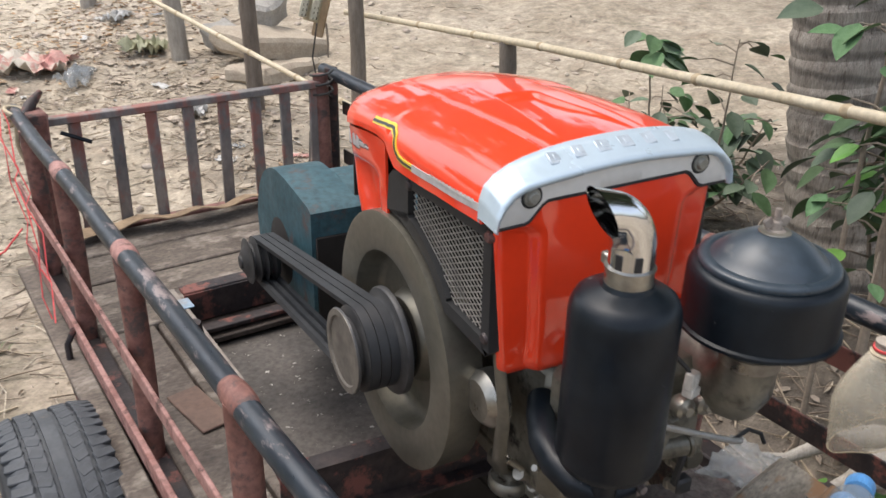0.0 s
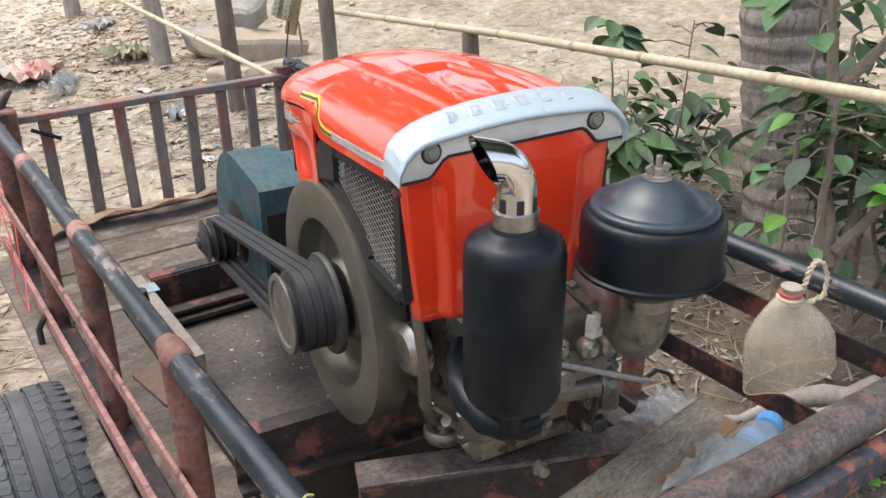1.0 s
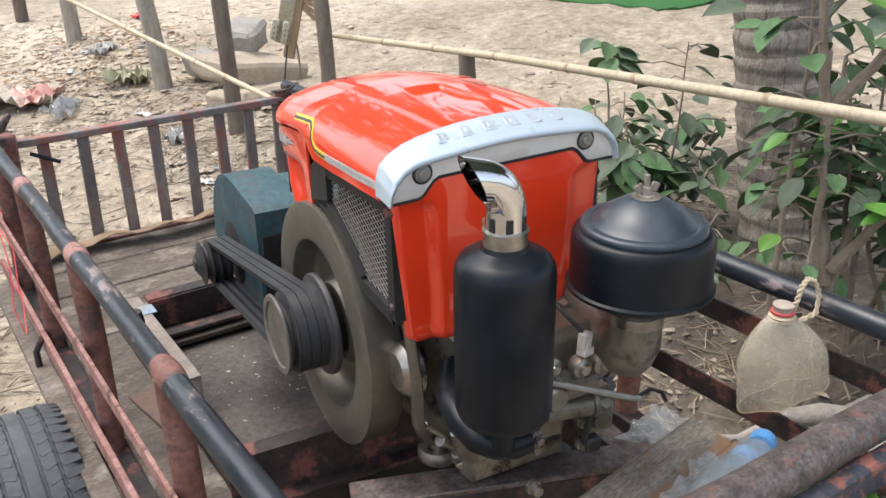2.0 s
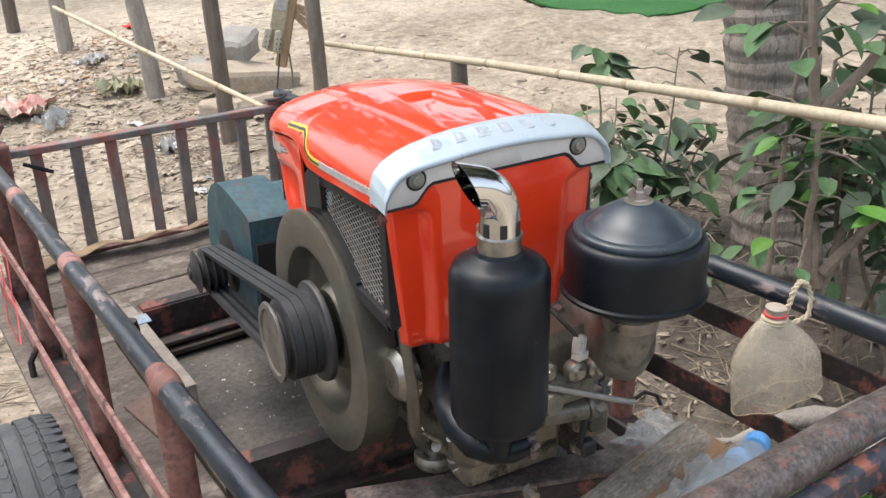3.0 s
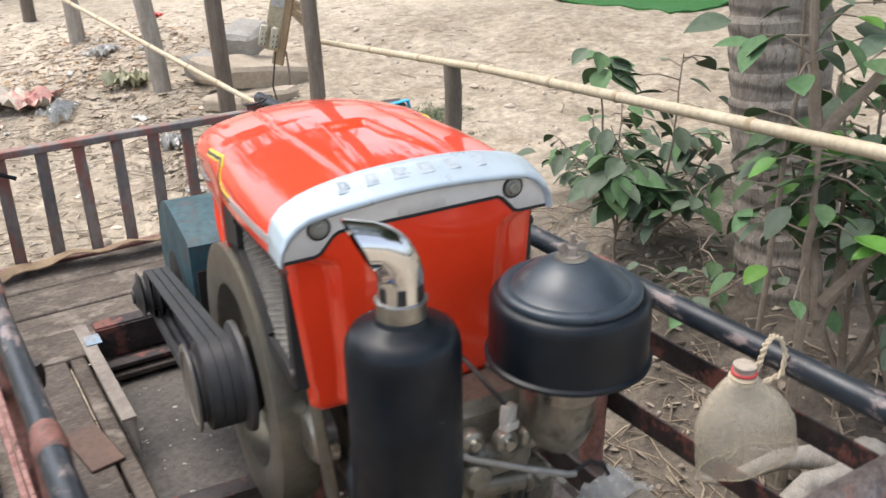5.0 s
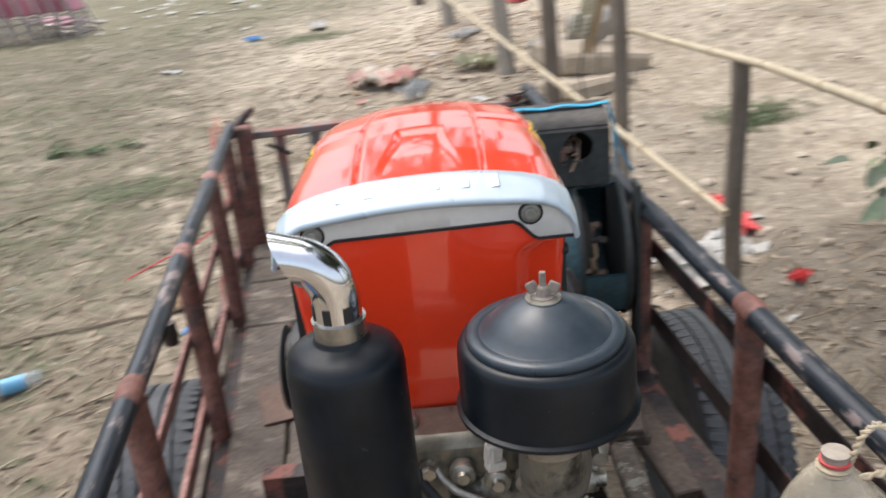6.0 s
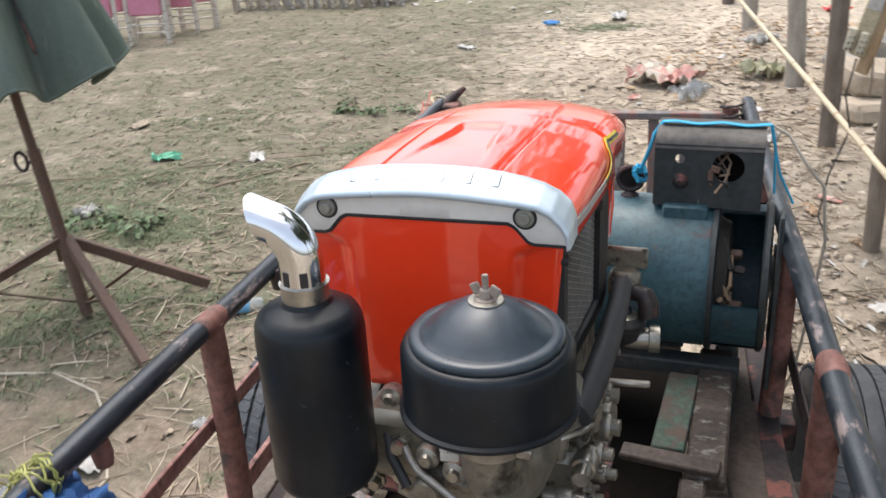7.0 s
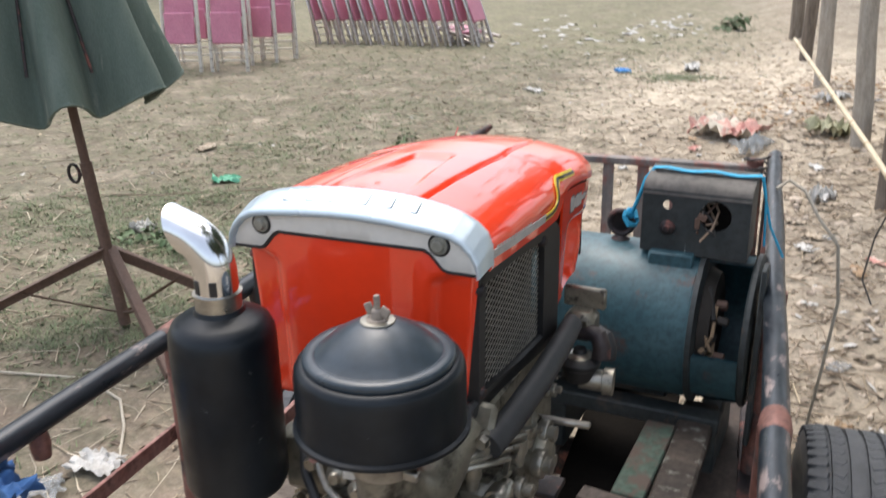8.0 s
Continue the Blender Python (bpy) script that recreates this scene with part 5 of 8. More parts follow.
part("rod_housing", Shape().tube([(0.03, -0.058, 0.962), (0.105, -0.066, 0.955)], 0.017, 18).lathe([(0.0, 0.105), (0.019, 0.105), (0.021, 0.109), (0.019, 0.114), (0.0, 0.114)], (0, -0.066, 0.955), "x", 20), CASTALU, engine, "rod housing")
part("black_hose", Shape().tube([(-0.045, -0.06, 1.075), (-0.03, -0.085, 1.045), (-0.005, -0.10, 1.015)], 0.007, 8), RUBBER, engine)
for p_ in ((-0.045, -0.035, 1.10), (0.06, -0.10, 1.052), (0.095, -0.10, 1.048), (0.02, -0.085, 1.055)):
    part("boss", Shape().lathe([(0.0, -0.014), (0.007, -0.014), (0.009, -0.009), (0.015, -0.006), (0.017, 0.004), (0.014, 0.012)], p_, "y", 18), ALU, engine)

# ---- generator ----
GV, GZ, GR = 0.905, 0.885, 0.160
# near-black tone puts the shade inside the end bell into the windings
HOLE_ = material("shaded_brush_gear", (0.02, 0.017, 0.014), (0.045, 0.036, 0.028), (0.6, 0.8))
gen = thing("generator", "old blue-green alternator with an open terminal box", "generator", (ENGINE_AT[0] + 0.095, ENGINE_AT[1] + 0.9, 0.70), ENGINE_TURN)
GSHIFT = Vector((0.095 * math.cos(radians(6)) - 0.9 * math.sin(radians(6)), 0.095 * math.sin(radians(6)) + 0.9 * math.cos(radians(6)), 0.70))
SHIFT[gen.name] = GSHIFT
stator = part("stator", Shape().lathe([(0.06, -0.05), (GR - 0.01, -0.05), (GR, -0.04), (GR, 0.292), (GR + 0.004, 0.296), (GR + 0.004, 0.306), (GR - 0.012, 0.308), (GR - 0.014, 0.27), (0.10, 0.26)], (0, GV, GZ), "x", 56), BLUE, gen, "blue-green cylindrical stator case")
for a0, a1 in ((-80, 62), (84, 98), (182, 226), (246, 268)):
    part("bell_strut", Shape().lathe([(GR - 0.012, 0.306), (GR - 0.004, 0.308), (GR - 0.004, 0.396), (GR - 0.014, 0.396), (GR - 0.014, 0.308), (GR - 0.012, 0.306)], (0, GV, GZ), "x", 16, a0, a1), BLUE, gen)
part("end_bell", Shape().lathe([(0.03, 0.396), (GR - 0.005, 0.396), (GR, 0.400), (GR, 0.408), (GR - 0.01, 0.412), (0.05, 0.414), (0.04, 0.42), (0.0, 0.42)], (0, GV, GZ), "x", 48), BLUE_GREY, gen, "end shield with open windows")
part("rim_flange", Shape().lathe([(GR - 0.004, 0.294), (GR + 0.007, 0.296), (GR + 0.008, 0.306), (GR - 0.004, 0.308)], (0, GV, GZ), "x", 56), BLUE_GREY, stator, "dusty dark flange edge")
for i in range(4):
    a = radians(128 + i * 23)
    part("brush_holder", Shape().box((0.345 + 0.012 * math.sin(i * 2.3), GV + (0.085 + 0.015 * (i % 2)) * math.cos(a), GZ + (0.085 + 0.015 * (i % 2)) * math.sin(a)), (0.024, 0.020, 0.016), 0.003, (math.degrees(a), 10 * math.sin(i), 0)), (BROWNIRON, HOLE_, HOLE_)[i % 3], gen)
part("winding_ring", Shape().lathe([(0.06, 0.27), (0.09, 0.275), (0.115, 0.29), (0.12, 0.31), (0.11, 0.33), (0.08, 0.335), (0.06, 0.33)], (0, GV, GZ), "x", 40), HOLE_, gen, "dusty windings with shade in their dark tone")
random.seed(3)
for i in range(16):
    a = random.uniform(1.4, 4.4)
    pts = [(0.32 + 0.02 * math.sin(k), GV + (0.10 + 0.02 * math.sin(k * 2 + i)) * math.cos(a + k * 0.35), GZ + (0.10 + 0.02 * math.cos(k * 3 + i)) * math.sin(a + k * 0.35)) for k in range(6)]
    part("brush_lead", Shape().tube(pts, random.uniform(0.003, 0.007), 6), random.choice((COPPER, COPPER, DARKCABLE, CARD)), gen)
part("support_plate", Shape().box((0.425, GV - 0.11, 0.88), (0.010, 0.05, 0.38), 0.002).box((0.425, GV + 0.10, 0.80), (0.010, 0.05, 0.22), 0.002), BLUE_GREY, gen, "upright flat steel strap")
def plate_with_hole(x0, x1, z0, z1, cx, cz, r, n=40):
    """A flat front (x, z) with a round hole, as points and faces."""
    outer, inner = [], []
    for i in range(n):
        a = 2 * math.pi * (i + 0.5) / n
        c, s_ = math.cos(a), math.sin(a)
        k = min(((x1 - cx) if c > 0 else (cx - x0)) / max(abs(c), 1e-6), ((z1 - cz) if s_ > 0 else (cz - z0)) / max(abs(s_), 1e-6))
        outer.append((cx + k * c, cz + k * s_))
        inner.append((cx + r * c, cz + r * s_))
    pts = outer + inner
    faces = [(i, (i + 1) % n, n + (i + 1) % n, n + i) for i in range(n)]
    for x, z in ((x0, z0), (x1, z0), (x1, z1), (x0, z1)):
        near = sorted(range(n), key=lambda i: abs(outer[i][0] - x) + abs(outer[i][1] - z))[:2]
        pts.append((x, z))
        faces.append((near[0], near[1], len(pts) - 1))
    return pts, faces


BX0, BX1, BXM, BZ0, BZ1, BV = 0.172, 0.382, 0.262, 1.050, 1.180, 0.856
front = Shape()
for x0, x1, cx, cz, rr in ((BX0, BXM, 0.222, 1.150, 0.0095), (BXM, BX1, 0.316, 1.136, 0.031)):
    pts, faces = plate_with_hole(x0, x1, BZ0, BZ1, cx, cz, rr)
    front.add([(x, BV + 0.10 * 0, z) for x, z in pts], faces)
    front.tube([(cx, BV, cz), (cx, BV + 0.003, cz)], rr, 32, False)
shell = Shape()
prof = [(BV, BZ0), (BV, BZ1 - 0.010), (BV + 0.004, BZ1 + 0.002), (BV + 0.014, BZ1 + 0.012), (BV + 0.030, BZ1 + 0.016), (0.952, 1.206)]
shell.sheet([[(u, v, z) for v, z in prof[1:]] for u in (BX0, BX1)], 0.002)
for u in (BX0, BX1):
    shell.prism([(v, z) for v, z in prof] + [(0.952, BZ0)], 0.002, Matrix(((0, 0, 1, u), (1, 0, 0, 0), (0, 1, 0, 0), (0, 0, 0, 1))))
shell.box(((BX0 + BX1) / 2, (BV + 0.952) / 2, BZ0), (BX1 - BX0, 0.952 - BV, 0.003), 0.001)
tb = part("terminal_box", shell, DUSTYBOX, gen, "dusty dark terminal box with empty gauge holes")
part("box_front", front, BLUE_GREY, tb, "dark front plate with two round holes")
# near-black tone that paints the shade inside openings and slots
HOLE = material("opening_shade", (0.008, 0.007, 0.006), (0.02, 0.016, 0.013), (0.7, 0.9))
for k in range(5):
    part("loose_wire", Shape().tube([(0.30 + 0.02 * math.sin(k * 2 + i), BV - 0.004 + 0.012 * i - 0.012 * (k % 2) * (2 - i), 1.105 + 0.012 * i + 0.014 * math.cos(k + i * 1.4)) for i in range(5)], 0.0026, 6), (COPPER, DARKCABLE, BROWNIRON)[k % 3], tb)
part("hole_bracket", Shape().box((0.292, BV - 0.004, 1.133), (0.018, 0.006, 0.012), 0.001, (0, 20, 0)).box((0.283, BV - 0.003, 1.119), (0.010, 0.005, 0.022), 0.001), BROWNIRON, tb)
# dark plate stands for the shaded inside of the box
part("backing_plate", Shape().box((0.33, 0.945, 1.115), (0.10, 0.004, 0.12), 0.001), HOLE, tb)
part("button", Shape().lathe([(0.0, -0.010), (0.006, -0.010), (0.008, -0.006), (0.013, -0.004), (0.016, 0.002)], (0.224, BV - 0.002, 1.103), "y", 20), DARKIRON, tb, "rusty push button")
part("box_bracket", Shape().box((0.238, 0.865, 1.03), (0.09, 0.06, 0.05), 0.004), BLUE, gen)
part("lifting_ring", Shape().lathe([(0.0195, 0.0), (0.0215, 0.005), (0.0255, 0.0070), (0.0295, 0.005), (0.0315, 0.0), (0.0295, -0.005), (0.0255, -0.0070), (0.0215, -0.005), (0.0195, 0.0)], (0.116, GV + 0.01, 1.082), "y", 28).lathe([(0.020, 1.038), (0.020, 1.046), (0.014, 1.050), (0.010, 1.054)], (0.116, GV + 0.01, 0), "z", 20), DARKIRON, gen, "iron lifting eye")
guard = [(0.700, 0.80), (0.700, 1.050), (0.715, 1.058), (0.86, 1.068)] + arc((GV - 0.005, GZ), 0.182, 88, -20, 16)
mg = Matrix(((0, 0, 1, -0.115), (1, 0, 0, 0), (0, 1, 0, 0), (0, 0, 0, 1)))
fan = part("fan_guard", Shape().prism(guard, 0.105, mg), BLUE, gen, "blue-green sheet fan guard")
# dark disc and sheet paint the shade in the guard's openings
part("guard_opening", Shape().lathe([(0.0, -0.170), (0.070, -0.170), (0.074, -0.168)], (0, GV, GZ), "x", 36), HOLE, fan, "dark disc standing for the shaded opening round the shaft")
part("guard_front", Shape().box((-0.115, 0.697, 0.90), (0.09, 0.006, 0.20), 0.002), HOLE, fan, "dark sheet standing for the shaded open front of the guard")
part("shaft", Shape().tube([(-0.05, GV - 0.02, GZ), (-0.266, GV - 0.02, GZ)], 0.014, 16), PULLEY, gen)
pg = [(0.0, -0.262), (0.02, -0.262), (0.03, -0.255), (0.040, -0.250), (0.048, -0.250)]
for k in range(3):
    u0 = -0.2485 + k * 0.0165
    pg += [(0.050, u0), (0.037, u0 + 0.0055), (0.037, u0 + 0.010), (0.050, u0 + 0.0155)]
pg += [(0.045, -0.19), (0.02, -0.185)]
part("pulley", Shape().lathe(pg, (0, GV - 0.02, GZ), "x", 48), PULLEY, gen, "small dark three-groove pulley")
part("base_rail", Shape().box((0.14, 0.80, 0.712), (0.46, 0.05, 0.035), 0.004).box((0.14, 1.0, 0.712), (0.46, 0.05, 0.035), 0.004), BLUE_GREY, gen, "flat iron base rail")
part("stand", Shape().box((0.12, GV, 0.735), (0.26, 0.12, 0.03), 0.006).box((0.02, GV, 0.64), (0.05, 0.24, 0.12), 0.006).box((0.34, GV, 0.64), (0.05, 0.24, 0.12), 0.006), BLUE_GREY, gen)

# three V-belts
r1, r2 = 0.0675, 0.048
c1, c2 = Vector((FV, FZ)), Vector((GV - 0.02, GZ))
d = c2 - c1
th = math.atan2(d.y, d.x)
be = math.acos((r1 - r2) / d.length)
for k in range(3):
    u0 = PU + 0.003 + (k + 1) * 0.0165 + 0.0078
    rows = []
    loop = []
    n1 = 22
    for i in range(n1 + 1):
        a = th + be + (2 * math.pi - 2 * be) * i / n1
        loop.append((c1, r1, a))
    for i in range(n1 + 1):
        a = th - be + (2 * be) * i / n1
        loop.append((c2, r2, a))
    cross = ((-0.0072, 0.003), (0.0072, 0.003), (0.0045, -0.008), (-0.0045, -0.008))
    rings = []
    for c, r, a in loop:
        rings.append([(u0 + du, c.x + (r + dr) * math.cos(a), c.y + (r + dr) * math.sin(a)) for du, dr in cross])
    s = Shape()
    s.v = [p for ring in rings for p in ring]
    n = len(rings)
    s.f = [(4 * i + j, 4 * i + (j + 1) % 4, 4 * ((i + 1) % n) + (j + 1) % 4, 4 * ((i + 1) % n) + j) for i in range(n) for j in range(4)]
    s.v = [(x, y - FV, z - FZ) for x, y, z in s.v]
    solid("drive_belt", s, RUBBER, "worn black rubber V-belt between two pulleys", "belt", EM @ Vector((0, FV, FZ)), (0, 0, ENGINE_TURN), "drive belts")

# ---- things on the cart ----
jug = thing("plastic_jug", "cut-off cloudy plastic jug hanging upside down by a straw rope", "jug", (1.205, 0.640, 0.83))


def jug_skin():
    """Flattened half-shell of a jug, cut off along a slanting line."""
    rows = []
    for k in range(17):
        q = k / 16
        w = 0.019 + 0.058 * math.sin(min(1.0, q / 0.62) * math.pi / 2) ** 0.85
        d = 0.019 + 0.020 * smooth(0.0, 0.5, q)
        row = []
        for j in range(41):
            a = 2 * math.pi * j / 40
            ca, sa = math.cos(a), math.sin(a)
            across = math.copysign(abs(ca) ** 0.8, ca)
            u, e = across * w, math.copysign(abs(sa) ** 0.8, sa) * d * (1 - 0.25 * abs(across) * q)
            low = 0.846 + 0.050 * (0.5 + 0.5 * across)
            z = 1.020 + (low - 1.020) * q + 0.003 * math.sin(across * 7) * smooth(0.85, 1, q)
            row.append((1.203 + 0.80 * u + 0.45 * e + 0.020 * q, 0.640 - 0.48 * u + 0.78 * e - 0.012 * q, z))
        rows.append(row)
    return rows


part("jug_body", Shape().sheet(jug_skin(), 0.0018), JUG, jug, "cloudy yellowed plastic", 70)
rim = jug_skin()[-1]
part("cut_rim", Shape().tube(rim, 0.0008, 6, False), material("yellowed_cut_edge", (0.62, 0.50, 0.30), (0.55, 0.43, 0.25), (0.4, 0.6)), jug, "yellowed cut edge")
part("jug_neck", Shape().lathe([(0.019, 1.012), (0.017, 1.022), (0.0155, 1.036), (0.0168, 1.038), (0.0168, 1.042), (0.012, 1.043)], (1.205, 0.640, 0), "z", 24), material("dusty_neck_plastic", (0.46, 0.40, 0.33), (0.38, 0.32, 0.26), (0.5, 0.7)), jug, "dusty jug neck")
part("red_ring", Shape().lathe([(0.0172, 1.028), (0.0186, 1.0285), (0.0186, 1.0315), (0.0172, 1.032)], (1.205, 0.640, 0), "z", 24), REDPLASTIC, jug, "red plastic neck ring")
rope = Shape()
for ph in (0.0, math.pi):
    pts = []
    for i in range(40):
        q = i / 39
        base = [Vector((1.218, 0.632, 1.026)), Vector((1.221, 0.628, 1.048)), Vector((1.231, 0.630, 1.070)), Vector((1.247, 0.632, 1.080)), Vector((1.263, 0.628, 1.071)), Vector((1.268, 0.62, 1.048)), Vector((1.258, 0.615, 1.020)), Vector((1.226, 0.622, 1.012))]
        f_ = q * 7
        n_ = min(6, int(f_))
        p = base[n_].lerp(base[n_ + 1], f_ - n_)
        pts.append(p + Vector((0.0022 * math.cos(i * 1.3 + ph), 0.0026 * math.sin(i * 1.3 + ph), 0.0014 * math.sin(i * 1.3 + ph))))
    rope.tube(pts, 0.0026, 7)
rope.lathe([(0.0185, 1.014), (0.0215, 1.017), (0.0195, 1.020), (0.0215, 1.023), (0.0185, 1.026)], (1.205, 0.640, 0), "z", 24)
part("rope", rope, ROPE, jug, "pale straw rope loop")
part("rope_tail", Shape().tube([(1.226, 0.622, 1.012), (1.244, 0.606, 0.975), (1.242, 0.598, 0.94), (1.250, 0.596, 0.905)], 0.0025, 6), ROPE, jug)

# board, film and bottles at the rear
board = solid("wooden_board", Shape().box((0, 0, 0), (0.40, 0.110, 0.014), 0.006), PALEBOARD, "stained old board lying across the rear frame", "board", (0.862, 0.590, 0.853), (9, -2, 8))
for nm, sh in (("batten", Shape().box((0.01, -0.030, 0.0105), (0.38, 0.012, 0.008), 0.003)), ("edge_strip", Shape().box((0.0, 0.055, -0.008), (0.39, 0.004, 0.020), 0.001))):
    part(nm, sh, PALEBOARD, board)
angle_bar("board_rest", (0.70, 0.57, 0.815), (1.10, 0.57, 0.815), 0.05, DARKIRON, (0, 1, 0))
part("rear_strut", Shape().box((1.005, 0.815, 0.776), (0.045, 0.22, 0.009), 0.002, (0, 0, -4)).box((0.985, 0.815, 0.742), (0.006, 0.22, 0.065), 0.002, (0, 0, -4)), GREYIRON, cart, "grey rusty angle strut")


def bottle(base, turn, cap):
    b = thing("water_bottle", "empty clear plastic bottle with a blue cap", "bottle", base, 0.0, "bottles on the board", False)
    b.matrix_world = pose(*base, *turn) @ Matrix.Scale(1.3, 4)
    part("bottle_body", Shape().lathe([(0.0, 0.0), (0.024, 0.001), (0.029, 0.006), (0.030, 0.03), (0.028, 0.04), (0.030, 0.05), (0.030, 0.12), (0.027, 0.145), (0.016, 0.165), (0.012, 0.172), (0.012, 0.182)], (0, 0, 0), "z", 28), PET, b)
    c = Shape().lathe([(0.0135, 0.172), (0.0155, 0.173), (0.0158, 0.19), (0.0145, 0.193), (0.0, 0.1935)], (0, 0, 0), "z", 84)
    c.v = [(x * k_, y * k_, z) for x, y, z in c.v for k_ in (1.0 + (0.045 if z < 0.191 and round(math.atan2(y, x) * 84 / (2 * math.pi)) % 3 == 0 else 0.0),)]
    part("cap", c, BLUEPLASTIC, b, "light blue ribbed cap")
    return b


bottle((0.890, 0.478, 0.866), (-93, 0, -66), 0)
bottle((0.816, 0.470, 0.876), (-93, 0, -69), 0)


def crumple(w, h, amp, seed, n=14, droop=0.0, fold=0.0):
    rows = []
    for i in range(n):
        row = []
        for j in range(n):
            x, y = (i / (n - 1) - 0.5) * w, (j / (n - 1) - 0.5) * h
            q = (x * 9 / max(w, h), y * 9 / max(w, h), seed * 3.7)
            e = 1 + 0.35 * noise.noise((x * 7 / w, y * 7 / h, seed + 9.1))
            z = amp * (noise.noise(q) + 0.5 * noise.noise((q[0] * 2.3, q[1] * 2.3, q[2])))
            row.append((x * e, y * e, z + amp * 0.6 - droop * (x * x + y * y) / (w * w)))
        rows.append(row)
    return Shape().sheet(rows, 0.0012)


solid("plastic_film", crumple(0.15, 0.10, 0.016, 2.0, 24), FILM, "crumpled clear plastic film on the board", "plastic film", (0.925, 0.520, 0.868), (8, 0, 20), "", "", 60)
solid("plastic_film", crumple(0.12, 0.085, 0.010, 5.0, 22), FILM, "flattened clear plastic bag beside the board", "plastic bag", (1.072, 0.752, 0.786), (0, 0, 15), "", "", 60)
solid("crushed_bottle", crumple(0.14, 0.07, 0.03, 8.0), material("aqua_plastic", (0.25, 0.52, 0.60), (0.35, 0.6, 0.66), (0.25, 0.4)), "crushed aqua plastic bottle behind the rear rail", "bottle", (1.13, 0.318, 0.956), (0, 0, 0), "", "", 60)
solid("cardboard_strip", Shape().sheet([[(-0.40 + 0.80 * i / 24, 0.05 * k + 0.02 * math.sin(i * 0.4), 0.012 + 0.03 * math.sin(i / 24 * math.pi) * (1 - k * 0.5) + 0.008 * math.sin(i * 1.3)) for k in (-0.5, 0, 0.5, 1.0)] for i in range(25)], 0.003), CARD, "curled brown cardboard strip along the gate", "cardboard", (0.80, 2.535, 0.619), (0, 0, 0), "", "", 60)
solid("blue_strap", Shape().sheet([[(0.165 - 0.13 + i * 0.015, -0.045 + k, 0.0 + 0.002 * math.sin(i)) for k in (0, 0.008, 0.016)] for i in range(15)], 0.002)
      .tube([(0.245, -0.03, 0.0), (0.252, -0.034, -0.03), (0.27, -0.036, -0.10), (0.30, -0.038, -0.16)], 0.0028, 6).tube([(0.247, -0.03, 0.0), (0.256, -0.036, -0.04), (0.262, -0.04, -0.14)], 0.0026, 6)
      .tube([(0.035, -0.03, 0.0), (0.02, -0.05, -0.02), (0.012, -0.055, -0.05), (-0.006, -0.045, -0.10)], 0.004, 6)
      .tube([(-0.008 + 0.012 * math.cos(i * 1.1), -0.045 + 0.014 * math.sin(i * 1.3), -0.112 + 0.016 * math.sin(i * 0.9)) for i in range(16)], 0.005, 6), CYAN, "cyan cloth strap tied over the terminal box", "strap", EM @ Vector((0.145, 0.955, 1.2075)), (0, 0, ENGINE_TURN))
solid("white_cable", Shape().tube([(0, 0, 0), (0.03, 0.02, 0.02), (0.07, 0.0, 0.0), (0.11, -0.04, -0.06), (0.16, -0.06, -0.12), (0.18, -0.05, -0.28), (0.165, -0.04, -0.48), (0.15, 0.02, -0.72), (0.10, 0.05, -0.92)], 0.0045, 8), CABLE, "dusty pale cable hanging over the rail", "cable", (1.285, 2.25, 1.014))
solid("dark_cable", Shape().tube([(0, 0, 0), (-0.02, 0.02, -0.16), (0.02, 0.05, -0.32), (-0.05, 0.02, -0.52), (-0.08, -0.02, -0.70), (-0.04, -0.10, -0.78)], 0.004, 8), DARKCABLE, "dark cable hanging from a fence post", "cable", (1.80, 3.85, 0.88))

# red ribbon and rope at the corner of the cart
rib = Shape()
for k in range(3):
    pts = [(XL - 0.03 - 0.012 * k + 0.010 * math.sin(i * 2.7 + k * 2), 2.60 - 0.05 * i + 0.022 * math.sin(i * 2 + k), 1.02 - 0.055 * i + 0.022 * math.sin(i * 1.7 + k * 2)) for i in range(9)]
    rib.tube(pts, 0.0022, 5, True, 0.5)
rib.tube([(XL - 0.06, 2.40, 0.76), (XL - 0.12, 2.30, 0.75), (XL - 0.2, 2.25, 0.74), (XL - 0.30, 2.18, 0.72)], 0.0026, 5, True, 0.5)
rib.v = [(x - XL, y - 2.6, z - 1.02) for x, y, z in rib.v]
solid("red_ribbon", rib, REDPLASTIC, "bright red plastic ribbon trailing from the corner post", "ribbon", (XL, 2.6, 1.02))
knot = Shape()
for k in range(4):
    knot.tube([(0.026 * math.cos(a * 0.5 + k), 0.03 * math.sin(a * 0.5 + k) + 0.01 * k, -0.012 * k + 0.022 * math.sin(a * 0.3)) for a in range(14)], 0.0055, 6)
knot.tube([(0, 0, 0), (-0.01, 0.0, -0.08), (0.015, 0.01, -0.18), (0.0, 0.0, -0.30), (0.02, -0.02, -0.40)], 0.006, 6)
solid("rope_knot", knot, ROPE, "grey straw rope knotted round the rail end", "rope", (XL, 2.60, 0.998))
solid("wire_lashing", Shape().tube([(0.036 * math.cos(a * 0.8), 0.034 * math.sin(a * 0.8), 0.004 * a - 0.04) for a in range(24)], 0.004, 6), DARKCABLE, "black wire lashing on the corner post", "wire", (XR - 0.052, GATE, 0.955))
rk = random.Random(41)
STRING = material("yellow_green_string", (0.36, 0.38, 0.10), (0.46, 0.44, 0.16), (0.5, 0.7))
knot2 = thing("string_knot", "yellow-green plastic string knotted on the rail", "string", (XL, 0.540, rail_z(-1, 0.54) + 0.004), 0.0, "", False)
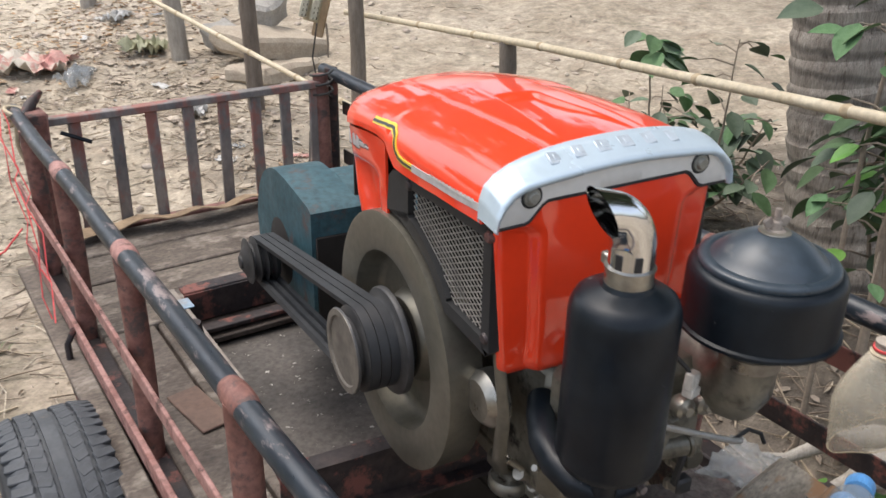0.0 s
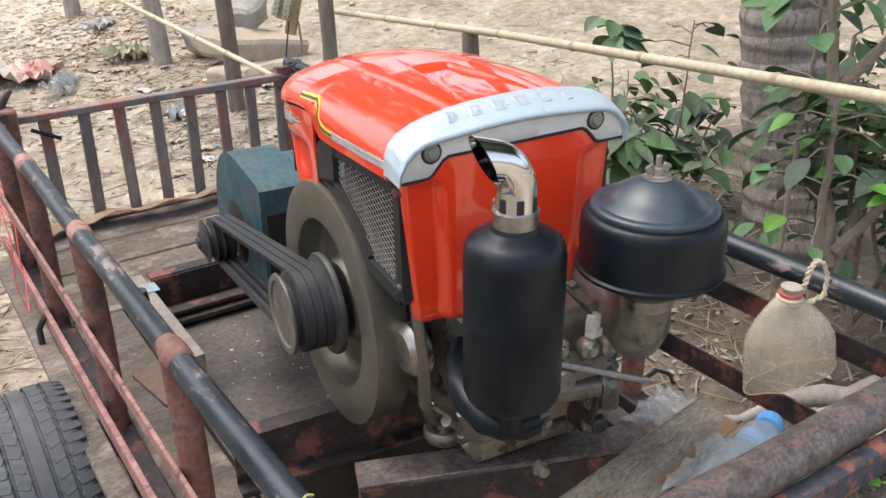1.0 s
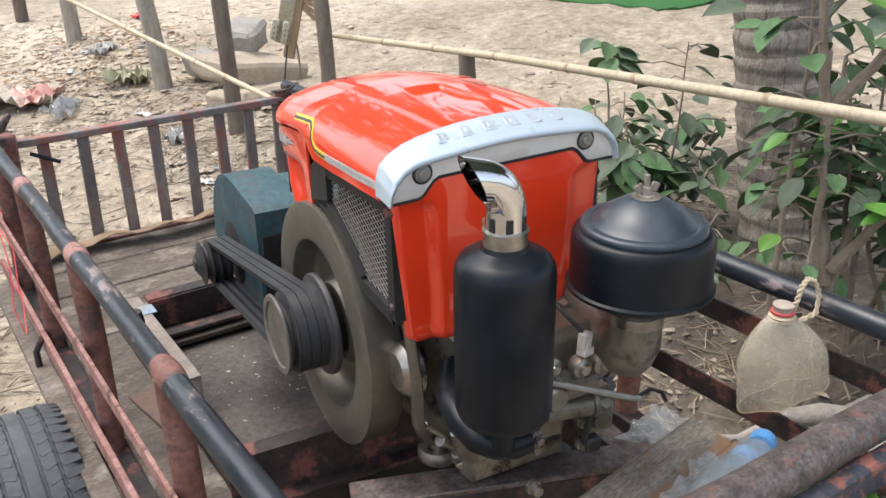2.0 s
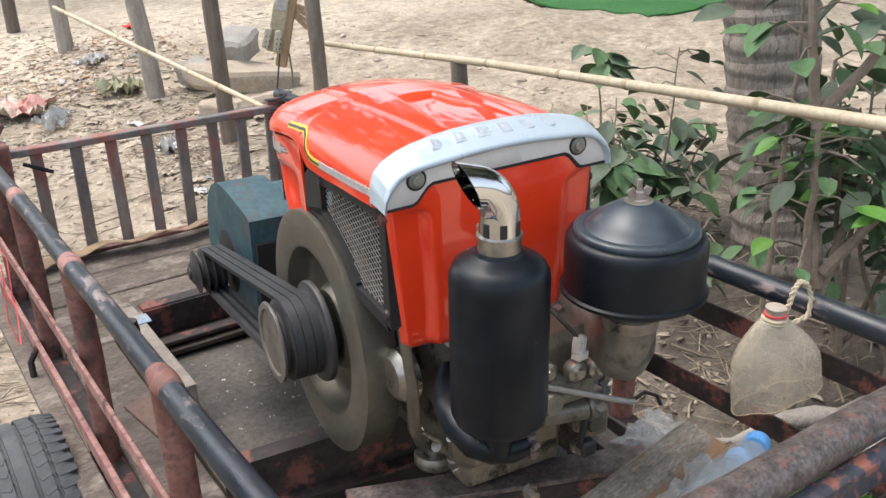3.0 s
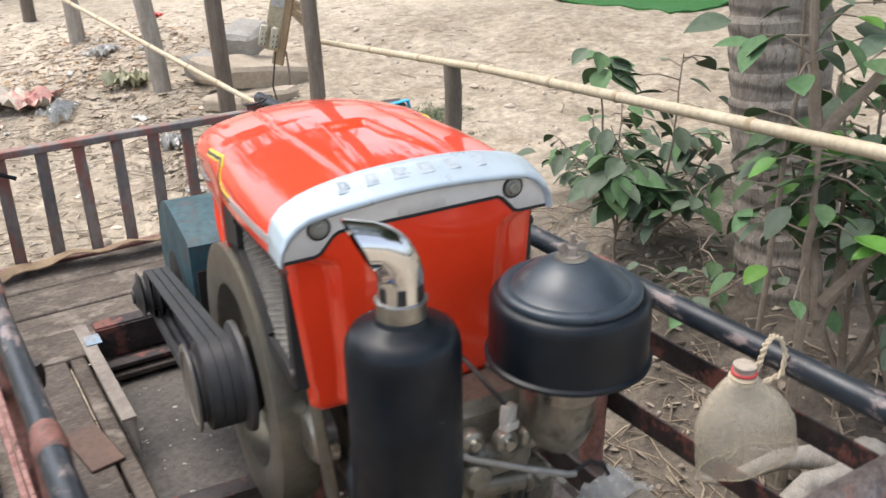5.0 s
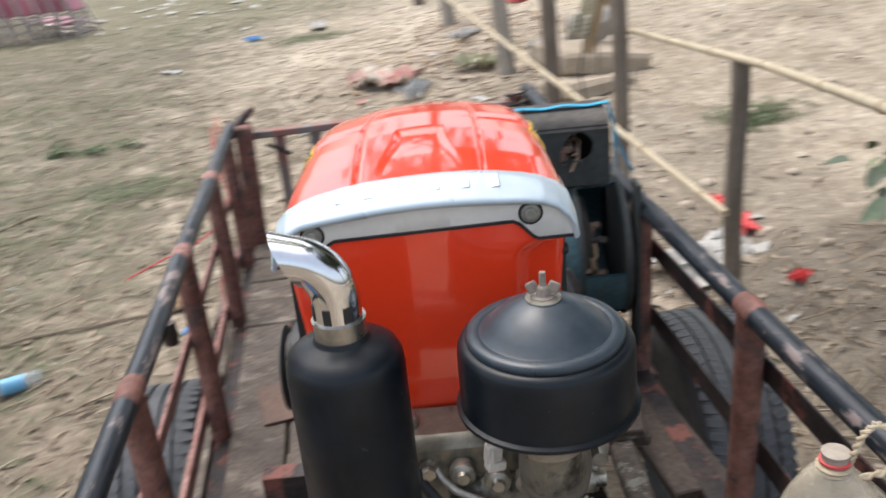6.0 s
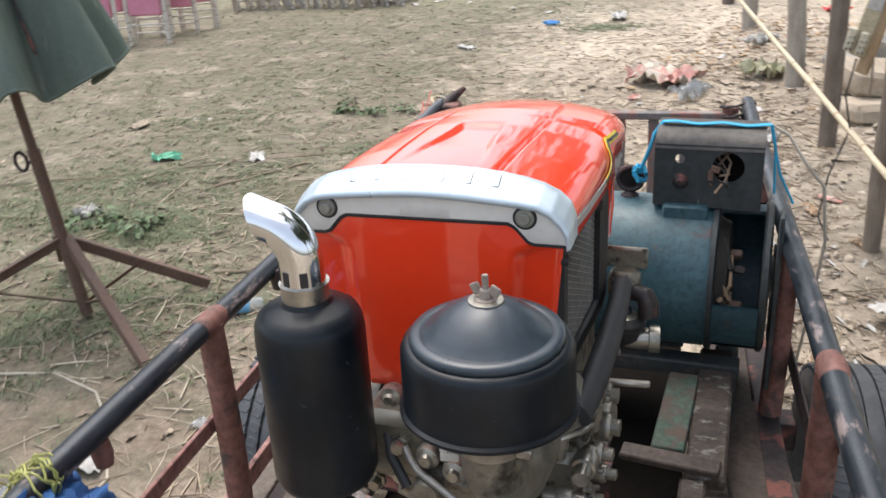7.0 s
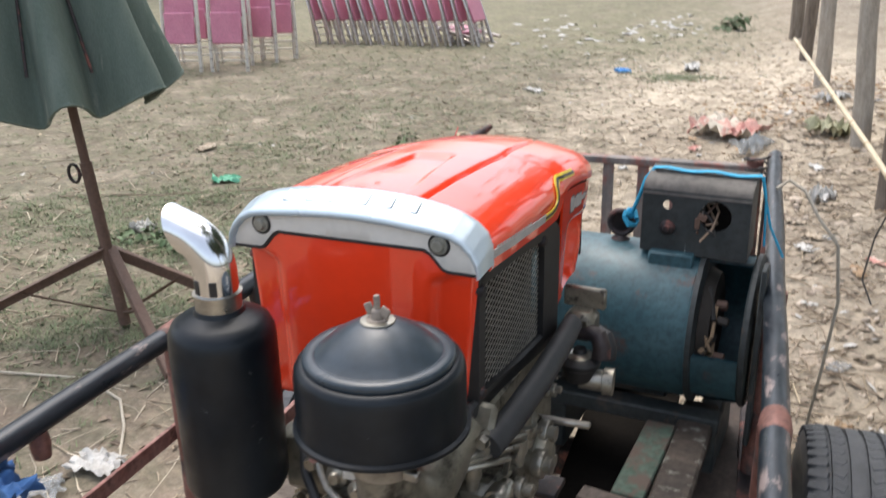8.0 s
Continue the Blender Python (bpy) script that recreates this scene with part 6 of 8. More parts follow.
for k in range(9):
    a0, tilt_ = rk.uniform(0, 6.3), rk.uniform(-0.5, 0.5)
    turns, rr = rk.uniform(3.5, 6.5), rk.uniform(0.020, 0.027)
    oy = rk.uniform(-0.03, 0.03)
    part("coil", Shape().tube([(rr * math.cos(a0 + turns * i / 13), oy + 0.03 * tilt_ * math.sin(a0 + turns * i / 9) + rk.uniform(-0.004, 0.004), rr * math.sin(a0 + turns * i / 13) + rk.uniform(-0.002, 0.004)) for i in range(14)], 0.0017, 5), STRING, knot2)
for k in range(5):
    a0 = rk.uniform(2.2, 4.2)
    part("loose_end", Shape().tube([(0.022 * math.cos(a0), 0, 0.01), (0.045 * math.cos(a0), rk.uniform(-0.03, 0.03), rk.uniform(0.0, 0.03)), (0.075 * math.cos(a0), rk.uniform(-0.05, 0.05), rk.uniform(-0.03, 0.02)), (0.09 * math.cos(a0), rk.uniform(-0.06, 0.06), -0.05)], 0.0015, 5), STRING, knot2)
solid("blue_rag", crumple(0.075, 0.15, 0.018, 3.0, 18), material("blue_cloth", (0.03, 0.10, 0.28), (0.05, 0.15, 0.36), (0.85, 0.95)), "crumpled blue rag over the side rail", "rag", (0.350, 0.548, 1.038), (-30, 25, 4), "", "", 60)

# ---- fence ----


def post(base, height, r, mat, lean, label, seed):
    s = Shape()
    pts, rad = [], []
    for i in range(11):
        q = i / 10
        pts.append((0.012 * noise.noise((q * 3, seed, 0)) + lean[0] * q, 0.012 * noise.noise((q * 3, 0, seed)) + lean[1] * q, -0.06 + (height + 0.06) * q))
        rad.append(r * (1.06 - 0.12 * q + 0.06 * noise.noise((q * 5, seed, 4))))
    s.tube(pts, rad, 12)
    s.v = [(x * (1 + 0.08 * noise.noise((x * 40, y * 40, seed))), y * (1 + 0.08 * noise.noise((x * 40, seed, z * 3))), z) for x, y, z in s.v]
    solid("fence_post", s, mat, label, "post", base, (0, 0, 0), "fence posts", "", 50)


POSTS = [((2.004, 2.667), 0.93, 0.034, POSTWOOD, (0.0, 0.0), "short weathered dark wooden fence stump", 1.0),
         ((1.92, 3.66), 1.45, 0.036, POSTWOOD, (-0.02, 0.02), "weathered brown wooden fence post", 2.0),
         ((1.92, 4.98), 1.60, 0.046, POSTWOOD, (-0.01, 0.06), "thick weathered brown fence post", 3.0),
         ((1.90, 6.30), 1.62, 0.060, PALEPOST, (-0.10, 0.10), "pale grey leaning fence post", 4.0),
         ((1.72, 8.15), 1.70, 0.062, PALEPOST, (-0.04, 0.0), "weathered pale grey fence post", 5.0),
         ((1.66, 10.2), 1.70, 0.062, POSTWOOD, (0.02, 0.0), "weathered brown wooden fence post", 6.0),
         ((1.60, 12.4), 1.70, 0.08, POSTWOOD, (0.0, 0.0), "weathered brown wooden fence post", 7.0)]
for (x, y), h, r, mt, lean, lab, sd in POSTS:
    post((x, y, level(x, y)), h, r, mt, lean, lab, sd)


def bamboo(points, r0, r1, label):
    pts = [Vector(p) for p in points]
    line = []
    for a, b in zip(pts, pts[1:]):
        line += [a.lerp(b, i / 8) for i in range(8)]
    line.append(pts[-1])
    n = len(line)
    b = thing("bamboo_pole", label, "bamboo", tuple(line[0]))
    part("culm", Shape().tube(line, [r0 + (r1 - r0) * i / (n - 1) for i in range(n)], 14), BAMBOO, b)
    total = sum((q - p).length for p, q in zip(line, line[1:]))
    at, want = 0.0, 0.17
    for i, (p, q) in enumerate(zip(line, line[1:])):
        ln = (q - p).length
        while want < at + ln:
            c = p.lerp(q, (want - at) / ln)
            way = (q - p).normalized()
            r = r0 + (r1 - r0) * i / (n - 1)
            part("node", Shape().tube([c - way * 0.011, c - way * 0.005, c, c + way * 0.005, c + way * 0.011], [r * 1.01, r * 1.14, r * 1.22, r * 1.14, r * 1.01], 14), BAMBOO_NODE, b)
            want += 0.42 + 0.08 * math.sin(want * 9)
        at += ln


bamboo([(1.985, 3.92, 0.905), (1.985, 2.46, 1.034), (1.81, 1.2, 1.168), (1.705, 0.45, 1.245)], 0.0125, 0.0155, "long straw-coloured bamboo rail on the fence")
bamboo([(1.965, 2.64, 0.47), (1.74, 4.6, 0.605), (1.43, 6.85, 0.80)], 0.014, 0.014, "slanting straw-coloured bamboo pole between fence posts")
sb = thing("socket_board", "split wooden batten carrying two yellowed power sockets", "power socket", (1.88, 3.93, 0.82))
part("batten", Shape().box((1.888, 3.925, 1.00), (0.055, 0.025, 0.42), 0.005, (0, 14, -35)), ROUGHWOOD, sb, "split raw wooden batten")
part("backing", Shape().box((1.845, 3.945, 0.985), (0.075, 0.018, 0.24), 0.004, (0, 14, -35)), material("printed_tin", (0.5, 0.44, 0.3), (0.42, 0.36, 0.24), (0.6, 0.8)), sb)
for dx, dz in ((-0.012, -0.06), (-0.055, -0.045)):
    so = part("socket", Shape().box((1.845 + dx, 3.925 - dx * 0.6, 0.985 + dz), (0.036, 0.022, 0.10), 0.005, (0, 14, -35)), SOCKET, sb, "yellowed four-way socket")
    slots = Shape()
    for i in range(4):
        for e in (-0.007, 0.007):
            slots.box((1.845 + dx + e - 0.006 + i * 0.006 - 0.004, 3.912 - dx * 0.6 - e * 0.6, 0.948 + dz + i * 0.024), (0.003, 0.008, 0.010), 0.0005, (0, 14, -35))
    part("slots", slots, HOLE, so)
part("paper_label", Shape().box((1.865, 3.918, 1.10), (0.06, 0.004, 0.07), 0.001, (0, 14, -35)), WHITEPLASTIC, sb, "torn printed paper label")
for dx, dz, ln, a in ((0.0, 0.0, 0.11, 28), (-0.005, -0.025, 0.10, 36), (0.004, 0.022, 0.12, 20), (-0.010, -0.045, 0.08, 46)):
    part("splinter", Shape().box((1.955 + dx, 3.88 - dx, 1.05 + dz), (ln, 0.012, 0.019), 0.003, (0, a, -35)), ROUGHWOOD, sb)
part("stick", Shape().tube([(1.88, 3.92, 0.86), (1.885, 3.915, 0.76), (1.88, 3.91, 0.70)], 0.005, 6), STEM, sb)

# ---- tree and shrubs ----
PX, PY = 2.72, 1.64
palm = thing("coconut_palm", "grey ringed coconut palm trunk beside the fence", "tree", (PX, PY, level(PX, PY)))
pz = level(PX, PY)
prof_pts, prof_r = [], []
for i in range(300):
    q = i / 299
    z = pz - 0.12 + 6.3 * q
    ring = 0.009 * ((i % 4) / 3 - 0.5)
    s_ = 1 - math.exp(-max(0.0, z - pz) / 1.2)
    prof_pts.append((PX - 0.165 * s_ + 0.35 * q ** 3, PY + 0.226 * s_ + 0.02 * math.sin(q * 4), z))
    prof_r.append(0.158 + 0.042 * math.exp(-max(0.0, z - pz) / 0.16) - 0.04 * q + ring + 0.004 * noise.noise((q * 90, 1, 1)))
part("trunk", Shape().tube(prof_pts, prof_r, 36), BARK, palm, "grey ringed cracked bark", 30)
top = Vector(prof_pts[-1])
random.seed(21)
for k in range(15):
    a = k * 2.4 + random.uniform(-0.2, 0.2)
    rise = random.uniform(0.1, 0.75)
    out = Vector((math.cos(a), math.sin(a), 0))
    ln = random.uniform(2.0, 2.6)
    s = Shape()
    spine = []
    for i in range(15):
        q = i / 14
        spine.append(top + out * ln * q + Vector((0, 0, rise * 2.2 * q - 2.3 * q * q * (1.15 - rise * 0.5))))
    s.tube(spine, [0.03 * (1 - 0.85 * i / 14) for i in range(15)], 6)
    side = out.cross(Vector((0, 0, 1)))
    for i in range(2, 15):
        for e in (-1, 1):
            for h in (0.0, 0.5):
                p = spine[i - 1].lerp(spine[i], h)
                l2 = 0.62 * math.sin(min(1, i / 14 + 0.1) * 2.6) + 0.12
                tip = p + side * e * l2 * 0.75 + out * l2 * 0.45 - Vector((0, 0, l2 * 0.45))
                w = out * 0.022
                mid = p.lerp(tip, 0.5) + Vector((0, 0, 0.04))
                s.add([p - w, p + w, mid + w * 1.2, tip, mid - w * 1.2], [(0, 1, 2, 4), (4, 2, 3)])
    part("frond", s, LEAF, palm)

leaf_meshes = {}


def leaf_mesh(mat, kind):
    if (mat.name, kind) not in leaf_meshes:
        s = Shape()
        rows = []
        n = 7
        for i in range(n + 1):
            q = i / n
            w = 0.5 * 0.62 * math.sin(math.pi * min(1, q ** 0.85)) ** 0.9 + 0.004
            bend = -0.16 * q * q * (1.4 if kind else 1.0)
            rows.append([(q, -w, bend + 0.22 * w), (q, -w * 0.5, bend + 0.06 * w), (q, 0, bend - 0.02), (q, w * 0.5, bend + 0.06 * w), (q, w, bend + 0.22 * w)])
        s.sheet(rows)
        ob = part("leaf_pattern", s, mat, None, "", 180)
        leaf_meshes[mat.name, kind] = ob.data
        bpy.data.objects.remove(ob)
    return leaf_meshes[mat.name, kind]


def shrub(name, base, stems, label, mats, leaf, per, seed, spread=0.12, bare=0.35, radius=0.012):
    """stems: lists of points from the base up; per: leaves a stem."""
    rnd = random.Random(seed)
    x, y = base
    z = level(x, y)
    sh = thing(name, label, "shrub", (x, y, z))
    inv = Matrix.Translation((-x, -y, -z))
    for st in stems:
        pts = [Vector((x, y, z)) + Vector(p) for p in st]
        fine_ = []
        for a, b in zip(pts, pts[1:]):
            fine_ += [a.lerp(b, i / 5) + Vector((rnd.uniform(-1, 1), rnd.uniform(-1, 1), 0)) * 0.004 for i in range(5)]
        fine_.append(pts[-1])
        n = len(fine_)
        part("stem", Shape().tube(fine_, [radius * (1.1 - 0.75 * i / (n - 1)) for i in range(n)], 8), STEM, sh)
        for i in range(per):
            q = bare + (1 - bare) * (i + rnd.random()) / per
            k = min(n - 2, int(q * (n - 1)))
            p = fine_[k].lerp(fine_[k + 1], q * (n - 1) - k)
            a = rnd.uniform(0, 2 * math.pi)
            reach = spread * rnd.uniform(0.15, 1.0)
            at = p + Vector((math.cos(a) * reach, math.sin(a) * reach, rnd.uniform(-0.4, 0.5) * reach))
            if reach > 0.05 and rnd.random() < 0.5:
                part("twig", Shape().tube([p, p.lerp(at, 0.6) + Vector((0, 0, 0.012)), at], [0.0035, 0.0028, 0.002], 5), STEM, sh)
            ln = leaf * rnd.uniform(0.65, 1.2)
            mat = rnd.choice(mats)
            ob = new("leaf", leaf_mesh(mat, rnd.randrange(2)))
            ob.parent = sh
            ob.matrix_local = inv @ Matrix.Translation(at) @ Euler((rnd.uniform(-0.5, 0.5), rnd.uniform(-0.1, 0.75), a + rnd.uniform(-0.7, 0.7))).to_matrix().to_4x4() @ Matrix.Diagonal((ln, ln, ln, 1))
    return sh


shrub("leafy_shrub", (2.08, 1.12), [[(0, 0.01, -0.05), (-0.02, 0.02, 0.5), (-0.03, 0.03, 0.85), (-0.03, 0.04, 1.0)], [(-0.03, 0.04, 0.98), (0.06, -0.02, 1.12), (0.16, -0.10, 1.35), (0.28, -0.2, 1.7)], [(-0.03, 0.04, 0.95), (-0.04, 0.09, 1.2), (-0.04, 0.13, 1.7)],
      [(0.02, 0, 0.45), (0.14, 0.02, 0.70), (0.22, 0.0, 0.92)], [(0.02, 0, 0.55), (0.12, -0.12, 0.78), (0.22, -0.24, 1.02)], [(0.02, 0.0, 0.5), (0.10, 0.12, 0.8), (0.16, 0.14, 1.08)]],
      "leafy green shrub with bright young leaves behind the rail", [LEAF, LEAF, LEAF, LEAF, LEAF, DUSTYLEAF, DUSTYLEAF, YOUNG], 0.096, 34, 1, 0.19, 0.40, 0.015)
shrub("leafy_shrub", (2.34, 1.02), [[(0, 0, -0.05), (0.02, 0.0, 0.35), (0.04, 0.02, 0.8)], [(0, 0, 0.1), (0.10, -0.12, 0.42), (0.18, -0.2, 0.85)], [(0, 0, 0.1), (0.0, 0.14, 0.4), (0.02, 0.22, 0.8)], [(0, 0, 0.1), (-0.06, -0.14, 0.30), (-0.06, -0.24, 0.55)], [(0, 0, 0.1), (0.14, 0.05, 0.5), (0.22, 0.06, 1.0)]],
      "dense dark green bush behind the rail", [LEAF, LEAF, DUSTYLEAF], 0.098, 26, 4, 0.18, 0.45, 0.009)
shrub("leafy_shrub", (2.30, 1.14), [[(0, 0, -0.05), (0.0, 0.03, 0.4), (0.02, 0.05, 0.9)], [(0, 0, 0.1), (-0.08, 0.02, 0.45), (-0.12, 0.06, 0.95)], [(0, 0, 0.1), (0.12, -0.06, 0.5), (0.20, -0.10, 1.05)], [(0, 0, 0.1), (0.02, -0.14, 0.4), (0.0, -0.26, 0.75)], [(0, 0, 0.1), (-0.04, 0.12, 0.35), (-0.06, 0.22, 0.7)]],
      "bushy mid-green shrub behind the rail", [LEAF, LEAF, DUSTYLEAF, LEAF, LEAF, DUSTYLEAF, LEAF], 0.096, 22, 14, 0.16, 0.55, 0.010)
shrub("sapling", (2.62, 2.50), [[(0, 0, -0.05), (0.0, 0.01, 0.32), (-0.02, 0.02, 0.54), (-0.03, 0.03, 0.70)]],
      "thin sapling with a tuft of broad leaves", [LEAF, DUSTYLEAF, LEAF], 0.125, 15, 2, 0.07, 0.80, 0.006)
shrub("sapling", (2.42, 2.20), [[(0, 0, -0.05), (0.0, 0.0, 0.24), (0.0, 0.01, 0.44)], [(0, 0, 0.12), (0.05, -0.05, 0.28), (0.08, -0.08, 0.36)], [(0, 0, 0.12), (-0.06, -0.02, 0.30), (-0.09, -0.03, 0.38)]],
      "low sapling with large drooping leaves", [LEAF, DUSTYLEAF, LEAF, DUSTYLEAF], 0.135, 13, 21, 0.08, 0.55, 0.006)
shrub("leafy_shrub", (2.58, 2.16), [[(0, 0, -0.05), (0.03, -0.02, 0.4), (0.05, -0.02, 0.72)], [(0, 0, 0.1), (-0.10, 0.06, 0.30), (-0.14, 0.12, 0.46)], [(0, 0, 0.1), (0.10, -0.08, 0.28), (0.16, -0.12, 0.44)], [(0, 0, 0.05), (0.0, 0.14, 0.2), (0.04, 0.26, 0.34)], [(0, 0, 0.05), (-0.05, -0.16, 0.2), (-0.02, -0.28, 0.36)]],
      "dusty dark green bush below the palm", [DUSTYLEAF, DUSTYLEAF, LEAF], 0.105, 24, 3, 0.14, 0.22, 0.006)
shrub("leafy_shrub", (2.90, 2.72), [[(0, 0, -0.05), (0.02, 0.02, 0.2), (0.05, 0.05, 0.42)], [(0, 0, 0.03), (-0.14, 0.05, 0.16), (-0.24, 0.10, 0.28)], [(0, 0, 0.03), (0.10, -0.10, 0.16), (0.20, -0.16, 0.30)], [(0, 0, 0.03), (-0.05, -0.16, 0.14), (-0.06, -0.28, 0.24)]],
      "low dusty undergrowth beside the palm trunk", [DUSTYLEAF, DUSTYLEAF, LEAF], 0.095, 26, 22, 0.15, 0.15, 0.006)
shrub("leafy_shrub", (3.05, 3.02), [[(0, 0, -0.05), (0.02, 0.02, 0.16), (0.0, 0.05, 0.34)], [(0, 0, 0.03), (-0.12, 0.02, 0.12), (-0.20, 0.04, 0.20)], [(0, 0, 0.03), (0.14, 0.02, 0.12), (0.24, 0.04, 0.22)]],
      "low dusty undergrowth on the bank", [DUSTYLEAF, DUSTYLEAF, LEAF], 0.085, 20, 23, 0.14, 0.15, 0.005)
shrub("leafy_shrub", (2.40, 1.74), [[(0, 0, -0.05), (0.02, 0.02, 0.12), (0.0, 0.05, 0.26)], [(0, 0, 0.03), (-0.10, 0.02, 0.10), (-0.16, 0.04, 0.16)], [(0, 0, 0.03), (0.12, -0.06, 0.12), (0.18, -0.12, 0.20)]],
      "low dusty undergrowth at the foot of the palm", [DUSTYLEAF, DUSTYLEAF, LEAF], 0.075, 14, 24, 0.12, 0.15, 0.005)
shrub("seedling", (1.80, 0.98), [[(0, 0, -0.03), (0.01, 0.0, 0.12), (0.02, 0.01, 0.22)], [(0, 0, 0.02), (0.06, -0.05, 0.12), (0.08, -0.08, 0.18)], [(0, 0, 0.02), (0.10, 0.02, 0.10), (0.16, 0.03, 0.14)]],
      "low bright green seedlings under the rail", [YOUNG, LEAF, YOUNG], 0.06, 9, 5, 0.06, 0.3, 0.003)
shrub("seedling", (1.95, 0.80), [[(0, 0, -0.03), (0.01, 0.0, 0.14), (0.02, 0.01, 0.28)], [(0, 0, 0.02), (-0.06, -0.05, 0.12), (-0.08, -0.10, 0.22)]],
      "low bright green seedlings under the rail", [YOUNG, LEAF], 0.06, 10, 6, 0.06, 0.3, 0.003)
shrub("bare_branch", (2.03, 1.24), [[(0, 0, -0.05), (0.01, 0.0, 0.6), (0.03, 0.01, 1.1), (0.01, 0.03, 1.75)]],
      "thin bare brown stem rising behind the rail", [LEAF], 0.09, 3, 7, 0.05, 0.7, 0.009)

WEED = material("dull_weed_leaves", (0.070, 0.120, 0.045), (0.115, 0.165, 0.075), (0.55, 0.7), scale=6, bump=0.05, depth=0.003, vary=0.3)
for wx, wy, wr, wn_, sd_ in ((-1.37, 6.14, 0.13, 16, 51), (-1.15, 6.10, 0.11, 13, 52), (-0.87, 6.25, 0.09, 12, 53), (-1.86, 3.80, 0.12, 15, 54), (-1.65, 3.75, 0.13, 16, 55), (-2.05, 3.70, 0.10, 12, 56), (0.62, 14.0, 0.30, 14, 57), (2.95, 4.5, 0.09, 10, 58)):
    rw = random.Random(sd_)
    shoots = []
    for k in range(5):
        a = rw.uniform(0, 6.3)
        shoots.append([(0, 0, -0.02), (math.cos(a) * wr * 0.5, math.sin(a) * wr * 0.5, wr * 0.35), (math.cos(a) * wr * 1.1, math.sin(a) * wr * 1.1, wr * rw.uniform(0.4, 0.75))])
    shrub("weed_clump", (wx, wy), shoots, "low green weed clump growing on the sand", [WEED], wr * 0.38, wn_, sd_, wr * 0.5, 0.1, 0.003)

random.seed(9)
root = Shape()
for k in range(5):
    a = random.uniform(2.4, 4.6)
    pts = [Vector((0, 0, 0.10))]
    for i in range(6):
        pts.append(pts[-1] + Vector((math.cos(a) * 0.07, math.sin(a) * 0.07, random.uniform(-0.045, 0.02))))
        a += random.uniform(-0.5, 0.5)
    root.tube(pts, [0.045, 0.04, 0.032, 0.027, 0.02, 0.014, 0.007], 9)
solid("driftwood_root", root, PALEPOST, "grey gnarled dead root on the bank", "root", (2.12, 0.93, level(2.12, 0.93) + 0.08), (0, 0, 0), "", "", 60)

# ---- litter on the ground ----


def scatter(name, count, area, make, mat, label, category, seed, dense_at=None, close=0.72):
    rnd = random.Random(seed)
    s = Shape()
    x0, x1, y0, y1 = area
    for _ in range(count):
        if dense_at and rnd.random() < close:
            cx, cy, sx, sy = rnd.choice(dense_at)
            x, y = rnd.gauss(cx, sx), rnd.gauss(cy, sy)
        else:
            x, y = rnd.uniform(x0, x1), rnd.uniform(y0, y1)
        make(s, x, y, level(x, y), rnd)
    return tagged(part(name, s, mat, None, "", 60), label, category, "", "stuff")


def one_leaf(s, x, y, z, rnd):
    ln, w = rnd.uniform(0.010, 0.036), rnd.uniform(0.005, 0.014)
    m = Matrix.Translation((x, y, z + 0.004)) @ Euler((rnd.uniform(-0.3, 0.3), rnd.uniform(-0.3, 0.3), rnd.uniform(0, 6.3))).to_matrix().to_4x4()
    c = rnd.uniform(0.002, 0.009)
    s.add([(-ln, 0, 0), (-ln * 0.3, w, c), (ln * 0.5, w * 0.8, c), (ln, 0, 0.3 * c), (ln * 0.5, -w * 0.8, c), (-ln * 0.3, -w, c), (0, 0, 0)], [(0, 6, 1), (1, 6, 2), (2, 6, 3), (3, 6, 4), (4, 6, 5), (5, 6, 0)], m)


def one_chip(s, x, y, z, rnd):
    w, d, h = rnd.uniform(0.03, 0.16), rnd.uniform(0.02, 0.07), rnd.uniform(0.01, 0.05)
    m = Matrix.Translation((x, y, z + 0.004)) @ Euler((0, 0, rnd.uniform(0, 6.3))).to_matrix().to_4x4()
    rows_ = [[(w * (i / 3 - 0.5), d * (j - 1), h * rnd.random() * (1.0 if j == 1 else 0.4)) for j in range(3)] for i in range(4)]
    s.add([p for r_ in rows_ for p in r_], [(3 * i + j, 3 * i + j + 1, 3 * i + j + 4, 3 * i + j + 3) for i in range(3) for j in range(2)], m)


def one_clod(s, x, y, z, rnd):
    r = rnd.uniform(0.012, 0.042)
    m = Matrix.Translation((x, y, z)) @ Euler((0, 0, rnd.uniform(0, 6.3))).to_matrix().to_4x4() @ Matrix.Diagonal((r, r * rnd.uniform(0.6, 1), r * rnd.uniform(0.35, 0.6), 1))
    v = [Vector((math.cos(a + k * 0.4) * q, math.sin(a + k * 0.4) * q, h)) * rnd.uniform(0.82, 1.12) for k, (q, h) in enumerate(((1.0, -0.1), (0.95, 0.35), (0.6, 0.8))) for a in np.linspace(0, 2 * math.pi, 8)[:7]] + [Vector((0, 0, 1.0))]
    f = [(7 * k + i, 7 * k + (i + 1) % 7, 7 * k + 7 + (i + 1) % 7, 7 * k + 7 + i) for k in range(2) for i in range(7)] + [(14 + i, 14 + (i + 1) % 7, 21) for i in range(7)]
    s.add(v, f, m)


def one_twig(s, x, y, z, rnd):
    ln, a = rnd.uniform(0.05, 0.28), rnd.uniform(0, 6.3)
    d = Vector((math.cos(a), math.sin(a), rnd.uniform(-0.06, 0.06)))
    p = Vector((x, y, z + 0.008))
    r = rnd.uniform(0.0012, 0.004)
    b = d.orthogonal() * ln * rnd.uniform(-0.1, 0.1)
    s.tube([p - d * ln / 2, p + b, p + d * ln / 2], [r, r, r * 0.6], 4)


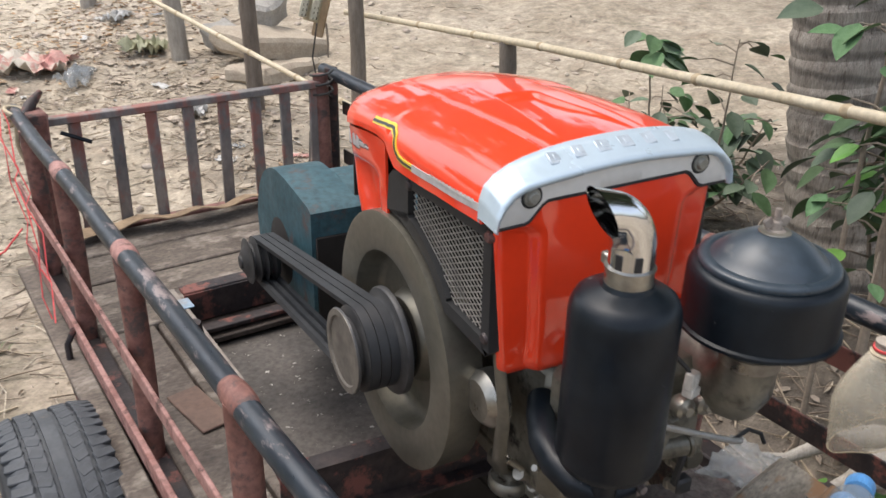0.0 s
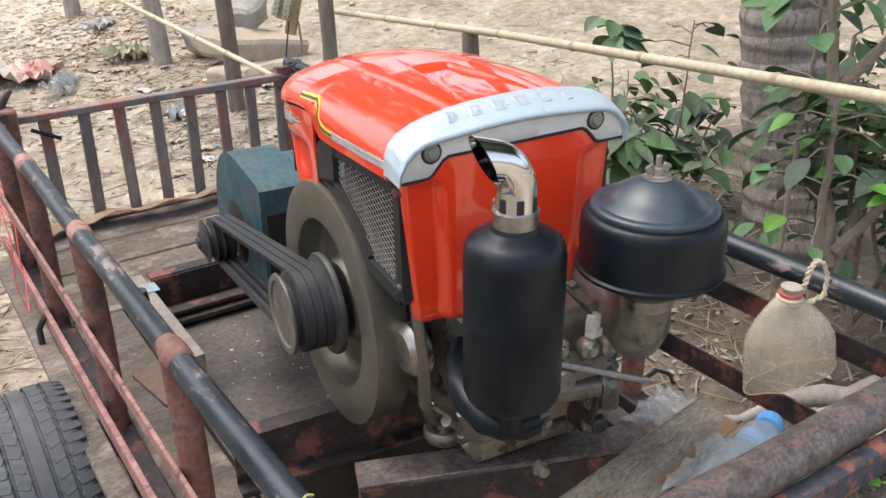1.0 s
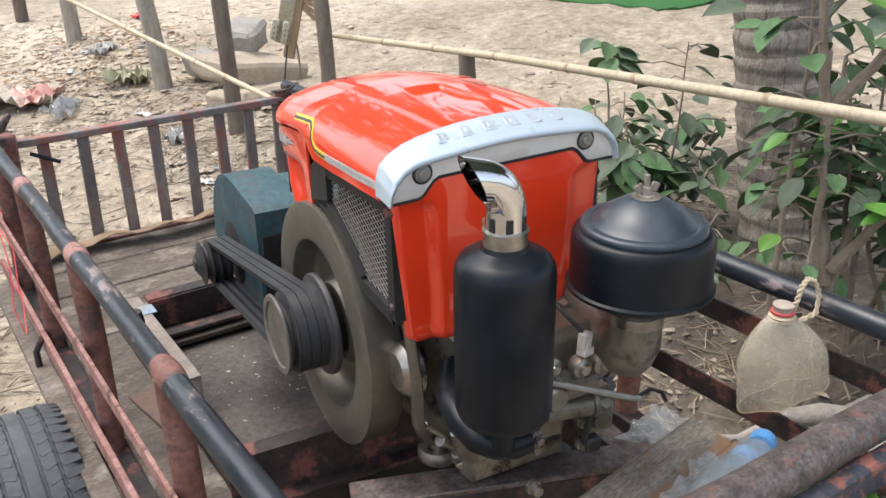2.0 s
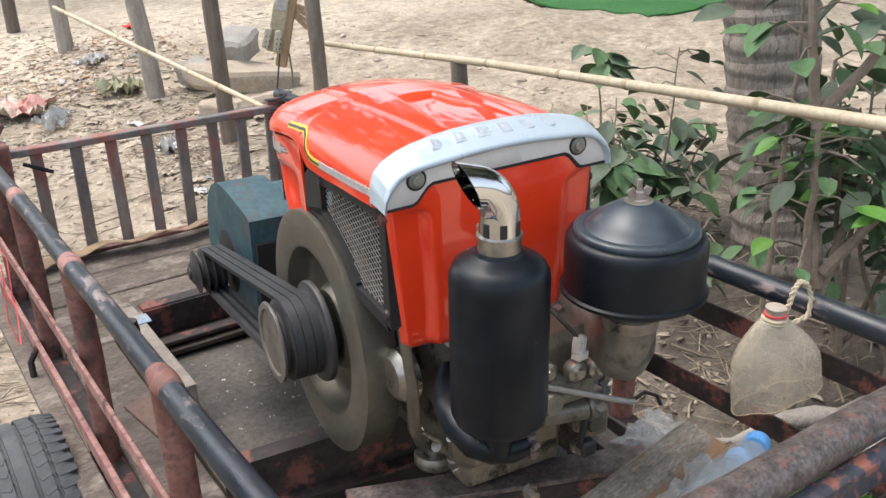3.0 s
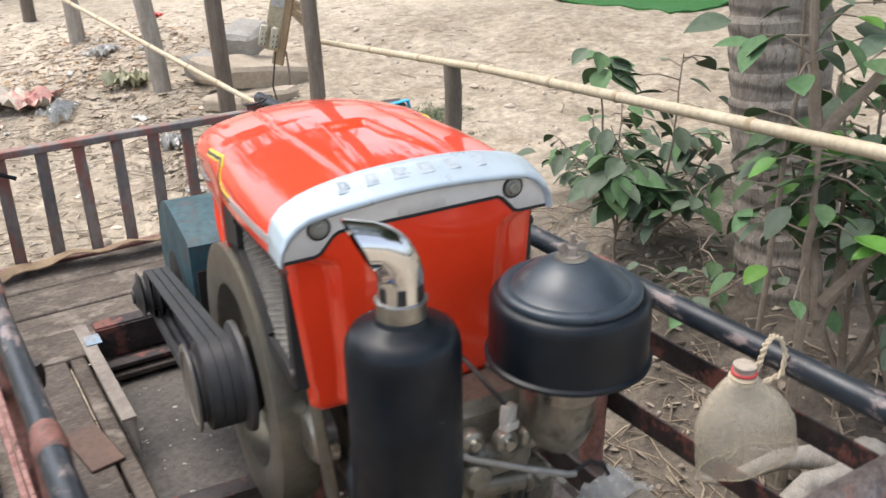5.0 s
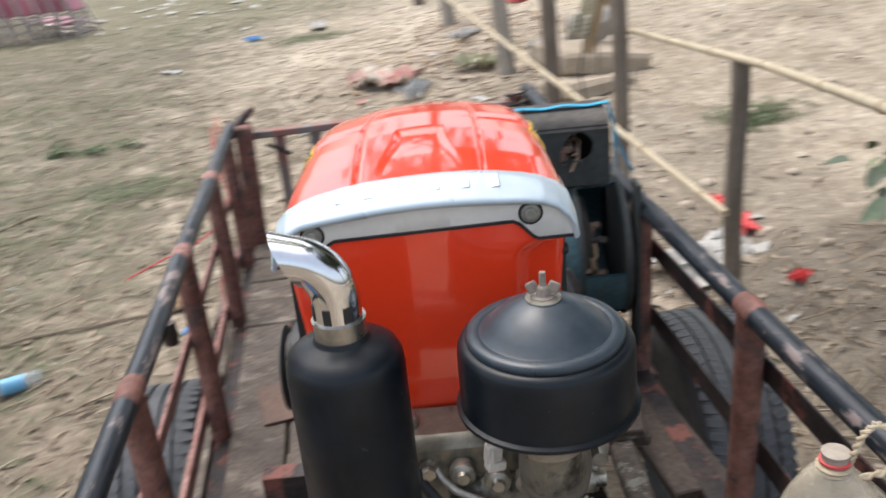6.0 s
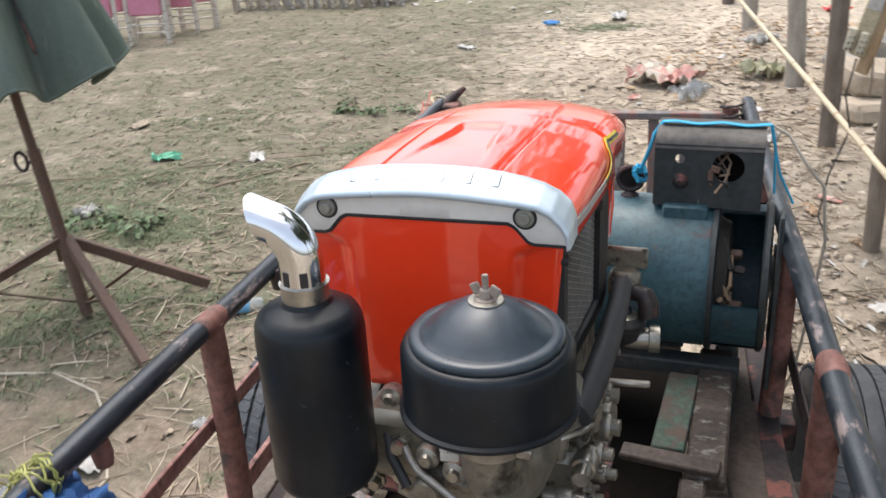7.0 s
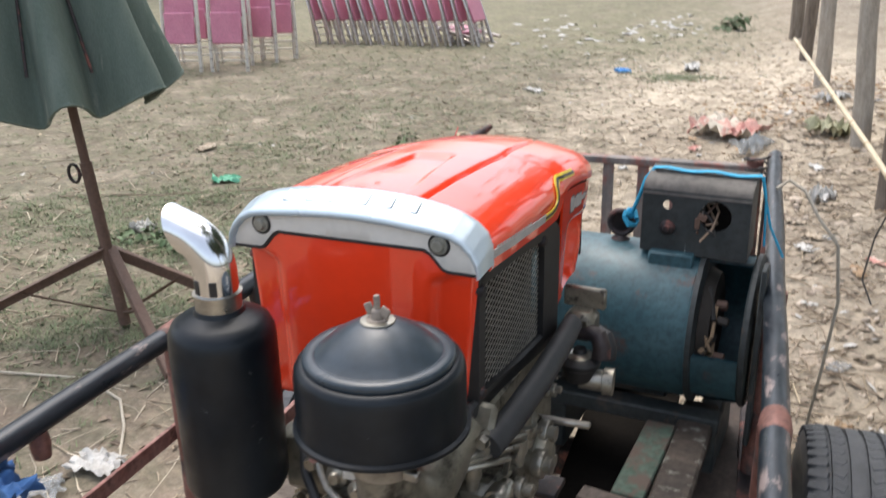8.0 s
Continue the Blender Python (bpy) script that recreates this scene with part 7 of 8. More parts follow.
def one_pebble(s, x, y, z, rnd):
    r = rnd.uniform(0.004, 0.014) * (2.2 if rnd.random() < 0.04 else 1)
    m = Matrix.Translation((x, y, z + r * 0.25)) @ Euler((rnd.uniform(0, 6), rnd.uniform(0, 6), rnd.uniform(0, 6))).to_matrix().to_4x4() @ Matrix.Diagonal((r, r * rnd.uniform(0.6, 1), r * rnd.uniform(0.45, 0.8), 1))
    t = (1 + 5 ** 0.5) / 2
    v = [Vector(p).normalized() * rnd.uniform(0.85, 1.1) for p in ((-1, t, 0), (1, t, 0), (-1, -t, 0), (1, -t, 0), (0, -1, t), (0, 1, t), (0, -1, -t), (0, 1, -t), (t, 0, -1), (t, 0, 1), (-t, 0, -1), (-t, 0, 1))]
    s.add(v, [(0, 11, 5), (0, 5, 1), (0, 1, 7), (0, 7, 10), (0, 10, 11), (1, 5, 9), (5, 11, 4), (11, 10, 2), (10, 7, 6), (7, 1, 8), (3, 9, 4), (3, 4, 2), (3, 2, 6), (3, 6, 8), (3, 8, 9), (4, 9, 5), (2, 4, 11), (6, 2, 10), (8, 6, 7), (9, 8, 1)], m)


def one_tuft(s, x, y, z, rnd):
    for _ in range(rnd.randrange(5, 11)):
        a, ln = rnd.uniform(0, 6.3), rnd.uniform(0.018, 0.052)
        ox, oy = rnd.gauss(0, 0.02), rnd.gauss(0, 0.02)
        d = Vector((math.cos(a), math.sin(a), 0))
        w = d.cross(Vector((0, 0, 1))) * 0.003
        p = Vector((x + ox, y + oy, z - 0.004))
        s.add([p - w, p + w, p + d * ln * 0.4 + Vector((0, 0, ln * 0.42)) + w * 0.7, p + d * ln * 0.4 + Vector((0, 0, ln * 0.42)) - w * 0.7, p + d * ln + Vector((0, 0, ln * 0.4))], [(0, 1, 2, 3), (3, 2, 4)])


RUBBISH = [(1.3, 6.9, 0.55, 0.7), (1.55, 6.0, 0.35, 0.8), (1.75, 4.9, 0.2, 0.6), (1.7, 3.2, 0.25, 0.8), (2.3, 2.3, 0.4, 0.5)]
scatter("dry_leaf_litter", 1500, (1.0, 2.6, 0.5, 9.5), one_leaf, DRYLEAF, "scattered curled brown dry leaves", "dry leaves", 31, RUBBISH + [(1.9, 1.4, 0.35, 0.5), (1.65, 0.9, 0.2, 0.4), (1.5, 2.2, 0.2, 0.6)])
scatter("twig_litter", 3400, (-3.5, 4.5, 0.5, 9.5), one_twig, TWIG, "scattered grey dry twigs and straw", "twigs", 32, RUBBISH + [(1.70, 2.2, 0.2, 0.6), (1.60, 1.1, 0.25, 0.4), (1.95, 1.5, 0.3, 0.5), (1.8, 1.3, 0.4, 0.5), (0.6, 3.6, 0.6, 0.6), (-0.9, 3.2, 0.9, 1.2), (-0.2, 2.2, 0.3, 0.8)])
scatter("pebble_litter", 2300, (-4.0, 5.5, 0.3, 10.0), one_pebble, PEBBLE, "small sandy stones and clods", "pebbles", 33, RUBBISH + [(1.55, 1.2, 0.2, 0.5), (0.7, 3.8, 0.7, 0.7), (3.0, 5.0, 0.8, 1.5)])
scatter("grass_turf", 7000, (-5.5, 0.2, 1.5, 11.5), one_tuft, GRASS, "thin patchy green grass on the sand", "grass", 34,
        [(-1.95, 3.92, 0.3, 0.2), (-2.75, 3.9, 0.35, 0.25), (-0.68, 5.2, 0.2, 0.15), (-2.2, 5.6, 0.5, 0.4), (-3.2, 6.5, 0.8, 0.6), (-2.6, 9.5, 1.2, 0.8), (-1.2, 3.0, 0.3, 0.3), (-2.6, 3.0, 0.4, 0.5), (0.4, 9.6, 0.2, 0.2), (3.0, 4.6, 0.12, 0.1), (-1.55, 3.75, 0.22, 0.14), (-2.3, 4.5, 0.3, 0.2), (-1.95, 3.92, 0.2, 0.12), (-1.6, 2.7, 0.35, 0.25), (-1.4, 4.6, 0.4, 0.3), (-1.9, 7.2, 0.6, 0.5), (-0.6, 11.0, 0.9, 0.8), (0.0, 13.0, 0.9, 0.9)], 0.80)

YARD = [(-2.4, 5.0, 1.1, 1.0), (-1.0, 4.4, 0.9, 0.9), (-2.8, 3.0, 0.8, 0.7), (-0.6, 7.4, 0.9, 1.2), (-2.6, 8.2, 1.3, 1.0), (0.6, 9.4, 0.7, 1.2), (0.3, 5.6, 0.5, 0.9), (-0.5, 2.6, 0.5, 0.7)]
scatter("leaf_crumbs", 3000, (-5.5, 1.6, 1.2, 13.0), one_leaf, material("brown_leaf_crumbs", (0.25, 0.195, 0.14), (0.36, 0.29, 0.215), (0.8, 0.95), scale=30, bump=0.1, island=0.35), "trodden brown leaf crumbs on the yard", "dry leaves", 35, YARD, 0.6)
scatter("straw_litter", 2600, (-5.5, 1.6, 1.2, 13.0), one_twig, material("pale_straw", (0.42, 0.36, 0.27), (0.55, 0.48, 0.38), (0.8, 0.95), island=0.3, bump=0.1), "pale straw and stalks scattered on the yard", "straw", 36, YARD, 0.55)
HEAP = [(1.96, 7.82, 0.30, 0.35), (1.66, 8.05, 0.25, 0.35), (1.25, 7.3, 0.30, 0.35), (1.7, 6.9, 0.25, 0.35), (2.25, 7.9, 0.22, 0.3)]
scatter("heap_leaf_litter", 520, (1.0, 2.5, 6.4, 8.6), one_leaf, material("orange_brown_leaves", (0.36, 0.20, 0.10), (0.50, 0.34, 0.20), (0.7, 0.9), scale=30, bump=0.1, island=0.35), "orange-brown dry leaves on the rubbish heap", "dry leaves", 38, HEAP, 0.85)
scatter("sand_clods", 650, (0.8, 4.2, 3.0, 9.5), one_clod, PEBBLE, "pale clods of dug-up sand round the rubbish heap", "clods", 39, HEAP + [(2.9, 7.2, 0.5, 0.6), (2.3, 5.4, 0.4, 0.8)], 0.6)
scatter("far_rubbish", 70, (-2.5, 1.0, 10.5, 16.0), one_chip, WHITEPLASTIC, "far scraps of white plastic and paper on the turf", "litter", 40, [(-0.9, 13.2, 0.6, 0.8), (0.05, 13.6, 0.4, 0.8), (-0.3, 14.8, 0.4, 0.7)], 0.75)
scatter("paper_crumbs", 330, (-4.5, 1.4, 3.0, 13.5), one_leaf, WHITEPLASTIC, "tiny white paper and plastic crumbs on the yard", "litter", 37, [(0.6, 11.5, 0.6, 1.3), (0.2, 9.8, 0.7, 0.9), (1.2, 7.2, 0.4, 0.6), (1.7, 2.6, 0.2, 0.7)], 0.7)

SCRAPS = [("cloth_rag", (1.02, 6.95), (0.55, 0.40, 0.10), PINK, "faded pink and cream rag on the rubbish heap", "rag", 1.3),
          ("plastic_bag", (1.22, 6.45), (0.30, 0.20, 0.09), FILM, "dirty clear plastic bag on the rubbish heap", "plastic bag", 2.2),
          ("plastic_bag", (1.78, 7.45), (0.22, 0.14, 0.06), WHITEPLASTIC, "crumpled white plastic bag in dry leaves", "plastic bag", 3.1),
          ("plastic_bag", (1.72, 6.55), (0.30, 0.18, 0.10), material("olive_plastic", (0.36, 0.36, 0.22), (0.45, 0.44, 0.3)), "dull olive plastic packet in dry leaves", "plastic bag", 4.6),
          ("plastic_sack", (2.06, 3.02), (0.44, 0.28, 0.06), WHITEPLASTIC, "dusty white woven sack behind the fence stump", "sack", 5.5),
          ("red_ribbon_scrap", (2.36, 3.42), (0.45, 0.09, 0.05), REDPLASTIC, "long red plastic strip on the bank", "plastic strip", 6.4),
          ("plastic_bag", (1.66, 2.35), (0.10, 0.07, 0.04), REDPLASTIC, "small red plastic wrapper beside the cart", "wrapper", 7.3),
          ("plastic_bag", (1.88, 2.18), (0.16, 0.10, 0.03), WHITEPLASTIC, "white plastic scrap beside the cart", "plastic scrap", 8.2),
          ("plastic_scrap", (-2.17, 4.96), (0.17, 0.11, 0.03), GREENSCRAP, "green plastic scrap on thin turf", "plastic scrap", 9.1),
          ("paper_scrap", (-1.54, 5.01), (0.20, 0.09, 0.03), WHITEPLASTIC, "torn white paper on the sand", "paper", 10.1),
          ("paper_scrap", (-2.79, 5.68), (0.20, 0.10, 0.03), CLAY, "pale torn cardboard on thin turf", "cardboard", 11.4),
          ("paper_scrap", (-2.08, 3.93), (0.12, 0.12, 0.05), WHITEPLASTIC, "white crumpled paper in grass", "paper", 12.4),
          ("plastic_bag", (-0.74, 1.86), (0.16, 0.12, 0.025), WHITEPLASTIC, "crumpled white plastic bag beside the cart", "plastic bag", 13.3),
          ("plastic_bag", (-0.45, 2.12), (0.07, 0.05, 0.02), WHITEPLASTIC, "small white wrapper beside the cart", "wrapper", 14.3),
          ("plastic_bag", (-0.84, 1.70), (0.15, 0.11, 0.025), FILM, "dirty white plastic sheet beside the cart", "plastic bag", 15.2),
          ("plastic_scrap", (-0.05, 3.2), (0.09, 0.06, 0.02), BLUEPLASTIC, "light blue plastic scrap on the sand", "plastic scrap", 16.2),
          ("paper_scrap", (-0.15, 3.55), (0.20, 0.10, 0.03), CARD, "pale cardboard scrap on the sand", "cardboard", 17.8),
          ("paper_scrap", (0.75, 3.75), (0.10, 0.10, 0.05), material("lilac_paper", (0.5, 0.48, 0.55), (0.6, 0.58, 0.62)), "crumpled lilac paper by the gate", "paper", 18.8),
          ("paper_scrap", (0.95, 3.35), (0.09, 0.06, 0.04), DARKCABLE, "dark crumpled scrap by the gate", "scrap", 19.8),
          ("plastic_bag", (1.62, 5.2), (0.16, 0.12, 0.07), WHITEPLASTIC, "dirty white plastic lump by a post", "plastic bag", 20.1),
          ("paper_scrap", (2.55, 8.9), (0.22, 0.12, 0.04), REDPLASTIC, "red plastic scrap on the sandy bank", "plastic scrap", 21.1),
          ("paper_scrap", (-0.9, 8.6), (0.22, 0.10, 0.03), WHITEPLASTIC, "white paper scrap on turf", "paper", 22.1),
          ("paper_scrap", (0.5, 10.2), (0.35, 0.16, 0.05), WHITEPLASTIC, "white litter on turf", "litter", 23.1),
          ("paper_scrap", (-0.2, 9.8), (0.16, 0.12, 0.04), BLUEPLASTIC, "blue litter on turf", "litter", 24.1),
          ("plastic_bag", (2.25, 2.62), (0.08, 0.06, 0.03), REDPLASTIC, "pink-red plastic wrapper by the fence stump", "wrapper", 25.1),
          ("paper_scrap", (0.1, 2.55), (0.05, 0.05, 0.02), REDPLASTIC, "scrap of red ribbon on sand", "scrap", 26.1)]
rng = random.Random(77)
for nm, (x, y), (w, h, amp), mt, lab, cat, sd in SCRAPS:
    solid(nm, crumple(w, h, amp, sd), mt, lab, cat, (x, y, level(x, y) + 0.004), (0, 0, rng.uniform(0, 180)), "", "", 60)
# small nameless litter in the heap
lit = [WHITEPLASTIC, CLAY, PINK, CARD, CLAY, FILM, DRYLEAF]
for i in range(60):
    cx, cy, sx, sy = rng.choice(RUBBISH[:4])
    x, y = rng.gauss(cx, sx), rng.gauss(cy, sy)
    if x < 1.36 and y < 2.9:
        continue
    mt = rng.choice(lit)
    solid("litter_scrap", crumple(rng.uniform(0.05, 0.15), rng.uniform(0.03, 0.09), rng.uniform(0.006, 0.018), i * 1.7, 10), mt, "faded scrap of litter among dry leaves", "litter", (x, y, level(x, y) + 0.003), (0, 0, rng.uniform(0, 180)), "litter scraps", "", 60)


def stone(base, size, turn, mat, label, category, seed):
    s = Shape().box((0, 0, 0), size, 0.03)
    bm = bmesh.new()
    vs_ = [bm.verts.new(p) for p in s.v]
    for f_ in s.f:
        bm.faces.new([vs_[i] for i in f_])
    bmesh.ops.subdivide_edges(bm, edges=bm.edges[:], cuts=3, use_grid_fill=True)
    out = Shape()
    bm.verts.index_update()
    for v in bm.verts:
        k = noise.noise_vector(v.co * 7 + Vector((seed, 0, 0))) * 0.022 + noise.noise_vector(v.co * 22 + Vector((seed, 5, 0))) * 0.007
        out.v.append(tuple(v.co + k))
    out.f = [tuple(v.index for v in f_.verts) for f_ in bm.faces]
    bm.free()
    solid("broken_slab" if category == "slab" else "concrete_block", out, mat, label, category, base, turn, "", "", 40)


stone((2.44, 5.98, level(2.44, 5.98) + 0.10), (0.75, 0.42, 0.16), (6, 10, 20), CLAY, "broken sandy slab lying beyond the fence", "slab", 1)
stone((2.30, 5.60, level(2.30, 5.60) + 0.04), (0.60, 0.36, 0.12), (-4, 5, 30), CLAY, "broken sandy slab lying beyond the fence", "slab", 2)
stone((2.55, 6.35, level(2.55, 6.35) + 0.24), (0.34, 0.26, 0.22), (8, -12, 40), CONCRETE, "grey broken concrete block on a slab", "block", 3)
stone((2.20, 6.30, level(2.20, 6.30) + 0.12), (0.22, 0.2, 0.18), (20, -12, 10), CONCRETE, "grey broken concrete block beside a post", "block", 4)

ground_bottle = thing("drink_bottle", "empty clear bottle with a pale blue label on the sand", "bottle", (-0.70, 2.93, level(-0.70, 2.93) + 0.03), 0.0, "", False)
ground_bottle.matrix_world = pose(-0.70, 2.93, level(-0.70, 2.93) + 0.032, 90, 0, -70)
part("bottle_body", Shape().lathe([(0.0, -0.11), (0.026, -0.108), (0.031, -0.10), (0.031, 0.05), (0.026, 0.08), (0.013, 0.10), (0.012, 0.12), (0.0, 0.12)], (0, 0, 0), "z", 24), PET, ground_bottle)
part("label_band", Shape().lathe([(0.0318, -0.05), (0.0322, -0.04), (0.0322, 0.03), (0.0318, 0.04)], (0, 0, 0), "z", 24), material("pale_blue_label", (0.16, 0.45, 0.72), (0.2, 0.5, 0.76), (0.4, 0.5)), ground_bottle, "pale blue label")
cab = [(-2.2, 2.35), (-1.7, 2.28), (-1.2, 2.36), (-0.95, 2.25), (-0.80, 2.08), (-0.62, 1.8), (-0.66, 1.6), (-0.60, 1.35), (-0.3, 1.2)]
solid("pale_cable", Shape().tube([(x + 0.6, y - 1.8, level(x, y) + 0.008 + 0.01 * math.sin(i * 2)) for i, (x, y) in enumerate(cab)], 0.0055, 8), CABLE, "long pale cable lying on the sand", "cable", (-0.6, 1.8, 0.0))
for a, b, lab in (((-3.0, 4.3), (-0.6, 5.35), "long dry reed lying on the sand"), ((-1.0, 3.3), (0.0, 3.5), "broken dry reed lying on the sand"), ((-1.6, 4.4), (-1.15, 4.9), "short dry reed lying on the sand")):
    m0 = ((a[0] + b[0]) / 2, (a[1] + b[1]) / 2)
    pts = []
    for i in range(9):
        q = i / 8
        x, y = a[0] + (b[0] - a[0]) * q, a[1] + (b[1] - a[1]) * q
        pts.append((x - m0[0], y - m0[1], level(x, y) + 0.01))
    solid("dry_reed", Shape().tube(pts, 0.007, 6), TWIG, lab, "reed", (*m0, 0))
solid("turf_mat", Shape().sheet([[(x + 0.12 * math.sin(y * 3), y, level(x + 6.9, y + 7.2) + 0.03 + 0.02 * math.sin(x * 5 + y * 3)) for x in np.linspace(-0.9, 1.6, 26)] for y in np.linspace(-1.6, 1.8, 30)], 0.02), NET, "green artificial turf mat spread on sand", "mat", (6.9, 7.2, 0.0), (0, 0, 0), "", "", 70)

# ---- parasol ----
para = thing("parasol", "half-folded dark green canvas parasol on an iron stand", "parasol", (-1.36, 2.80, level(-1.36, 2.8)))
P0, P1 = Vector((-1.345, 2.80, 0.02)), Vector((-1.60, 2.80, 2.55))
part("pole", Shape().tube([P0, P0.lerp(P1, 0.5), P1], 0.019, 14), BROWNIRON, para, "rusty iron pole")
part("sleeve", Shape().tube([P0.lerp(P1, 0.0), P0.lerp(P1, 0.29)], 0.025, 14), BROWNIRON, para, "rusty stand socket")
kp = P0.lerp(P1, 0.265)
part("clamp_key", Shape().tube([kp, kp + Vector((-0.05, 0, 0.01))] + [kp + Vector((-0.075 + 0.028 * math.cos(i), 0, 0.01 + 0.04 * math.sin(i))) for i in np.linspace(0, 6.28, 14)], 0.007, 8), DARKIRON, para, "ring-shaped clamp key")
j0 = P0.lerp(P1, 0.135)
for foot in ((-2.05, 2.45), (-0.86, 2.42), (-0.95, 3.15), (-1.75, 3.25)):
    e = Vector((*foot, level(*foot) + 0.02))
    d_ = e - j0
    m = Matrix.Translation(j0.lerp(e, 0.5)) @ d_.to_track_quat("X", "Z").to_matrix().to_4x4()
    part("leg", Shape().box((0, 0, 0), (d_.length, 0.006, 0.042), 0.001, m=m).box((0, 0.018, 0.02), (d_.length, 0.036, 0.006), 0.001, m=m), BROWNIRON, para, "rusty angle-iron leg")
    mid, low_ = j0.lerp(e, 0.5), P0 + Vector((0, 0, 0.05))
    part("stay", Shape().tube([mid, low_], 0.010, 6, True, 0.4), BROWNIRON, para)
can = []
for i in range(22):
    q = i / 21
    r = 0.03 + 0.34 * q ** 0.8
    c = P1.lerp(P0, 0.02 + 0.585 * q)
    row = []
    for j in range(97):
        a = 2 * math.pi * j / 96
        fold = 1 + (0.24 * math.cos(8 * a + 0.6) + 0.08 * math.sin(3 * a + 1)) * smooth(0.05, 0.6, q)
        hem = 0.05 * math.cos(8 * a + 0.6) * smooth(0.8, 1.0, q) + 0.03 * math.cos(a - 0.6) * smooth(0.5, 1, q)
        row.append((c.x + r * fold * math.cos(a), c.y + r * fold * math.sin(a), c.z + hem))
    can.append(row)
canopy = part("canopy", Shape().sheet(can, 0.004), CANVAS, para, "dark green folded canvas", 70)
part("hem", Shape().tube([tuple(p) for p in can[-1]], 0.008, 6, False), CANVAS, canopy)
for j in range(8):
    a = 2 * math.pi * j / 8 + 0.3
    part("rib", Shape().tube([P1.lerp(P0, 0.1), P1.lerp(P0, 0.55) + Vector((0.30 * math.cos(a), 0.30 * math.sin(a), 0))], 0.006, 6), DARKIRON, para)

# ---- chairs ----
CHROMETUBE = material("scuffed_chair_chrome", (0.52, 0.47, 0.44), (0.62, 0.57, 0.53), (0.25, 0.4), metal=0.8, scale=20, bump=0.0, patch=(0.20, 0.12, 0.08), patch_at=(0.62, 0.7))


def folded_chair(base, turn, label, frame_mat):
    ch = thing("folding_chair", label, "chair", base, 0.0, "folding chairs", False)
    ch.matrix_world = pose(*base, 0, 0, turn)
    hoop = [(-0.215, -0.03, 0.0), (-0.215, 0.0, 0.45), (-0.21, 0.03, 0.80), (-0.18, 0.04, 0.87), (-0.10, 0.045, 0.90), (0.10, 0.045, 0.90), (0.18, 0.04, 0.87), (0.21, 0.03, 0.80), (0.215, 0.0, 0.45), (0.215, -0.03, 0.0)]
    part("back_hoop", Shape().tube(hoop, 0.023, 8), frame_mat, ch, "bent tube frame with worn bands")
    for x in (-0.185, 0.185):
        part("front_leg", Shape().tube([(x, 0.07, 0.0), (x, 0.03, 0.42), (x, 0.0, 0.62)], 0.018, 8), frame_mat, ch)
    part("backrest", Shape().box((0, 0.03, 0.70), (0.37, 0.025, 0.24), 0.011, (-4, 0, 0)), CHAIRPINK, ch, "pink vinyl backrest")
    part("seat", Shape().box((0, -0.012, 0.50), (0.37, 0.035, 0.36), 0.016, (-3, 0, 0)), CHAIRPINK, ch, "pink vinyl seat folded upright")
    part("seat_edge", Shape().box((0, -0.010, 0.335), (0.37, 0.045, 0.03), 0.012), material("dull_pink_edge", (0.36, 0.13, 0.16), (0.42, 0.17, 0.2)), ch)
    for z, y_ in ((0.12, 0.055), (0.22, -0.02), (0.29, 0.03)):
        part("rung", Shape().tube([(-0.20, y_, z), (0.20, y_, z)], 0.010, 8), frame_mat, ch)
    for x in (-0.215, 0.215):
        for z in (0.05, 0.15, 0.25, 0.36):
            part("worn_band", Shape().tube([(x, -0.03 + 0.03 * z / 0.45, z - 0.004), (x, -0.03 + 0.03 * z / 0.45, z + 0.004)], 0.0238, 8), BROWNIRON, ch)
    return ch


chair = folded_chair((-4.63, 9.03, 0.0), 12, "folded pink chair with worn ivory legs", IVORY)
for x, y, a in ((-5.17, 8.90, 10), (-4.52, 10.0, 30), (-4.80, 9.42, 14), (-5.3, 9.33, 12), (-4.58, 9.62, 14)):
    copy_thing(chair, pose(x, y, 0, 0, 0, a))
row_chair = folded_chair((-4.60, 11.55, -0.03), 76, "folded pink chair leaning in a tight row", CHROMETUBE)
row_chair.matrix_world = pose(-4.60, 11.55, 0.0, -14, 0, 78)
for i in range(1, 13):
    copy_thing(row_chair, pose(-4.60 + i * 0.188, 11.55 + 0.012 * i, 0.0, -14 - 2 * math.sin(i * 1.7), 0, 78 + 3 * math.sin(i * 2.2)))
copy_thing(row_chair, pose(-2.30, 11.75, 0.06, -80, 0, 60))

# ---- far trees round the yard, mirrored in the bonnet ----


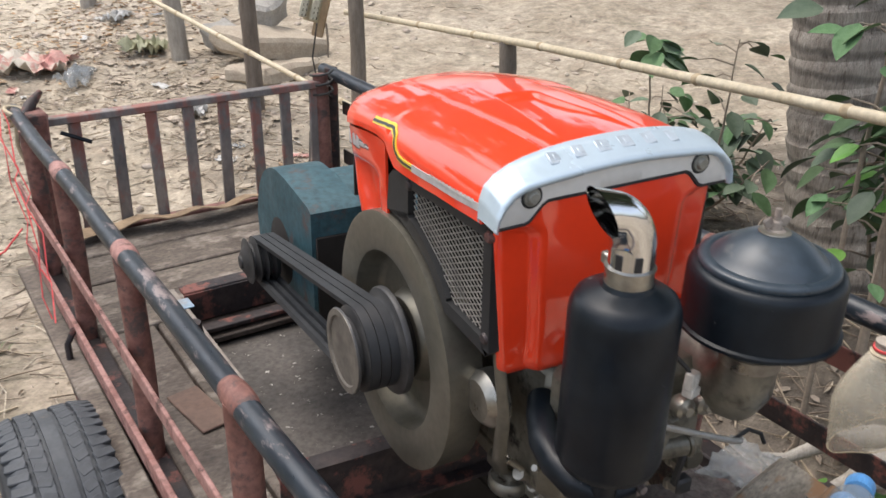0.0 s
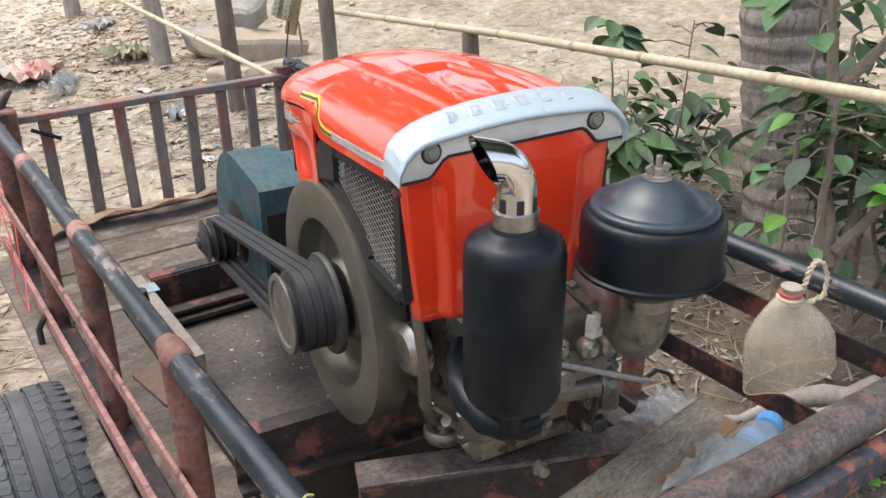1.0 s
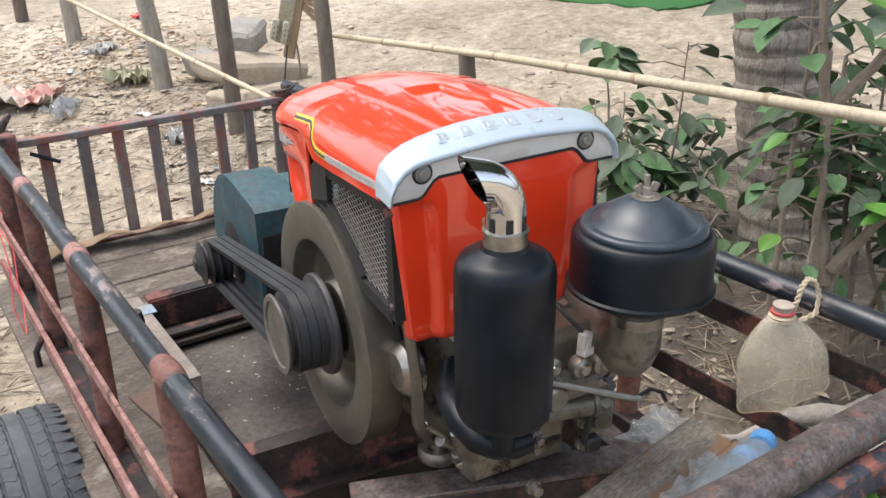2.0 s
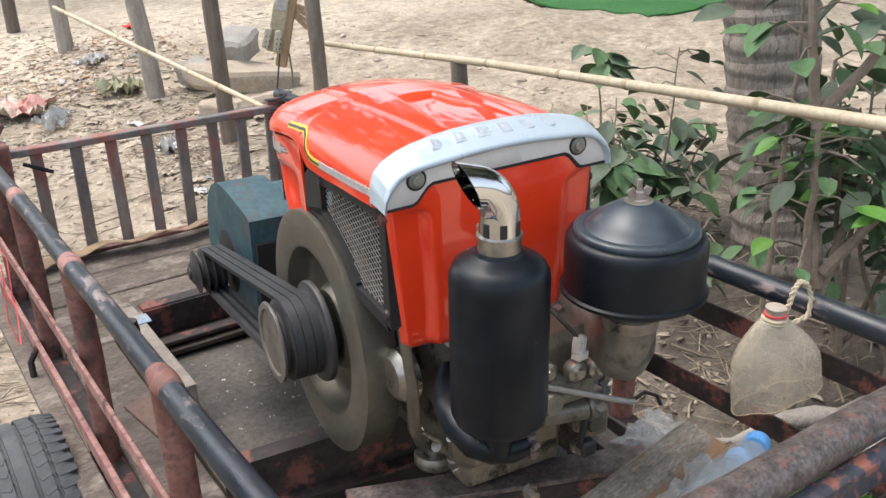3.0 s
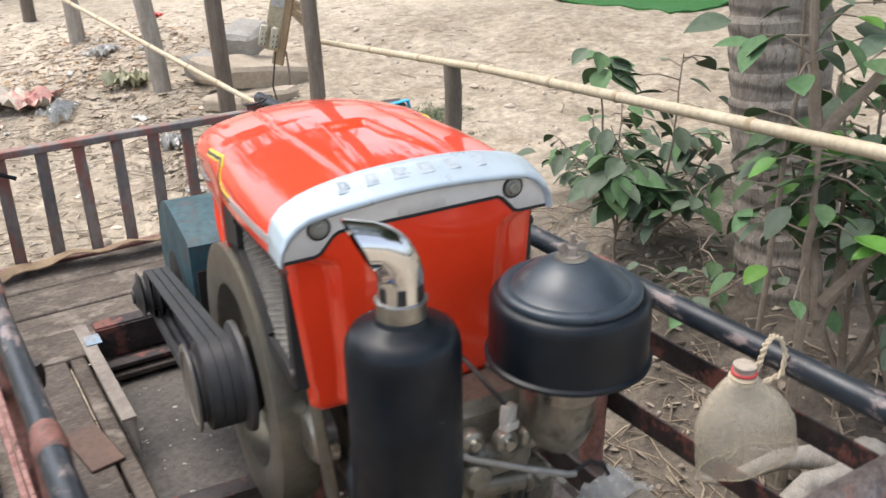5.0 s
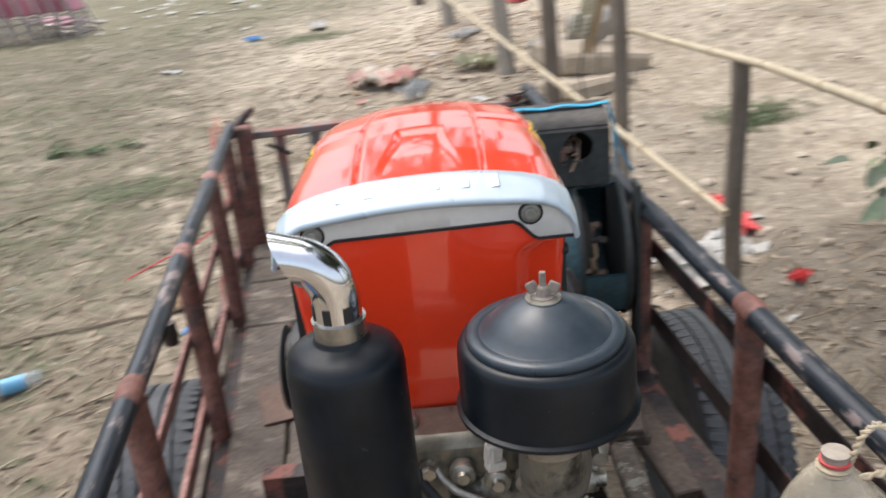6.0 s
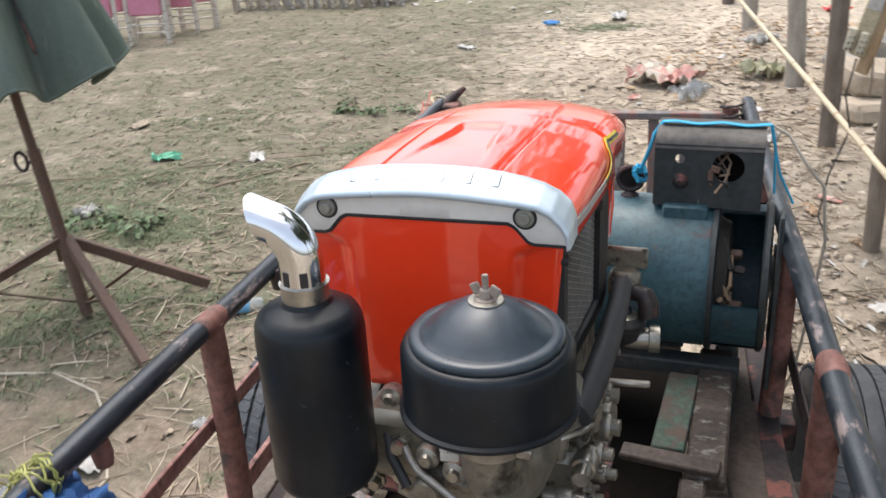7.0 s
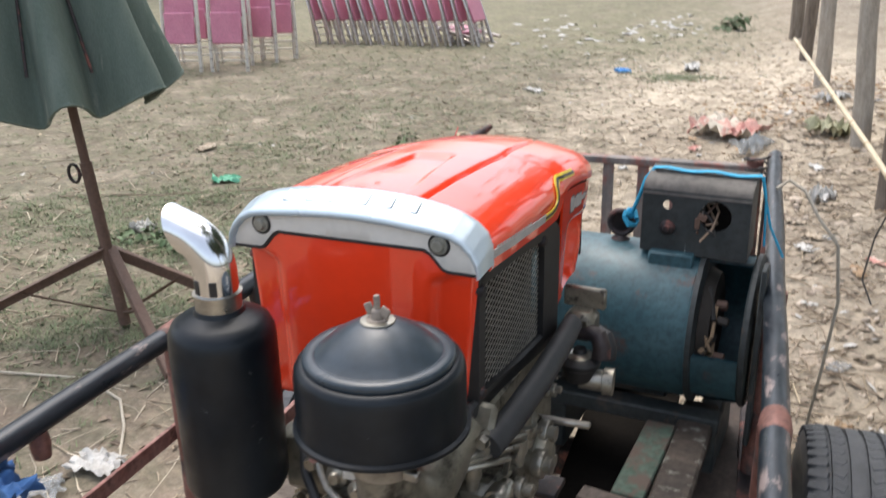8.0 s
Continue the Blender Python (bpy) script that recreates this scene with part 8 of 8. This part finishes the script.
def far_tree(base, height, spread_, seed):
    rnd = random.Random(seed)
    t = thing("broad_tree", "tall broad-leaved tree at the edge of the yard", "tree", base, 0.0, "far trees", False)
    s = Shape().tube([(0, 0, -0.3), (0.15, 0.1, height * 0.3), (0.1, -0.1, height * 0.55), (0.3, 0, height * 0.8)], [0.34, 0.27, 0.2, 0.08], 12)
    limbs = []
    for k in range(9):
        a, h = k * 2.4 + rnd.uniform(-0.3, 0.3), height * rnd.uniform(0.30, 0.7)
        end = Vector((math.cos(a) * spread_ * rnd.uniform(0.5, 0.9), math.sin(a) * spread_ * rnd.uniform(0.5, 0.9), min(height * 0.95, h + height * rnd.uniform(0.1, 0.3))))
        limbs.append(end)
        s.tube([(0.1, 0, h), Vector((0.1, 0, h)).lerp(end, 0.5) + Vector((0, 0, 0.3)), end], [0.13, 0.09, 0.04], 7)
    part("trunk", s, STEM, t, "brown trunk with spreading limbs")
    leaves = Shape()
    for end in limbs + [Vector((0.3, 0, height * 0.85))]:
        for _ in range(420):
            p = end + Vector((rnd.gauss(0, spread_ * 0.26), rnd.gauss(0, spread_ * 0.26), rnd.gauss(0, height * 0.075)))
            m = Matrix.Translation(p) @ Euler((rnd.uniform(-1, 1), rnd.uniform(-1, 1), rnd.uniform(0, 6.3))).to_matrix().to_4x4()
            q = rnd.uniform(0.25, 0.5)
            leaves.add([(-q, 0, 0), (-q * 0.2, q * 0.4, 0.05), (q, 0, 0), (-q * 0.2, -q * 0.4, 0.05)], [(0, 1, 2, 3)], m)
    part("crown", leaves, DUSTYLEAF, t, "loose leafy crown")


for x, y, h, w, sd in ((-24.0, 19.0, 13.0, 5.5, 1), (3.5, 27.0, 17.0, 5.0, 2), (7.5, 16.5, 15.0, 4.6, 3), (13.0, 11.0, 14.0, 4.6, 4), (-22.0, 12.0, 15.0, 5.0, 5), (15.0, 3.0, 13.0, 4.5, 6), (11.0, 14.5, 16.0, 4.8, 7), (16.5, 7.5, 15.0, 4.8, 8), (12.5, -2.5, 13.0, 4.5, 9), (-15.5, 24.0, 13.0, 4.2, 10), (-20.0, 23.0, 15.0, 4.6, 11)):
    far_tree((x, y, level(x, y)), h, w, sd)
